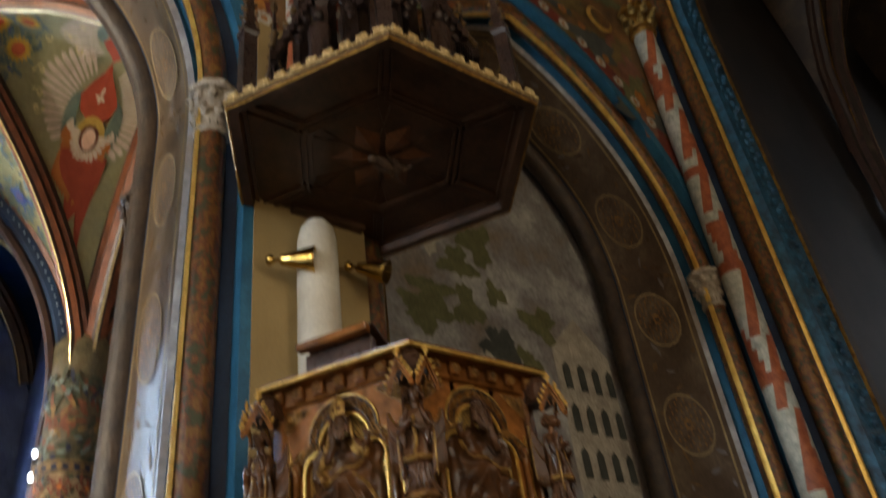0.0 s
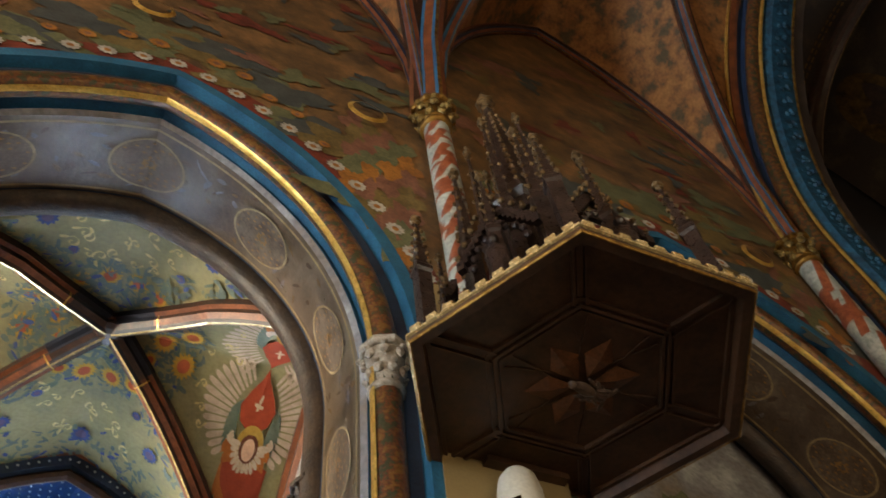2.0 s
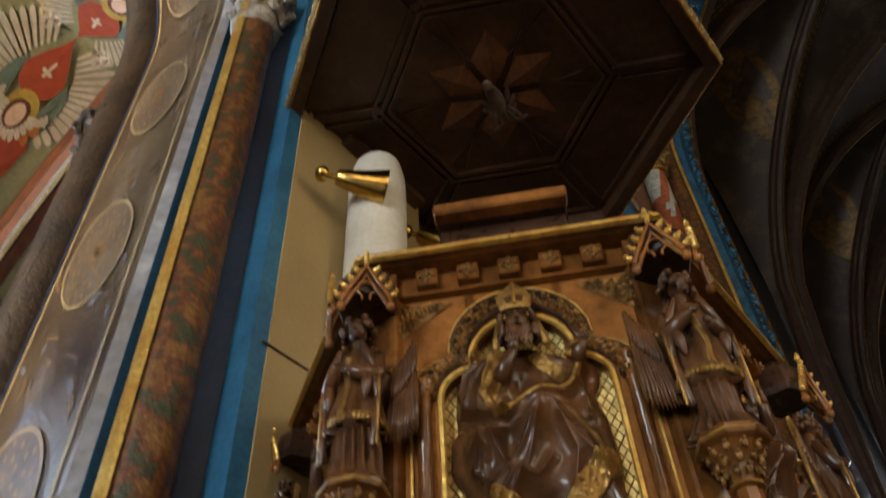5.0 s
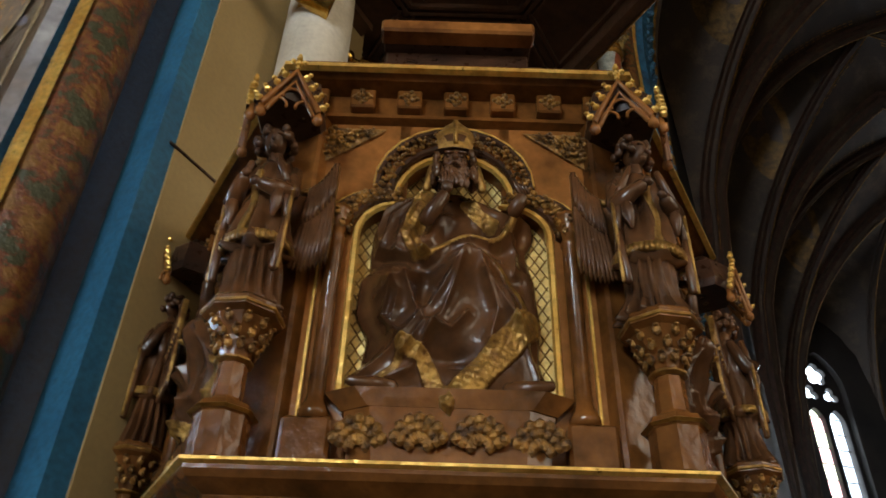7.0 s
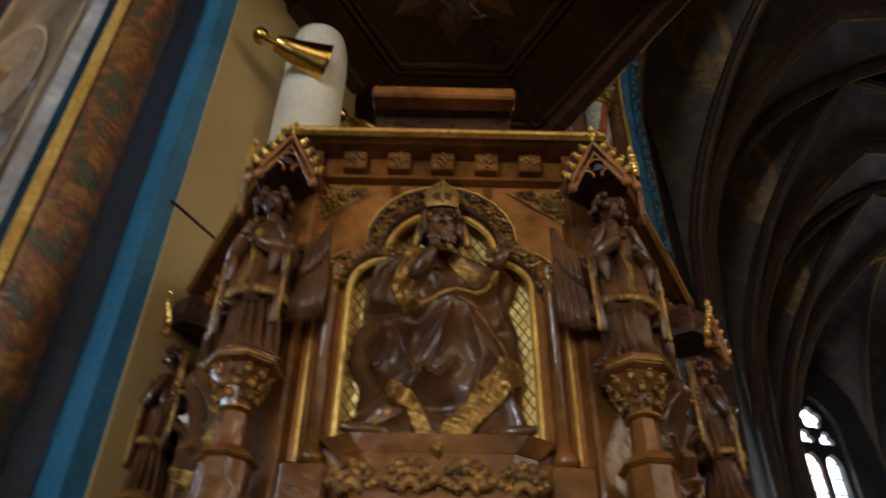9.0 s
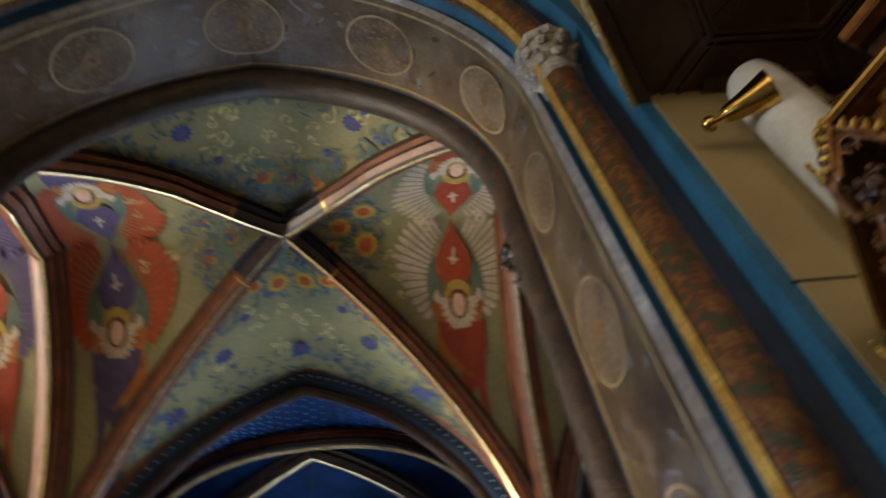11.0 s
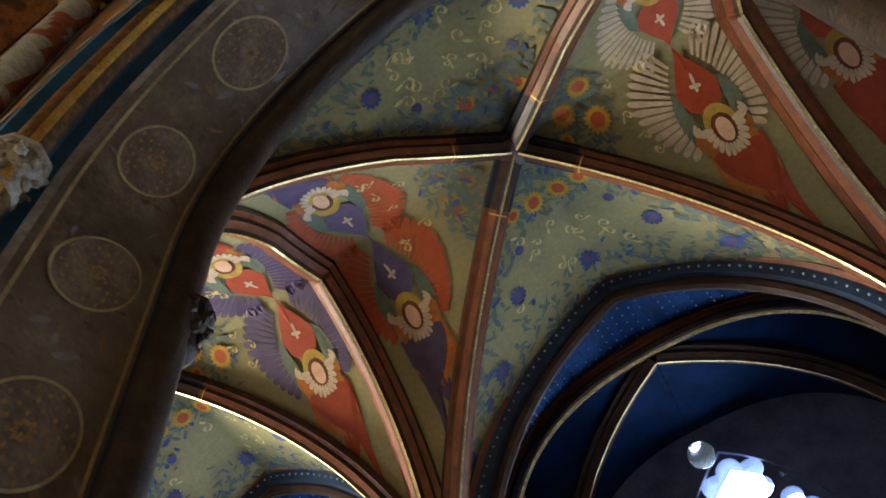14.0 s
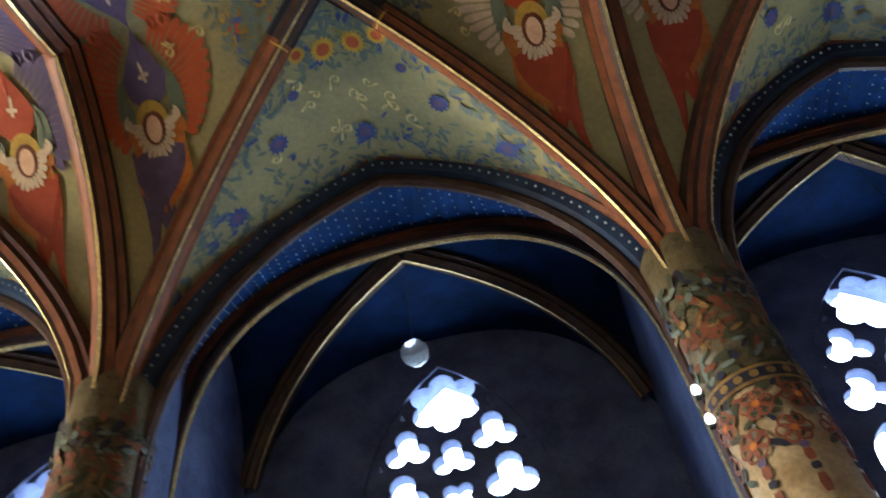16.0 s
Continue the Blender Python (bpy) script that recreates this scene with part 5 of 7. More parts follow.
def seated(theta, seed, mitre, nz=150, nw=130):
    """A seated robed figure in high relief: lap and cape with their folds swelling out of the niche, and a full round head."""
    M = face_frame(theta) @ pose(0, AP - 0.035, 2.405)
    rnd = random.Random(seed)
    flip = 1 if seed % 2 else -1
    left = [(-0.05, 0.006), (-0.03, 0.03), (-0.005, 0.11), (0.015, 0.215), (0.04, 0.2), (0.08, 0.165), (0.13, 0.16), (0.2, 0.185), (0.26, 0.182), (0.29, 0.165), (0.34, 0.166), (0.40, 0.16), (0.45, 0.12), (0.475, 0.055), (0.5, 0.036)]
    right = [(-0.05, 0.006), (-0.03, 0.012), (-0.005, 0.06), (0.012, 0.2), (0.04, 0.18), (0.1, 0.165), (0.18, 0.17), (0.26, 0.165), (0.34, 0.15), (0.39, 0.165), (0.425, 0.16), (0.455, 0.1), (0.475, 0.05), (0.5, 0.036)]
    deep = [(-0.05, 0.115), (0.0, 0.11), (0.06, 0.125), (0.14, 0.14), (0.21, 0.15), (0.27, 0.145), (0.32, 0.11), (0.4, 0.088), (0.46, 0.07), (0.5, 0.05)]
    cape = [(-0.03, 0.5), (-0.09, 0.475), (-0.145, 0.44), (-0.166, 0.37), (-0.158, 0.315), (-0.11, 0.285), (-0.065, 0.262), (-0.04, 0.273), (-0.075, 0.33), (-0.055, 0.4), (-0.02, 0.44)]
    orphrey = [(-0.058, 0.45), (-0.075, 0.39), (-0.085, 0.335), (-0.062, 0.28)]
    swoop = [(-0.055, 0.272), (-0.01, 0.315), (0.03, 0.328), (0.07, 0.325), (0.107, 0.365), (0.134, 0.437)]
    collar = [(0.03, 0.455), (0.05, 0.42), (0.075, 0.4)]
    band = [(0.145, 0.16), (0.09, 0.09), (0.04, 0.03), (-0.008, -0.03)]
    band_end = [(-0.008, -0.03), (-0.03, 0.02), (-0.05, 0.07), (-0.085, 0.085)]
    hem = [(0.06, 0.3), (0.1, 0.26), (0.135, 0.2), (0.145, 0.16)]
    ground_hem = [(-0.19, 0.018), (-0.13, 0.03), (-0.1, 0.05), (-0.085, 0.085)]
    z = np.linspace(-0.05, 0.5, nz + 1)[:, None]
    t = np.linspace(-1, 1, nw + 1)[None, :]
    wl, wr, d = smooth_table(left, z), smooth_table(right, z), smooth_table(deep, z)
    W = t * np.where(t > 0, wr, wl)
    Z = z + 0 * t
    edge = np.clip((1 - abs(t)) * 6, 0, 1)
    Y = d * (1 - np.abs(t) ** 2.4) ** 0.5
    bump = lambda cx, cz, sx, sz, h: h * np.exp(-((W - cx) / sx) ** 2 - ((Z - cz) / sz) ** 2)
    # knees, the hollow between them, and under the raised arm
    Y = Y + bump(0.035, 0.27, 0.04, 0.05, 0.05) + bump(-0.105, 0.235, 0.04, 0.04, 0.035) - bump(-0.05, 0.2, 0.02, 0.06, 0.035) - bump(0.115, 0.26, 0.02, 0.03, 0.03)
    Y -= bump(0.075, 0.372, 0.024, 0.024, 0.05) + bump(-0.015, 0.37, 0.018, 0.05, 0.02) + bump(0.0, 0.075, 0.05, 0.018, 0.03)
    # folds fall from the knees and gather at the feet
    folds = [([(0.03, 0.29), (-0.02, 0.2), (-0.1, 0.09), (-0.18, 0.025)], 0.03, 0.02), ([(0.02, 0.26), (-0.015, 0.16), (-0.05, 0.1)], 0.016, 0.011),
             ([(0.05, 0.27), (0.085, 0.17), (0.07, 0.11)], 0.022, 0.014), ([(0.03, 0.16), (0.0, 0.125), (-0.035, 0.13)], 0.02, 0.01), ([(0.06, 0.24), (0.125, 0.15)], 0.018, 0.012),
             ([(-0.11, 0.24), (-0.13, 0.16), (-0.09, 0.1)], 0.02, 0.012), ([(-0.09, 0.23), (-0.05, 0.13), (-0.09, 0.07)], 0.018, 0.01), ([(-0.14, 0.2), (-0.06, 0.245), (0.0, 0.25)], 0.016, 0.012),
             ([(0.1, 0.21), (0.13, 0.14), (0.16, 0.05)], 0.02, 0.012), ([(-0.15, 0.26), (-0.1, 0.2), (-0.11, 0.15)], 0.014, 0.01), ([(-0.04, 0.12), (-0.07, 0.05), (-0.14, 0.02)], 0.016, 0.01),
             ([(0.09, 0.4), (0.125, 0.33), (0.12, 0.27)], 0.02, 0.012)]
    for pts, h, wd in folds:
        Y += edge * (1.7 * h * np.exp(-line_distance(W, Z, pts) / wd) - 0.12 * h)
    # cape over the arm, with pleats of its own, and its border swung across the lap
    on = soft_within(W, Z, cape, 0.012)
    Y += 0.05 * on
    for pts in ([(-0.05, 0.47), (-0.12, 0.4), (-0.14, 0.33)], [(-0.06, 0.44), (-0.1, 0.38), (-0.11, 0.3)], [(-0.1, 0.47), (-0.155, 0.4)]):
        Y += on * 0.024 * np.exp(-line_distance(W, Z, pts) / 0.011)
    Y += edge * 0.055 * np.exp(-(line_distance(W, Z, swoop) / 0.015) ** 2)
    Y += 0.03 * np.exp(-(line_distance(W, Z, [(0.05, 0.46), (0.12, 0.42), (0.15, 0.41)]) / 0.022) ** 2)
    Y += 0.034 * np.exp(-(line_distance(W, Z, [(-0.09, 0.33), (-0.05, 0.345), (-0.02, 0.41)]) / 0.02) ** 2)
    gold = np.zeros(W.shape, bool)
    for pts, width, lift in ((orphrey, 0.019, 0.008), (swoop, 0.007, 0.006), (collar, 0.017, 0.006), (band, 0.026, 0.016), (band_end, 0.016, 0.012), (hem, 0.006, 0.005), (ground_hem, 0.007, 0.005)):
        q = line_distance(W, Z, pts)
        on = q < width
        Y = Y + np.where(on, lift, 0)
        if width > 0.012:
            tracery = np.sin(W * 330 + Z * 120) * np.sin(Z * 300 - W * 150)
            Y = Y + np.where(on, 0.003 * (tracery > 0.1), 0)
            gold |= on
        else:
            gold |= on
    if not mitre:
        gold &= line_distance(W, Z, swoop) < 0.02
    Y = np.maximum(Y, 0.0) * 0.6 + np.where(Z < 0.1, np.exp(-(line_distance(W, Z, band) / 0.03) ** 2) * (0.1 - Z) * 0.25, 0)
    verts = [M @ Vector((-flip * w, y, zz)) for w, y, zz in zip(W.ravel(), Y.ravel(), Z.ravel())]
    bm = bmesh.new()
    vs = [bm.verts.new(v) for v in verts]
    k = nw + 1
    for i in range(nz):
        for j in range(nw):
            bm.faces.new((vs[i * k + j], vs[i * k + j + 1], vs[(i + 1) * k + j + 1], vs[(i + 1) * k + j])).material_index = 1 if gold[i, j] else 0

    # blessing palm before the breast, the other raised, shoes
    def at(w, y, zz):
        return (-flip * w, y * 0.68, zz)
    limb(bm, at(-0.055, 0.125, 0.37), at(-0.02, 0.15, 0.425), 0.017, 0.014, M)
    add_ball(bm, *at(-0.016, 0.158, 0.44), 0.014, 0.011, 0.016, M, 0, 2)
    for i in range(4):
        limb(bm, at(-0.024 + 0.006 * i, 0.162, 0.448), at(-0.026 + 0.007 * i, 0.165, 0.478 - 0.006 * abs(i - 1)), 0.0042, 0.0034, M, 0, 6)
    limb(bm, at(0.12, 0.1, 0.41), at(0.138, 0.125, 0.44), 0.016, 0.012, M)
    for i in range(4):
        limb(bm, at(0.132 + 0.006 * i, 0.128, 0.446), at(0.12 + 0.008 * i, 0.14, 0.47 - 0.004 * i), 0.0042, 0.0034, M, 0, 6)
    for s in (-1, 1):
        limb(bm, (s * 0.1, 0.06, 0.014), (s * 0.175, 0.085, 0.012), 0.014, 0.009, M)
    # head: skull, brow, nose, cheeks, beard and hair of many locks
    H = M @ pose(0, 0.062, 0.535, -4, 0, 0)
    add_ball(bm, 0, -0.004, 0, 0.032, 0.038, 0.045, H, 0, 3)
    limb(bm, (0, 0.036, 0.014), (0, 0.043, -0.008), 0.0045, 0.007, H)
    for s in (-1, 1):
        add_ball(bm, s * 0.014, 0.031, 0.014, 0.012, 0.007, 0.004, H, 0, 1)
        add_ball(bm, s * 0.014, 0.0295, 0.006, 0.006, 0.005, 0.004, H, 0, 1)
        add_ball(bm, s * 0.017, 0.027, -0.01, 0.01, 0.009, 0.009, H, 0, 1)
        limb(bm, (s * 0.003, 0.041, -0.017), (s * 0.02, 0.034, -0.028), 0.005, 0.004, H)
    for i in range(80):
        a, u = rnd.uniform(-1.2, 1.2), rnd.uniform(0, 1)
        p = Vector((0.034 * math.sin(a) * (1 - 0.35 * u), 0.03 * math.cos(a) + 0.008 + 0.006 * u, -0.022 - 0.046 * u))
        limb(bm, p, p + Vector((rnd.uniform(-0.006, 0.006), 0.003, -0.014)), 0.006, 0.003, H, 0, 6)
    for i in range(80):
        a, u = rnd.uniform(0.95, 2.6) * rnd.choice((-1, 1)), rnd.uniform(0, 1)
        p = Vector((0.038 * math.sin(a) * (1 + 0.15 * u), 0.008 + 0.034 * math.cos(a), 0.026 - 0.07 * u))
        limb(bm, p, p + Vector((0.004 * (1 if p.x > 0 else -1), rnd.uniform(-0.004, 0.004), -0.016)), 0.0075, 0.005, H, 0, 6)
    if mitre:
        n = 14
        for way in (1, -1):
            for r0, mi in ((0.0, 1), (0.007, 0)):
                rows = []
                for u, w0, z0, y0 in ((0, 0.036, 0.03, 0.036), (0.45, 0.041, 0.07, 0.036), (0.75, 0.024, 0.1, 0.026), (1.0, 0.001, 0.126, 0.014)):
                    ww = max(0.0005, w0 - r0)
                    rows.append([bm.verts.new(H @ Vector((ww * (-1 + 2 * j / n), way * (y0 * math.cos(0.75 * (-1 + 2 * j / n)) + (0.0015 if mi == 0 else 0)) - 0.004, z0 + (r0 * (2.2 if u == 0 else -1.0) if mi == 0 else 0)))) for j in range(n + 1)])
                for ra, rb in zip(rows, rows[1:]):
                    for j in range(n):
                        bm.faces.new((ra[j], ra[j + 1], rb[j + 1], rb[j])).material_index = mi
            for j in range(12):
                add_box(bm, 0, way * (0.0385 - 0.0016 * max(0, j - 4)) - 0.004, 0.042 + 0.006 * j, 0.01, 0.005, 0.0062, H, 1)
        # bands falling behind the ears
        for s in (-1, 1):
            limb(bm, (s * 0.044, 0.0, 0.0), (s * 0.058, 0.012, -0.07), 0.01, 0.009, H, 1, 6)
    else:
        for i in range(60):
            a = rnd.uniform(0, 6.28)
            p = Vector((0.03 * math.cos(a), 0.03 * math.sin(a) - 0.004, 0.03 + 0.02 * rnd.random()))
            limb(bm, p, p * 1.12, 0.008, 0.006, H, 0, 6)
    ob = part("statue", bm, [figure_wood, worn_gilt], smooth=True)
    figures.append(tagged(ob, "carved wooden seated robed figure with gilded borders in a niche", "statue", "seated figures of the pulpit"))


seated(210, 3, True, 230, 190)
seated(270, 8, False)
seated(150, 15, True)
seated(330, 21, False)

# ---- reading desk, stone post and its lamps ----
desk = tagged(new("reading_desk"), "orange-brown wooden reading desk on the pulpit's rim", "desk")
DM = face_frame(210) @ pose(0.0, 0.615, 3.215)
bm = bmesh.new()
add_box(bm, 0, 0.02, 0.12, 0.36, 0.05, 0.04, DM, 0, 0.006)
part("front_rail", bm, oak_light, desk)
bm = bmesh.new()
add_box(bm, 0, -0.13, 0.16, 0.36, 0.3, 0.02, DM @ pose(0, 0, 0, 14, 0, 0), 0, 0.004)
part("board", bm, oak_dark, desk)
bm = bmesh.new()
add_box(bm, 0, -0.05, 0.055, 0.34, 0.05, 0.1, DM, 0, 0.004)
part("support", bm, oak_dark, desk)

# the pulpit's things stand in one scaled and shifted frame
SEAT = Matrix.Scale(0.955, 4)
SEAT.translation = Vector((2.097, 3.02, 0.162)) - Vector((PC.x * 0.955, PC.y * 0.955, 0))
for ob in [pulpit, desk] + figures:
    ob.matrix_world = SEAT @ ob.matrix_world

post = tagged(new("stone_post"), "white rounded stone post standing behind the pulpit", "post")
bm = bmesh.new()
add_lathe(bm, [(0.128, 2.0), (0.12, 4.4), (0.116, 4.5), (0.1, 4.58), (0.065, 4.63), (0.02, 4.648)], pose(1.955, 3.515, 0), 28)
part("shaft", bm, white_stone, post, smooth=True)


def spot_lamp(m, label):
    """A brass spotlight: ball, stem, flared horn."""
    base = tagged(new("spot_lamp"), label, "lamp", "brass spotlights on the stone post")
    bm = bmesh.new()
    add_ball(bm, -0.2, 0, 0, 0.036, 0.036, 0.036, m, 0, 3)
    part("ball", bm, brass, base, smooth=True)
    bm = bmesh.new()
    add_lathe(bm, [(0.012, -0.18), (0.012, -0.13)], m @ pose(0, 0, 0, 0, 90, 0), 10)
    part("stem", bm, brass, base)
    bm = bmesh.new()
    add_lathe(bm, [(0.03, -0.13), (0.036, -0.12), (0.05, -0.04), (0.085, 0.1), (0.089, 0.115), (0.08, 0.115), (0.045, -0.02)], m @ pose(0, 0, 0, 0, 90, 0), 20)
    part("horn", bm, brass, base, smooth=True)
    bm = bmesh.new()
    add_box(bm, 0, 0.06, 0, 0.03, 0.14, 0.02, m)
    part("arm", bm, brass, base)
    return base


spot_lamp(pose(1.80, 3.45, 4.28, 0, 4, -34) @ Matrix.Diagonal((0.8, 0.9, 0.9, 1)), "polished brass spotlight clamped to the stone post")
spot_lamp(pose(2.3, 3.46, 4.36, 0, 22, -46) @ Matrix.Diagonal((0.8, 0.9, 0.9, 1)), "polished brass spotlight clamped to the stone post")

# ---- sounding board over the pulpit ----
CC = Vector((2.09, 2.96, 0))
canopy = tagged(new("pulpit_canopy"), "dark wooden hexagonal sounding board with a pinnacled crest", "canopy")
ZC, RC = 4.75, 0.95
bm = bmesh.new()
for r0, z0, r1, z1 in ((RC, ZC + 0.02, RC, ZC - 0.03), (RC, ZC - 0.03, RC - 0.015, ZC - 0.038), (RC - 0.015, ZC - 0.038, RC - 0.07, ZC - 0.034), (RC - 0.07, ZC - 0.034, RC - 0.085, ZC + 0.03), (RC, ZC + 0.02, 0.3, ZC + 0.16)):
    a = [bm.verts.new((CC.x + r0 * math.cos(radians(60 * k)), CC.y + r0 * math.sin(radians(60 * k)), z0)) for k in range(6)]
    b = [bm.verts.new((CC.x + r1 * math.cos(radians(60 * k)), CC.y + r1 * math.sin(radians(60 * k)), z1)) for k in range(6)]
    for k in range(6):
        bm.faces.new((a[k], a[(k + 1) % 6], b[(k + 1) % 6], b[k]))
part("rim", bm, canopy_wood, canopy)
bm = bmesh.new()
hex_ring(bm, [(RC - 0.08, ZC + 0.04), (RC - 0.08, ZC + 0.07)], CC)
part("soffit_board", bm, canopy_wood, canopy)
for k in range(6):
    bm = bmesh.new()
    F = face_frame(60 * k + 30, CC)
    # raised frame strips between the coffers
    a0 = radians(60 * k)
    pa = Vector((CC.x + 0.5 * math.cos(a0), CC.y + 0.5 * math.sin(a0), 0))
    pb = Vector((CC.x + (RC - 0.07) * math.cos(a0), CC.y + (RC - 0.07) * math.sin(a0), 0))
    S = Matrix.Translation((pa + pb) / 2) @ pose(0, 0, ZC + 0.03, 0, 0, 60 * k)
    for off in (-0.03, 0.03):
        add_box(bm, 0, off, 0, (pb - pa).length, 0.014, 0.03, S)
    add_box(bm, 0, 0, 0.008, (pb - pa).length, 0.03, 0.02, S)
    part("radial_moulding", bm, canopy_wood, canopy)
    bm = bmesh.new()
    ap_in = 0.5 * math.cos(radians(30))
    for off, h in ((0.0, 0.035), (0.035, 0.022), (-0.03, 0.03)):
        add_box(bm, 0, ap_in + off, ZC + 0.03, 0.5 + off * 1.1, 0.016, h, F)
    add_box(bm, 0, (RC - 0.1) * math.cos(radians(30)), ZC + 0.03, RC - 0.1, 0.02, 0.03, F)
    part("coffer_moulding", bm, canopy_wood, canopy)
    # star rays of the middle: a lozenge petal and a point
    bm = bmesh.new()
    P = Matrix.Translation((CC.x, CC.y, ZC + 0.034)) @ pose(0, 0, 0, 0, 0, 60 * k + 30)
    vs = [bm.verts.new(P @ Vector(p)) for p in ((0.04, 0, -0.012), (0.17, 0.085, 0.0), (0.3, 0, 0.0), (0.17, -0.085, 0.0))]
    mid = bm.verts.new(P @ Vector((0.17, 0, -0.022)))
    for i in range(4):
        bm.faces.new((vs[i], vs[(i + 1) % 4], mid))
    part("star_petal", bm, petal_wood, canopy, "reddish carved star petal")
    bm = bmesh.new()
    P = Matrix.Translation((CC.x, CC.y, ZC + 0.036)) @ pose(0, 0, 0, 0, 0, 60 * k)
    for s in (-1, 1):
        add_box(bm, 0.27, s * 0.05, 0, 0.3, 0.008, 0.012, P @ pose(0, 0, 0, 0, 0, s * -12))
    part("star_line", bm, canopy_wood, canopy)
bm = bmesh.new()
B = Matrix.Translation((CC.x, CC.y, ZC - 0.015)) @ pose(0, 0, 0, 0, 0, 190)
add_ball(bm, 0, 0, 0, 0.075, 0.034, 0.03, B)
add_ball(bm, 0.08, 0, -0.01, 0.026, 0.022, 0.022, B)
for s in (-1, 1):
    for i in range(5):
        add_ball(bm, 0.01 - 0.02 * i, s * (0.05 + 0.022 * i), 0.005, 0.045, 0.013, 0.008, B @ pose(0, 0, 0, 0, 0, s * (25 + 14 * i)), 0, 1)
for i in range(5):
    add_ball(bm, -0.1, 0, 0, 0.05, 0.01, 0.008, B @ pose(0, 0, 0, 0, 0, -24 + 12 * i), 0, 1)
tagged(part("dove_carving", bm, material("dove_wood", srgb(120, 100, 84), srgb(80, 62, 50), 10, 0.4), canopy, "pale carved dove"), category="")
# gilded edge with little battlements
bm = bmesh.new()
hex_ring(bm, [(RC + 0.002, ZC - 0.008), (RC + 0.016, ZC - 0.004), (RC + 0.016, ZC + 0.01), (RC + 0.002, ZC + 0.014)], CC, 0, False)
part("gilded_edge", bm, rib_edge, canopy, "pale gilded edge")
bm = bmesh.new()
hex_ring(bm, [(RC - 0.012, ZC - 0.041), (RC - 0.004, ZC - 0.044), (RC + 0.004, ZC - 0.036), (RC + 0.004, ZC - 0.03)], CC, 0, False)
part("lower_gilded_edge", bm, dull_gilding, canopy, "thin gilded edge")
for k in range(6):
    F = face_frame(60 * k + 30, CC)
    for i in range(10):
        bm = bmesh.new()
        add_box(bm, -RC / 2 + RC * (i + 0.5) / 10, RC * math.cos(radians(30)) + 0.005, ZC + 0.03, 0.058, 0.022, 0.034, F, 0, 0.003)
        part("battlement", bm, rib_edge, canopy)


def pinnacle(x, y, z, h, r, turn=0):
    bm = bmesh.new()
    m = pose(x, y, z, 0, 0, turn)
    add_lathe(bm, [(r, 0), (r, h * 0.42), (r * 1.25, h * 0.44), (r * 1.25, h * 0.47), (r * 0.85, h * 0.5), (r * 0.22, h * 0.9), (r * 0.2, h * 0.91)], m, 4)
    for i in range(5):
        t = 0.52 + 0.38 * i / 5
        rr = r * (0.95 - 1.5 * (t - 0.5))
        for q in range(4):
            a = radians(90 * q)
            add_ball(bm, rr * math.cos(a), rr * math.sin(a), h * t, r * 0.28, r * 0.28, r * 0.3, m, 1, 1)
    for z2, q in ((0.92, 0.5), (0.955, 0.75), (0.985, 0.4)):
        add_ball(bm, 0, 0, h * z2, r * q, r * q, r * q * 0.8, m, 1, 1)
    part("pinnacle", bm, [crest_wood, crest_gilt], canopy)


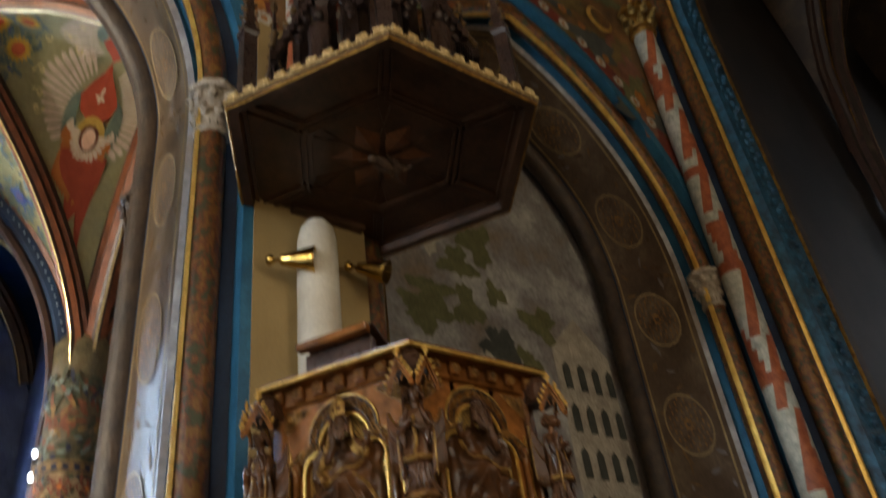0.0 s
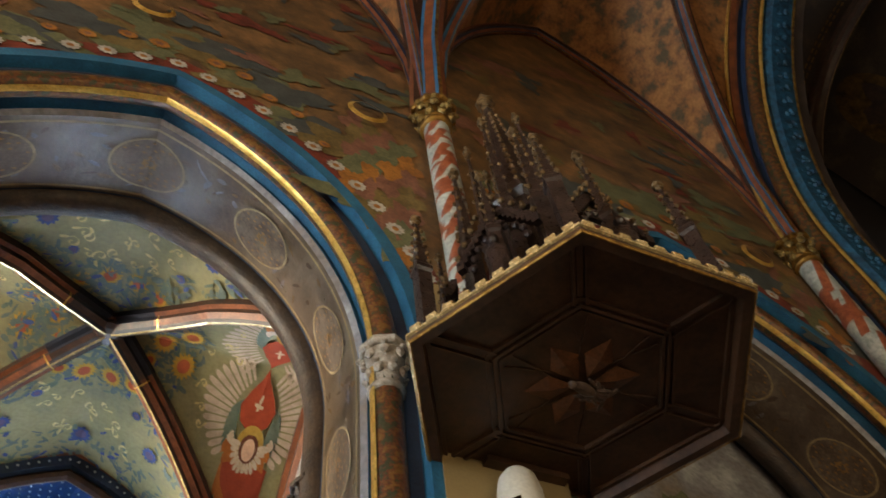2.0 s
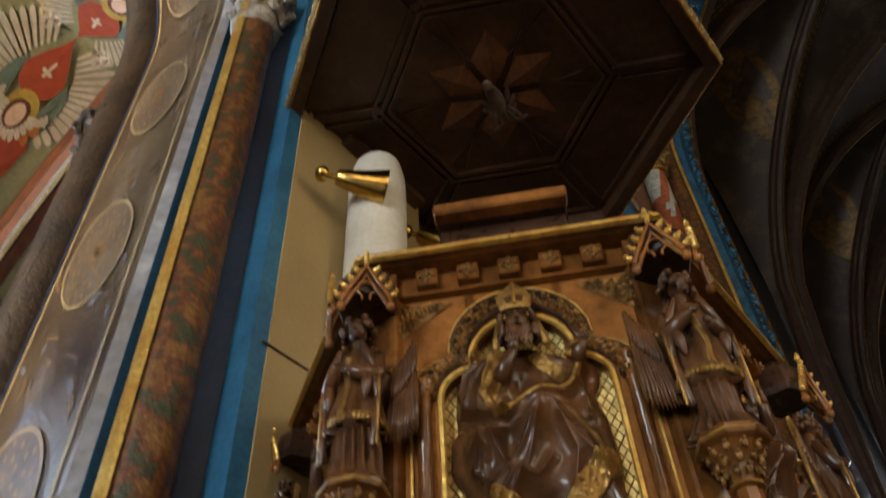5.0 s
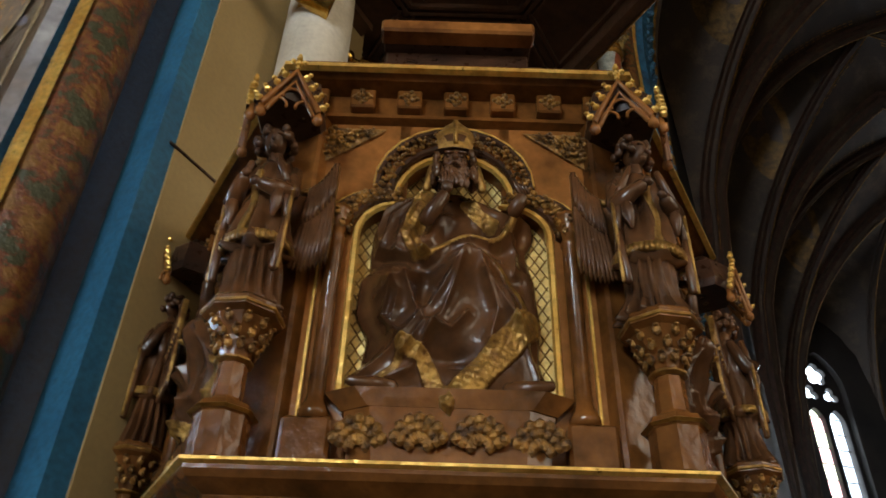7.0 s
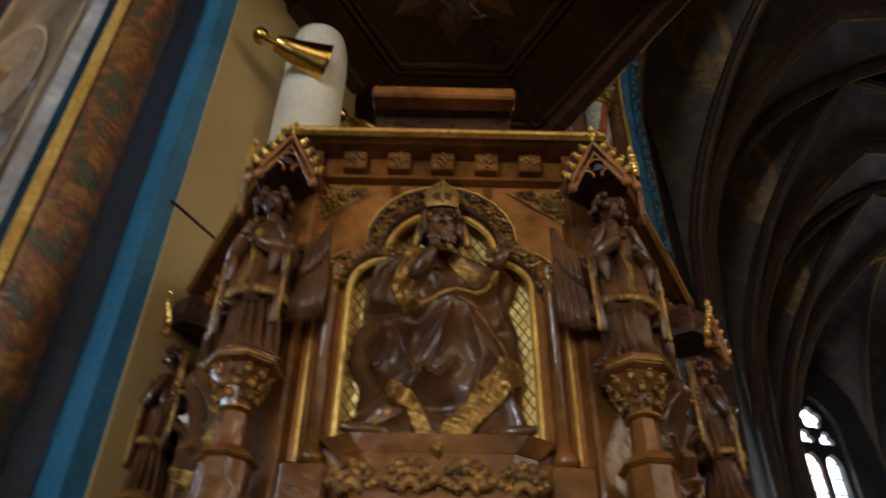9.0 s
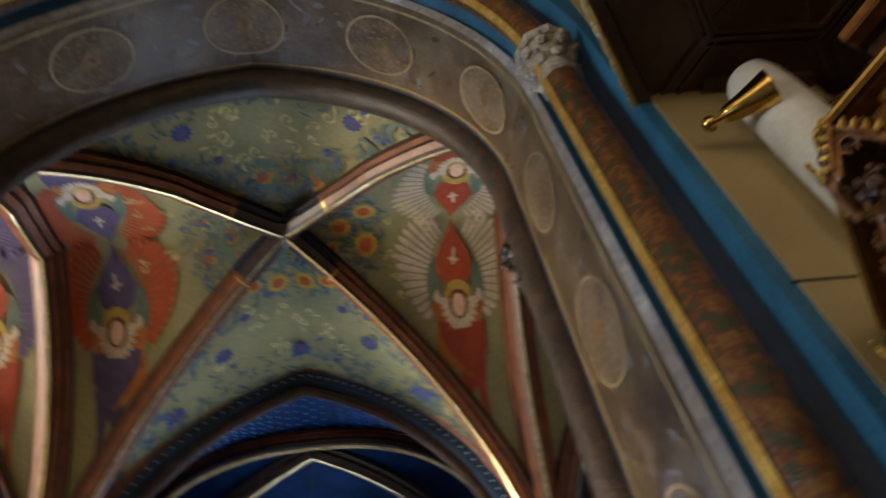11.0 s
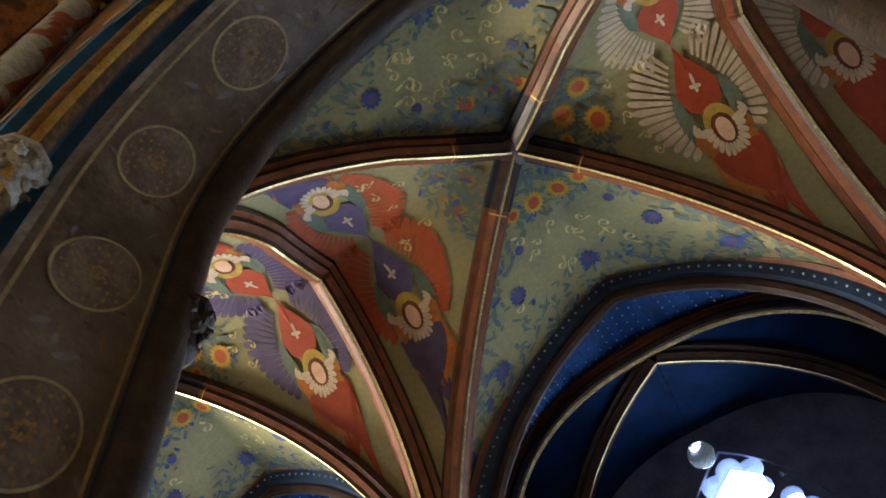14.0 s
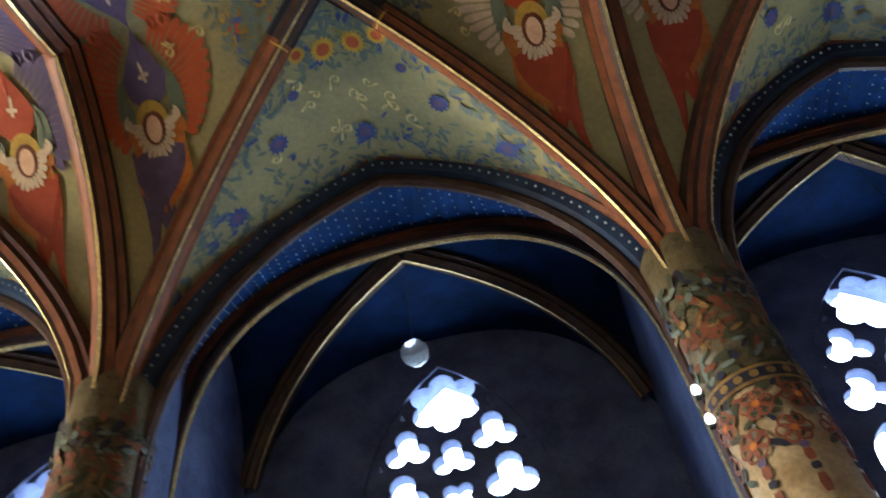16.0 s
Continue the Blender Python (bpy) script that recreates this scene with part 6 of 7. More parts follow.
crest_wood = material("crest_wood", srgb(58, 44, 38), srgb(34, 26, 24), 9, 0.3, 0, 0.2)
crest_gilt = material("crest_gilt", srgb(150, 124, 86), srgb(70, 54, 38), 22, 0.35, 0.5, 0.2)
for k in range(6):
    a = radians(60 * k)
    pinnacle(CC.x + 0.84 * math.cos(a), CC.y + 0.84 * math.sin(a), ZC + 0.11, 1.1, 0.055, 60 * k + 45)
    pinnacle(CC.x + 0.5 * math.cos(a), CC.y + 0.5 * math.sin(a), ZC + 0.15, 1.95, 0.06, 60 * k + 45)
    b = radians(60 * k + 30)
    pinnacle(CC.x + 0.62 * math.cos(b), CC.y + 0.62 * math.sin(b), ZC + 0.13, 1.3, 0.045, 60 * k + 15)
    pinnacle(CC.x + 0.27 * math.cos(b), CC.y + 0.27 * math.sin(b), ZC + 0.2, 2.75, 0.055, 60 * k + 15)
    # flying gable between the pinnacles
    F = face_frame(60 * k + 30, CC)
    bm = bmesh.new()
    for s in (-1, 1):
        for i in range(10):
            t = i / 9
            add_box(bm, s * 0.24 * (1 - t), 0.6 - 0.05 * t, ZC + 0.62 + 0.42 * t, 0.045, 0.04, 0.075, F)
            if i % 2:
                add_ball(bm, s * (0.24 * (1 - t) + 0.035), 0.61, ZC + 0.66 + 0.42 * t, 0.022, 0.022, 0.022, F, 1, 1)
    for i in range(9):
        a2 = radians(180 * i / 8)
        add_ball(bm, 0.17 * math.cos(a2), 0.6, ZC + 0.55 + 0.2 * math.sin(a2), 0.028, 0.02, 0.028, F, 0, 1)
    part("crest_gable", bm, [crest_wood, crest_gilt], canopy)
    bm = bmesh.new()
    add_box(bm, 0, 0.4, ZC + 1.15, 0.5, 0.03, 0.06, F)
    for i in range(6):
        add_ball(bm, -0.22 + 0.088 * i, 0.4, ZC + 1.2, 0.018, 0.018, 0.03, F, 1, 1)
    part("crest_rail", bm, [crest_wood, crest_gilt], canopy)
    M = Matrix.Translation(CC) @ pose(0, 0, 0, 0, 0, 60 * k + 30 - 90) @ pose(0, 0.66, ZC + 0.12)
    bm = bmesh.new()
    robe(bm, M, [(0.07, 0.06, 0, 0.0), (0.06, 0.05, 0, 0.2), (0.065, 0.05, 0, 0.34), (0.025, 0.025, 0, 0.4)], 7, 0.15, 50 + k, 0, 24)
    add_ball(bm, 0, 0.01, 0.45, 0.034, 0.036, 0.045, M, 0, 2)
    ob = part("statue", bm, crest_wood, smooth=True)
    tagged(ob, "small dark wooden robed figure on the sounding board", "statue", "figures on the sounding board")
bm = bmesh.new()
add_lathe(bm, [(0.2, ZC + 0.15), (0.2, ZC + 1.7), (0.25, ZC + 1.75), (0.16, ZC + 2.0), (0.05, ZC + 3.5), (0.03, ZC + 3.7)], Matrix.Translation(CC), 6)
for i in range(14):
    t = i / 14
    for q in range(6):
        a = radians(60 * q)
        rr = 0.16 * (1 - t) + 0.05 * t
        add_ball(bm, CC.x + rr * math.cos(a), CC.y + rr * math.sin(a), ZC + 2.0 + 1.5 * t, 0.025, 0.025, 0.03, None, 1, 1)
for z, r in ((3.62, 0.07), (3.75, 0.1), (3.88, 0.05), (3.98, 0.03)):
    add_ball(bm, CC.x, CC.y, ZC + z, r, r, r * 0.7, None, 1, 1)
part("spire", bm, [crest_wood, crest_gilt], canopy)
bm = bmesh.new()
add_box(bm, CC.x, 3.72, ZC + 0.1, 0.5, 0.3, 0.2)
part("wall_bracket", bm, canopy_wood, canopy)

# ---- flood lamps on the nave piers ----
lamp_glow = bpy.data.materials.new("lamp_glow")
lamp_glow.use_nodes = True
lb = lamp_glow.node_tree.nodes["Principled BSDF"]
lb.inputs["Emission Color"].default_value, lb.inputs["Emission Strength"].default_value = (0.9, 0.95, 1, 1), 40.0


def flood_lamp(x, y, z):
    base = tagged(new("flood_lamp"), "lit white round flood lamp on a nave pier", "lamp", "flood lamps on the piers")
    base.matrix_world = pose(x, y, z)
    bm = bmesh.new()
    add_lathe(bm, [(0.05, -0.13), (0.08, -0.1), (0.1, 0.0), (0.11, 0.02), (0.1, 0.02)], pose(0, 0, 0, -20, 0, 0), 16)
    part("housing", bm, lead, base)
    bm = bmesh.new()
    add_ball(bm, 0, -0.02, 0.03, 0.1, 0.1, 0.1, None, 0, 3)
    part("bulb", bm, lamp_glow, base, "glowing white lamp glass")
    bm = bmesh.new()
    add_box(bm, 0, 0.12, -0.1, 0.03, 0.26, 0.03)
    part("arm", bm, lead, base)


flood_lamp(-2.72, 3.42, 5.25)

# ---- painted decoration of the aisle vault ----
paints = {n: material("paint_" + n, c, c2, 8, 0.6, 0, 0.03, 50, grain=0.2) for n, c, c2 in (
    ("cream", srgb(226, 206, 176), srgb(204, 180, 150)), ("red", srgb(184, 78, 44), srgb(166, 66, 36)), ("orange", srgb(206, 126, 52), srgb(180, 100, 40)),
    ("violet", srgb(104, 88, 122), srgb(86, 72, 104)), ("teal", srgb(122, 134, 112), srgb(102, 116, 98)), ("gold", srgb(206, 170, 76), srgb(180, 142, 56)),
    ("hair", srgb(128, 72, 46), srgb(100, 56, 36)), ("skin", srgb(242, 202, 168), srgb(228, 180, 146)), ("flame", srgb(194, 92, 44), srgb(176, 78, 36)), ("blue", srgb(70, 88, 146), srgb(56, 72, 124)),
    ("leaf", srgb(114, 124, 112), srgb(94, 110, 106)), ("yellow", srgb(216, 172, 62), srgb(196, 150, 48)), ("scroll", srgb(232, 214, 150), srgb(208, 186, 116)), ("rust", srgb(142, 78, 54), srgb(116, 62, 44)), ("dim_gold", srgb(150, 118, 66), srgb(110, 84, 48)), ("moss", srgb(70, 74, 50), srgb(52, 54, 38)), ("ink", srgb(40, 42, 62), srgb(30, 32, 46)))}
PN = list(paints)
PM = [paints[n] for n in PN]


class Decor:
    """Flat painted shapes laid on the vault's surface; (p, q) in metres across and along a web."""

    def __init__(self, cx, side, way):
        self.cx, self.side, self.way = cx, side, way
        self.v, self.f, self.i, self.k = [], [], [], 0

    def place(self, p, q, lift):
        v = self.way * q * 1.18 / HY
        u = self.side * (0.735 + p / HX)
        return aisle_point(self.cx, u, v, lift)

    def poly(self, pts, color, lift=0.012):
        o = len(self.v)
        self.k += 1
        lift += 0.00004 * min(self.k, 300)
        c = (sum(p for p, _ in pts) / len(pts), sum(q for _, q in pts) / len(pts))
        self.v += [self.place(p, q, lift) for p, q in pts] + [self.place(*c, lift)]
        n = len(pts)
        for k in range(n):
            self.f.append((o + k, o + (k + 1) % n, o + n))
            self.i.append(PN.index(color))

    def disc(self, p, q, r, color, lift=0.014, n=18, sq=1.0):
        self.poly([(p + r * math.cos(2 * math.pi * k / n), q + r * sq * math.sin(2 * math.pi * k / n)) for k in range(n)], color, lift)

    def leaf(self, p, q, ang, length, width, color, lift=0.013):
        a = radians(ang)
        t, s = (math.cos(a), math.sin(a)), (-math.sin(a), math.cos(a))
        pts = [(0, -0.25), (0.35, -0.5), (0.8, -0.45), (1.0, 0.0), (0.8, 0.45), (0.35, 0.5), (0, 0.25)]
        self.poly([(p + t[0] * x * length + s[0] * y * width, q + t[1] * x * length + s[1] * y * width) for x, y in pts], color, lift)

    def feather(self, p, q, ang, length, width, color, lift=0.013):
        a = radians(ang)
        t, s = (math.cos(a), math.sin(a)), (-math.sin(a), math.cos(a))
        pts = [(0, -0.2), (0.4, -0.36), (0.8, -0.5), (0.95, -0.3), (1.0, 0.1), (0.93, 0.42), (0.75, 0.5), (0.4, 0.36), (0, 0.2)]
        self.poly([(p + t[0] * x * length + s[0] * y * width, q + t[1] * x * length + s[1] * y * width) for x, y in pts], color, lift)

    def flower(self, p, q, r, petal, heart, n=16, lift=0.016):
        pts = []
        for k in range(2 * n):
            a = math.pi * k / n
            rr = r * (1.0 if k % 2 else 0.72)
            pts.append((p + rr * math.cos(a), q + rr * math.sin(a)))
        self.poly(pts, petal, lift)
        self.disc(p, q, r * 0.5, heart, lift + 0.003, 14)

    def curl(self, p, q, r, turn, color, w=0.016, lift=0.014):
        pts = []
        for k in range(15):
            t = k / 14
            a = radians(turn + 400 * t)
            rr = r * (1 - 0.8 * t)
            pts.append((p + rr * math.cos(a), q + rr * math.sin(a), w * (0.4 + math.sin(math.pi * t))))
        for a, b in zip(pts, pts[1:]):
            self.poly([(a[0] - a[2] / 2, a[1] - a[2] / 2), (a[0] + a[2] / 2, a[1] + a[2] / 2), (b[0] + b[2] / 2, b[1] + b[2] / 2), (b[0] - b[2] / 2, b[1] - b[2] / 2)], color, lift)
        self.leaf(p + r * math.cos(radians(turn)), q + r * math.sin(radians(turn)), turn - 60, r * 1.3, r * 0.5, color, lift)

    def done(self, name, parent, label):
        return mesh_object(name, self.v, self.f, PM, parent, label, idx=self.i)


def winged_figure(cx, side, way, body, wing):
    d = Decor(cx, side, way)
    # tail from the shoulders to the springing
    d.poly([(-0.24, 0.74), (0.05, 0.72), (0.28, 0.76), (0.27, 0.95), (0.24, 1.05), (0.22, 1.2), (0.24, 1.34), (0.25, 1.5), (0.21, 1.54), (0.1, 1.4), (0.02, 1.22), (-0.05, 1.04), (-0.16, 0.95)], body, 0.014)
    for k in range(7):
        t = k / 6
        d.leaf(-0.2 + 0.14 * t, 0.72 + 0.02 * k, 95 - 20 * t, 0.27, 0.06, "orange", 0.018)
        d.leaf(0.22 - 0.1 * t, 0.74 + 0.02 * k, 85 + 20 * t, 0.26, 0.06, "orange", 0.018)
    # upper wings
    for s in (-1, 1):
        for k in range(15):
            t = k / 14
            root = (s * (0.06 + 0.2 * math.sin(math.pi * (0.1 + 0.75 * t))), 0.13 + 0.5 * t)
            d.feather(root[0], root[1], (90 - s * 90) + s * (-58 + 84 * t), 0.4 - 0.3 * abs(t - 0.45), 0.052 if wing == "cream" else 0.066, wing, 0.013)
        for k in range(9):
            t = k / 8
            d.leaf(s * (0.1 + 0.1 * math.sin(math.pi * (0.2 + 0.7 * t))), 0.3 + 0.36 * t, (90 - s * 90) + s * (40 + 25 * t), 0.17, 0.045, "teal" if k < 6 else "orange", 0.016)
        for k in range(6):
            d.leaf(s * (0.2 - 0.02 * k), 0.58 + 0.03 * k, (90 - s * 90) + s * (60 + 10 * k), 0.13, 0.05, "orange", 0.017)
    # body and the pale star on it
    d.poly([(0.0, -0.0), (0.04, 0.1), (0.13, 0.22), (0.2, 0.34), (0.16, 0.46), (0.06, 0.52), (-0.06, 0.52), (-0.16, 0.46), (-0.2, 0.34), (-0.13, 0.22), (-0.04, 0.1)], body, 0.019)
    for s in (-1, 1):
        for k in range(6):
            d.leaf(s * 0.2, 0.36 + 0.03 * k, (90 - s * 90) + s * (80 + 6 * k), 0.17, 0.04, "teal", 0.021)
    for a in (0, 90, 180, 270):
        d.leaf(0.0, 0.32, a + 10, 0.055 if a != 270 else 0.1, 0.03, "cream", 0.022)
    # head as a plain oval in a halo, with a collar of small feathers
    d.disc(0.02, 0.62, 0.15, "gold", 0.022, 24)
    d.disc(0.02, 0.645, 0.108, "hair", 0.024, 22)
    for k in range(13):
        a = radians(-10 + 200 * k / 12)
        d.leaf(0.02 + 0.1 * math.cos(a), 0.64 + 0.1 * math.sin(a), math.degrees(a), 0.095, 0.04, "cream", 0.025)
    for s in (-1, 1):
        for k in range(5):
            d.leaf(0.02 + s * (0.13 + 0.02 * k), 0.6 - 0.03 * k + 0.06, (90 - s * 90) + s * (-30 + 20 * k), 0.08, 0.035, "cream", 0.025)
    d.disc(0.02, 0.645, 0.07, "skin", 0.03, 18, 1.15)
    return d.done("painted_figure", bays[cx], "painted winged ornament with a gold halo")


for cx, side, body, wing in ((AX0, 1, "red", "cream"), (AX0, -1, "violet", "flame"), (AX0 - PITCH, 1, "red", "violet"), (AX0 + PITCH, -1, "red", "cream"), (AX0 - PITCH, -1, "violet", "flame"), (AX0 + PITCH, 1, "violet", "cream")):
    for way in (1, -1):
        winged_figure(cx, side, way, body, wing)


class Flat(Decor):
    """Shapes placed directly by (u, v) of a bay, in half spans."""

    def place(self, p, q, lift):
        return aisle_point(self.cx, p / HX, q / HY, lift)


for cx in bays:
    d = Flat(cx, 1, 1)
    rnd = random.Random(int(cx * 100) + 7)
    # blue-green leaf borders along the ribs, and round the flowers
    for k in range(7000):
        u, v = rnd.uniform(-0.97, 0.97), rnd.uniform(-0.97, 0.97)
        e = abs(abs(u) - abs(v))
        keyd = math.hypot(u, v)
        end = abs(v) > abs(u)
        w = math.exp(-((e - 0.13) / 0.07) ** 2) * (1.0 if end else 0.0)
        if keyd < 0.5 and abs(keyd - 0.3) < 0.13:
            w = max(w, 0.9)
        if v > 0.6 and end and abs(section(u) - section(v)) < 9:
            w = max(w, 0.6 * math.exp(-((v - 0.9) / 0.12) ** 2))
        if v < -0.55 and end:
            w = max(w, 0.5 * math.exp(-((v + 0.85) / 0.12) ** 2))
        if e < 0.05 or rnd.random() > w:
            continue
        d.leaf(u * HX, v * HY, rnd.uniform(0, 360), rnd.uniform(0.05, 0.13), rnd.uniform(0.02, 0.05), rnd.choice(["leaf", "leaf", "teal"]) if rnd.random() < 0.9 else "blue", 0.011)
    part_leaves = d.done("leaf_border", bays[cx], "painted blue-green leaf border")
    tagged(part_leaves, kind="stuff")
    d = Flat(cx, 1, 1)
    for s in (-1, 1):
        for u, v, r in ((0.24, 0.0, 0.11), (0.35, 0.1, 0.11), (0.2, 0.11, 0.06), (0.35, -0.1, 0.11)):
            d.flower(s * u * HX, v * HY, r * 1.25, "yellow", "flame")
        for u, r in ((-0.16, 0.07), (-0.06, 0.1), (0.06, 0.1), (0.16, 0.08)):
            d.flower(u * HX, s * (0.34 - abs(u) * 0.3) * HY, r * 1.25, "yellow", "flame")
        for u, v, r in ((0.0, 0.8, 0.12), (0.33, 0.64, 0.1), (-0.33, 0.64, 0.1), (0.55, 0.84, 0.1), (-0.55, 0.84, 0.1), (0.22, 0.46, 0.06), (-0.22, 0.46, 0.06)):
            d.flower(u * HX, s * v * HY, r, "blue", "violet", 11)
        for k in range(26 if s < 0 else 14):
            u = rnd.uniform(-0.42, 0.42)
            v = rnd.uniform(0.42, 0.78)
            if abs(u) > v - 0.22:
                continue
            d.curl(u * HX, s * v * HY, rnd.uniform(0.04, 0.075), rnd.uniform(0, 360), "scroll")
        for k in range(8):
            u, v = rnd.uniform(0.42, 0.62), rnd.uniform(-0.35, 0.35)
            d.curl(s * u * HX, v * HY, rnd.uniform(0.03, 0.05), rnd.uniform(0, 360), "scroll")
    d.done("painted_flowers", bays[cx], "painted orange and blue flowers with gold scrolls")

# ---- globe lamps under the chapel vaults ----
globe_glass = glass.copy()
globe_glass.name = "globe_glass"
gg = globe_glass.node_tree.nodes["Principled BSDF"]
gg.inputs["Base Color"].default_value = (0.75, 0.85, 0.92, 1)
gg.inputs["Roughness"].default_value, gg.inputs["Transmission Weight"].default_value, gg.inputs["IOR"].default_value = 0.25, 0.75, 1.3
for cx in (AX0, AX0 - PITCH, AX0 + PITCH):
    g = tagged(new("globe_lamp"), "unlit pale glass globe lamp hanging on a thin rod", "lamp", "globe lamps of the chapels")
    g.matrix_world = pose(cx, CH2 - 0.02, 7.05)
    bm = bmesh.new()
    add_ball(bm, 0, 0, 0, 0.135, 0.135, 0.135, None, 0, 3)
    part("globe", bm, globe_glass, g, smooth=True)
    bm = bmesh.new()
    add_lathe(bm, [(0.004, 0.13), (0.004, 1.5)], None, 6)
    part("rod", bm, lead, g)
    bm = bmesh.new()
    add_lathe(bm, [(0.03, 0.12), (0.04, 0.13), (0.03, 0.16)], None, 10)
    part("cap", bm, lead, g)

# ---- halos and flower border on the nave wall ----
for x, z in ((1.22, 8.95), (-0.9, 9.6), (5.75, 8.9)):
    bm = bmesh.new()
    for i in range(28):
        ring = []
        for j, rr in ((i, 0.2), (i, 0.155), (i + 1, 0.155), (i + 1, 0.2)):
            a = 2 * math.pi * j / 28
            ring.append(bm.verts.new((x + rr * math.cos(a), WALL - 0.07 - (0.02 if rr < 0.18 else 0), z + rr * math.sin(a))))
        bm.faces.new(ring)
    structure(part("wall_halo", bm, gilding), "raised gilded halo on the painted nave wall", "wall ornament")

# ---- mural ornament of the nave wall ----
wall_paints = {n: material("mural_" + n, c, c2, 5, 0.6, 0, 0.1, 40) for n, c, c2 in (
    ("red", srgb(128, 58, 42), srgb(92, 44, 34)), ("white", srgb(196, 190, 176), srgb(160, 152, 140)), ("sage", srgb(112, 112, 78), srgb(88, 90, 62)),
    ("slate", srgb(80, 84, 80), srgb(62, 66, 64)), ("ochre", srgb(176, 118, 52), srgb(138, 88, 38)), ("rose", srgb(138, 94, 74), srgb(110, 72, 56)), ("olive", srgb(124, 104, 60), srgb(96, 80, 46)))}
WN = list(wall_paints)


class WallArt:
    def __init__(self):
        self.v, self.f, self.i, self.k = [], [], [], 0

    def poly(self, pts, color, lift):
        o, n = len(self.v), len(pts)
        self.k += 1
        lift = (0.003 if lift < 0.01 else 0.014) + 0.00006 * self.k
        cx, cz = sum(p[0] for p in pts) / n, sum(p[1] for p in pts) / n
        self.v += [(x, WALL - lift, z) for x, z in pts] + [(cx, WALL - lift, cz)]
        for k in range(n):
            self.f.append((o + k, o + (k + 1) % n, o + n))
            self.i.append(WN.index(color))

    def flower(self, x, z, r, petal, heart, n=10):
        self.poly([(x + r * (1 if k % 2 else 0.75) * math.cos(math.pi * k / n), z + r * (1 if k % 2 else 0.75) * math.sin(math.pi * k / n)) for k in range(2 * n)], petal, 0.012)
        self.poly([(x + r * 0.35 * math.cos(2 * math.pi * k / 10), z + r * 0.35 * math.sin(2 * math.pi * k / 10)) for k in range(10)], heart, 0.014)

    def blob(self, x, z, rx, rz, color, seed, lift, n=40, rough=0.25):
        rnd = random.Random(seed)
        ph = [rnd.uniform(0, 6.28) for _ in range(4)]
        pts = []
        for k in range(n):
            a = 2 * math.pi * k / n
            w = 1 + rough * (math.sin(3 * a + ph[0]) * 0.5 + math.sin(5 * a + ph[1]) * 0.3 + math.sin(11 * a + ph[2]) * 0.2)
            pts.append((x + rx * w * math.cos(a), z + rz * w * math.sin(a)))
        self.poly(pts, color, lift)


def mural(arch, seed, x0, x1, number):
    art = WallArt()
    rnd = random.Random(seed)
    inner, outer = arch.path(0.295), arch.path(0.52)
    for k in range(len(inner) - 1):
        if min(inner[k][1], inner[k + 1][1]) < 5.9:
            continue
        o = len(art.v)
        art.v += [(x, WALL - 0.002, z) for x, z in (inner[k], inner[k + 1], outer[k + 1], outer[k]) for _ in (0,)]
        art.f.append((o, o + 1, o + 2, o + 3))
        art.i.append(WN.index("red"))
    mid = arch.path(0.41)
    acc = 0.1
    for a, b in zip(mid, mid[1:]):
        ln = math.hypot(b[0] - a[0], b[1] - a[1])
        while acc < ln:
            x, z = a[0] + (b[0] - a[0]) * acc / ln, a[1] + (b[1] - a[1]) * acc / ln
            if z > 6.2 and x0 + 0.1 < x < x1 - 0.1:
                art.flower(x, z, 0.085, "white", "ochre")
            acc += 0.29
        acc -= ln
    # fields of leaf green and slate, sun-like flowers, draped shapes
    for s in (-1, 1):
        for k in range(9):
            t = k / 8
            x = arch.cx + s * (0.15 + 1.5 * t)
            z = arch.height(min(1.78, abs(x - arch.cx))) + 1.0 + 0.25 * math.sin(k * 2.1)
            if x0 + 0.3 < x < x1 - 0.3:
                art.blob(x, z, 0.42, 0.22, rnd.choice(["sage", "slate", "sage", "olive"]), seed * 31 + k + 100 * s, 0.004 + 0.0004 * k, 40, 0.5)
        for k in range(5):
            x = arch.cx + s * (0.25 + 0.26 * k)
            z = arch.height(min(1.78, abs(x - arch.cx))) + 0.82 + 0.1 * (k % 2)
            art.flower(x, z, 0.1 - 0.01 * k, "ochre", "rose", 14)
        # robe-like draped shapes beside the colonettes
        for k in range(4):
            x = arch.cx + s * (1.55 + 0.16 * k)
            for q in range(7):
                z = 8.75 - 0.3 * q - 0.1 * k
                if z < arch.height(min(1.78, abs(x - arch.cx))) + 0.6 or not x0 + 0.25 < x < x1 - 0.25:
                    continue
                art.blob(x + 0.03 * math.sin(q), z, 0.12, 0.2, ["rose", "olive", "rose", "sage", "ochre"][(k + q) % 5], seed * 7 + k * 9 + q, 0.005 + 0.0004 * (k + q), 30, 0.5)
    for k in range(60):
        x, z = rnd.uniform(x0 + 0.2, x1 - 0.2), rnd.uniform(9.2, 13.5)
        if z < arch.height(min(1.78, abs(x - arch.cx))) + 1.2:
            continue
        art.blob(x, z, rnd.uniform(0.08, 0.35), rnd.uniform(0.06, 0.2), rnd.choice(["rose", "olive", "slate", "red", "sage"]), seed * 77 + k, 0.004 + 0.0001 * k, 30, 0.7)
    ob = mesh_object("mural_%d" % number, art.v, art.f, [wall_paints[n] for n in WN], idx=art.i)
    structure(ob, "faded painted mural with flowers along the arch", "mural")


mural(arch_west, 5, -2.85, 1.9, 1)
mural(arch_east, 9, 1.9, 6.4, 2)

# seam in the plaster of the pier face
bm = bmesh.new()
add_box(bm, 1.76, WALL - 0.021, 3.43, 0.36, 0.006, 0.008)
structure(part("plaster_seam", bm, oak_dark), "thin dark seam in the beige plaster", "seam")

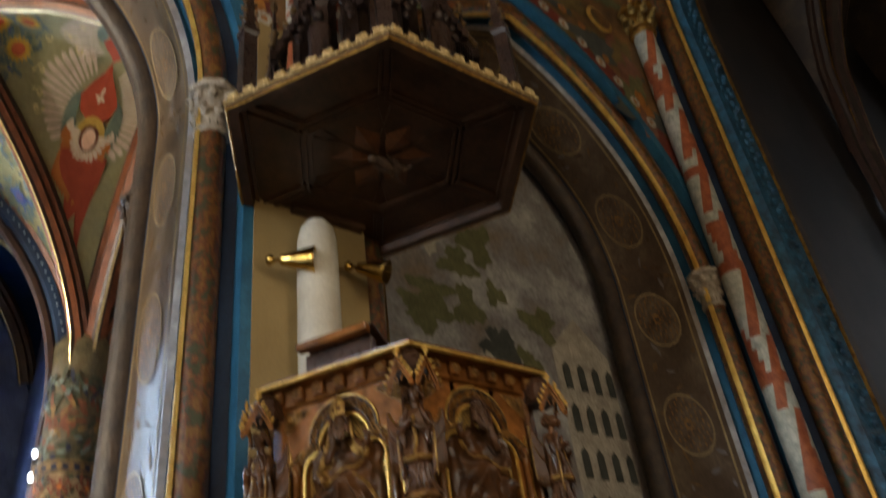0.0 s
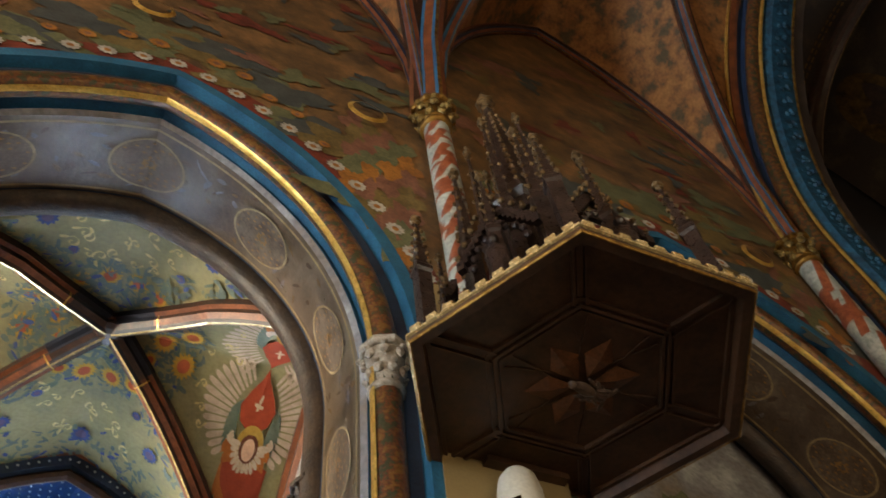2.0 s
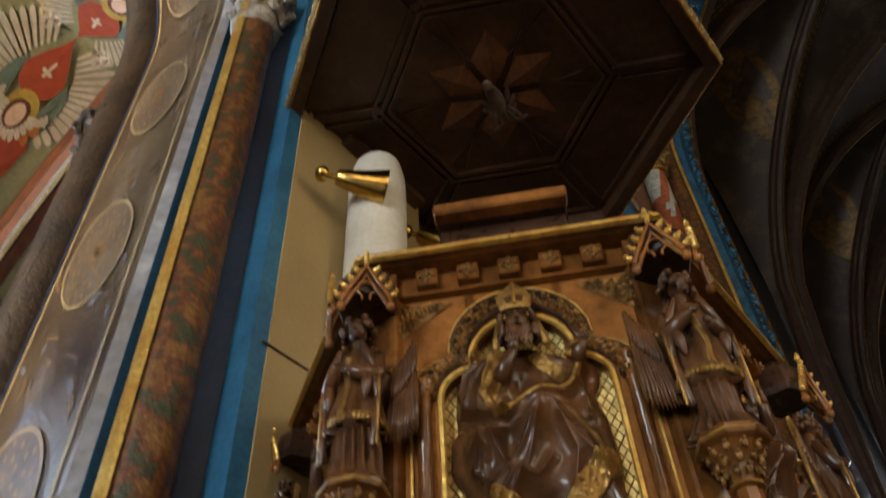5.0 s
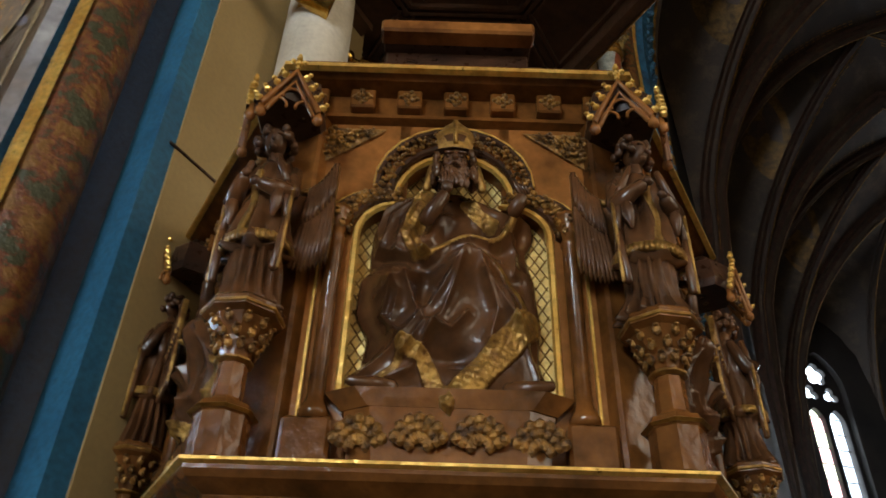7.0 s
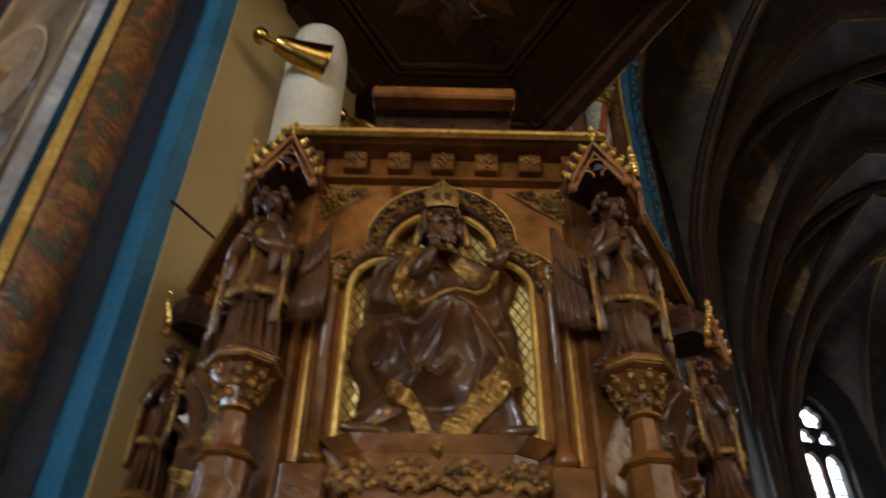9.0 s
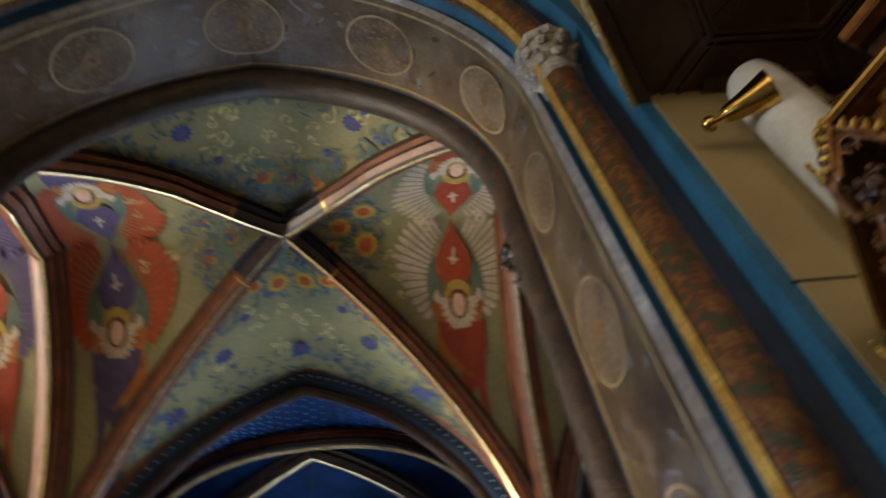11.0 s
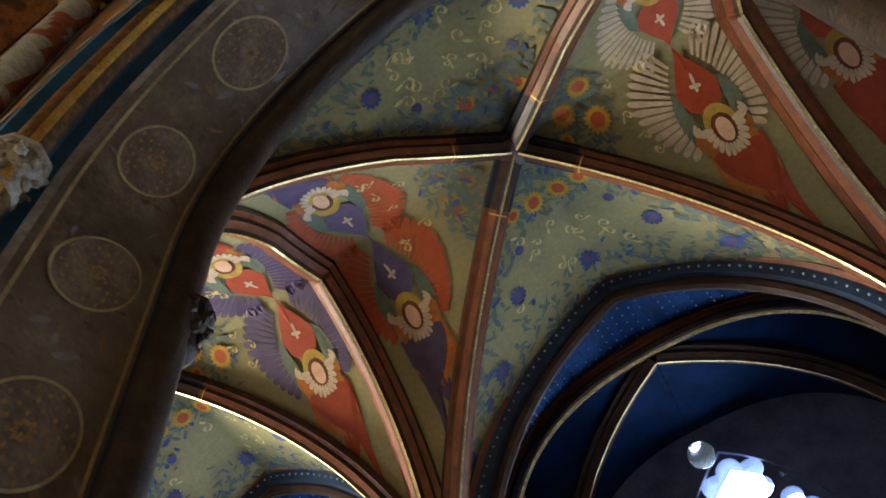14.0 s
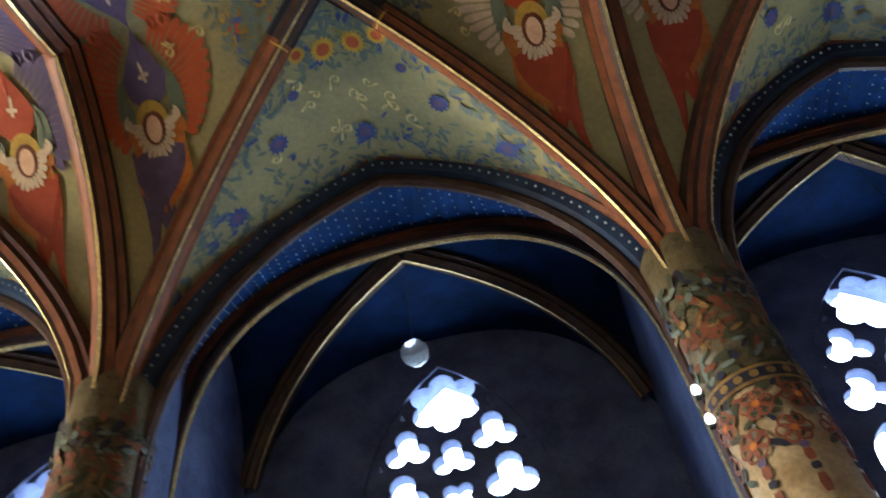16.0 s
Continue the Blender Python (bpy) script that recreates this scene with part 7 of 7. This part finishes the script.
# ornament painted round the chapel columns
class Round(Decor):
    """Shapes laid round a column; p along the girth, q the height."""

    def place(self, p, q, lift):
        a = p / 0.33
        rr = 0.325 + lift + max(0.0, q - 5.5) * 0.06
        return (self.cx + rr * math.cos(a), AY1 + 0.08 + rr * math.sin(a), q)


GIRTH = 2 * math.pi * 0.33
for x in (AX0 - HX - PITCH, AX0 - HX, AX0 + HX, AX0 + HX + PITCH):
    d = Round(x, 1, 1)
    rnd = random.Random(41)
    for k in range(420):
        p, q = rnd.uniform(0, GIRTH), rnd.uniform(4.98, 6.0)
        d.leaf(p, q, rnd.uniform(0, 360), rnd.uniform(0.06, 0.17), rnd.uniform(0.03, 0.06), rnd.choice(["moss", "moss", "hair", "ink", "leaf", "moss"] if q < 5.35 or q > 5.65 else ["hair", "hair", "moss", "dim_gold"]), 0.007)
    for k in range(150):
        p, q = rnd.uniform(0, GIRTH), 4.9 - abs(rnd.gauss(0, 0.22))
        d.leaf(p, q, rnd.uniform(0, 360), rnd.uniform(0.05, 0.15), rnd.uniform(0.025, 0.05), rnd.choice(["moss", "moss", "ink", "leaf", "rust"]), 0.007)
    for k in range(40):
        p = GIRTH * k / 40
        w = GIRTH / 80
        d.poly([(p - w, 4.9), (p + w, 4.9), (p + w, 5.0), (p - w, 5.0)], "ink", 0.012)
        for q in (4.895, 5.0):
            d.poly([(p - w, q - 0.012), (p + w, q - 0.012), (p + w, q + 0.012), (p - w, q + 0.012)], "dim_gold", 0.014)
        if k % 2:
            d.disc(p, 4.95, 0.03, "dim_gold", 0.014, 10)
    for k in range(8):
        p0 = GIRTH * k / 8
        for q0 in (4.74, 4.5):
            p = p0 + (GIRTH / 16 if q0 > 4.6 else 0)
            for ang in range(0, 360, 60):
                cp, cq = p + 0.062 * math.cos(radians(ang)), q0 + 0.062 * math.sin(radians(ang))
                for i in range(10):
                    a, b = 2 * math.pi * i / 10, 2 * math.pi * (i + 1) / 10
                    d.poly([(cp + r * math.cos(e), cq + r * math.sin(e)) for r, e in ((0.034, a), (0.05, a), (0.05, b), (0.034, b))], "rust", 0.012)
            d.disc(p, q0, 0.025, "orange", 0.013, 8)
        for q, h, col in ((4.38, 0.05, "violet"), (4.31, 0.08, "rust"), (4.23, 0.05, "ink"), (4.12, 0.12, "rust"), (3.96, 0.1, "orange")):
            d.poly([(p0 - 0.02, q - h / 2), (p0 + 0.02, q - h / 2), (p0 + 0.03, q), (p0 + 0.02, q + h / 2), (p0 - 0.02, q + h / 2), (p0 - 0.03, q)], col, 0.012)
    structure(d.done("column_ornament", None, ""), "faded red knots and dark foliage painted round a column", "column ornament")

# small bulbs beside a chapel column
bulb_glow = lamp_glow.copy()
bulb_glow.name = "bulb_glow"
bulb_glow.node_tree.nodes["Principled BSDF"].inputs["Emission Strength"].default_value = 2.5
for z in (5.15, 4.9):
    b = tagged(new("wall_bulb"), "small lit white bulb on a short holder beside a column", "lamp", "bulbs beside the column")
    b.matrix_world = pose(AX0 + HX - 0.36, AY1 + 0.06, z)
    bm = bmesh.new()
    add_ball(bm, 0, -0.03, 0, 0.032, 0.032, 0.045, None, 0, 2)
    part("bulb", bm, bulb_glow, b, smooth=True)
    bm = bmesh.new()
    add_box(bm, 0.03, -0.02, -0.05, 0.1, 0.03, 0.03)
    part("holder", bm, lead, b)

# stars of the chapel soffits
bm = bmesh.new()
for cx in (AX0, AX0 - PITCH, AX0 + PITCH):
    front, inner = chapel_arches(cx)
    line = la = front.path(-0.02)
    lb = inner.path(0.0)
    acc, row = 0.0, 0
    for a, b in zip(line, line[1:]):
        ln = math.hypot(b[0] - a[0], b[1] - a[1])
        while acc < ln:
            t = acc / ln
            x, z = a[0] + (b[0] - a[0]) * t, a[1] + (b[1] - a[1]) * t
            row += 1
            if z > 6.6:
                for j in range(6):
                    y = AY1 + 0.2 + 0.13 * j + 0.065 * (row % 2)
                    if y < CH2 - 0.15:
                        f = (y - AY1 - 0.1) / (CH2 - AY1 - 0.2)
                        i2 = min(range(len(la)), key=lambda q: (la[q][0] - x) ** 2 + (la[q][1] - z) ** 2)
                        add_ball(bm, x + (lb[i2][0] - la[i2][0]) * f, y, z + (lb[i2][1] - la[i2][1]) * f - 0.01, 0.012, 0.012, 0.012, None, 0, 1)
            acc += 0.11
        acc -= ln
tagged(part("star_relief", bm, bead_white), "small pale stars on the blue chapel soffits", "ornament", kind="stuff")

# painted tower and pale clouds of the mural inside the east arch
art = WallArt()
tower = [(5.45, 3.0), (6.25, 3.0), (6.25, 5.35), (5.85, 5.75), (5.45, 5.35)]
art.poly(tower, "white", 0.004)
for i in range(4):
    for j in range(4):
        x, z = 5.53 + 0.2 * i, 3.55 + 0.45 * j
        art.poly([(x, z), (x + 0.1, z), (x + 0.1, z + 0.24), (x + 0.05, z + 0.3), (x, z + 0.24)], "slate", 0.02)
for k in range(14):
    rr = random.Random(300 + k)
    art.blob(rr.uniform(3.7, 5.4), rr.uniform(4.6, 6.4), rr.uniform(0.12, 0.3), rr.uniform(0.1, 0.26), rr.choice(["white", "sage", "white", "slate"]), 400 + k, 0.004, 30, 0.6)
off = BACK + 0.1 - WALL
structure(mesh_object("mural_3", [(x, y + off, z) for x, y, z in art.v], art.f, [wall_paints[n] for n in WN], idx=art.i), "faded mural with a pale tower and clouds", "mural")
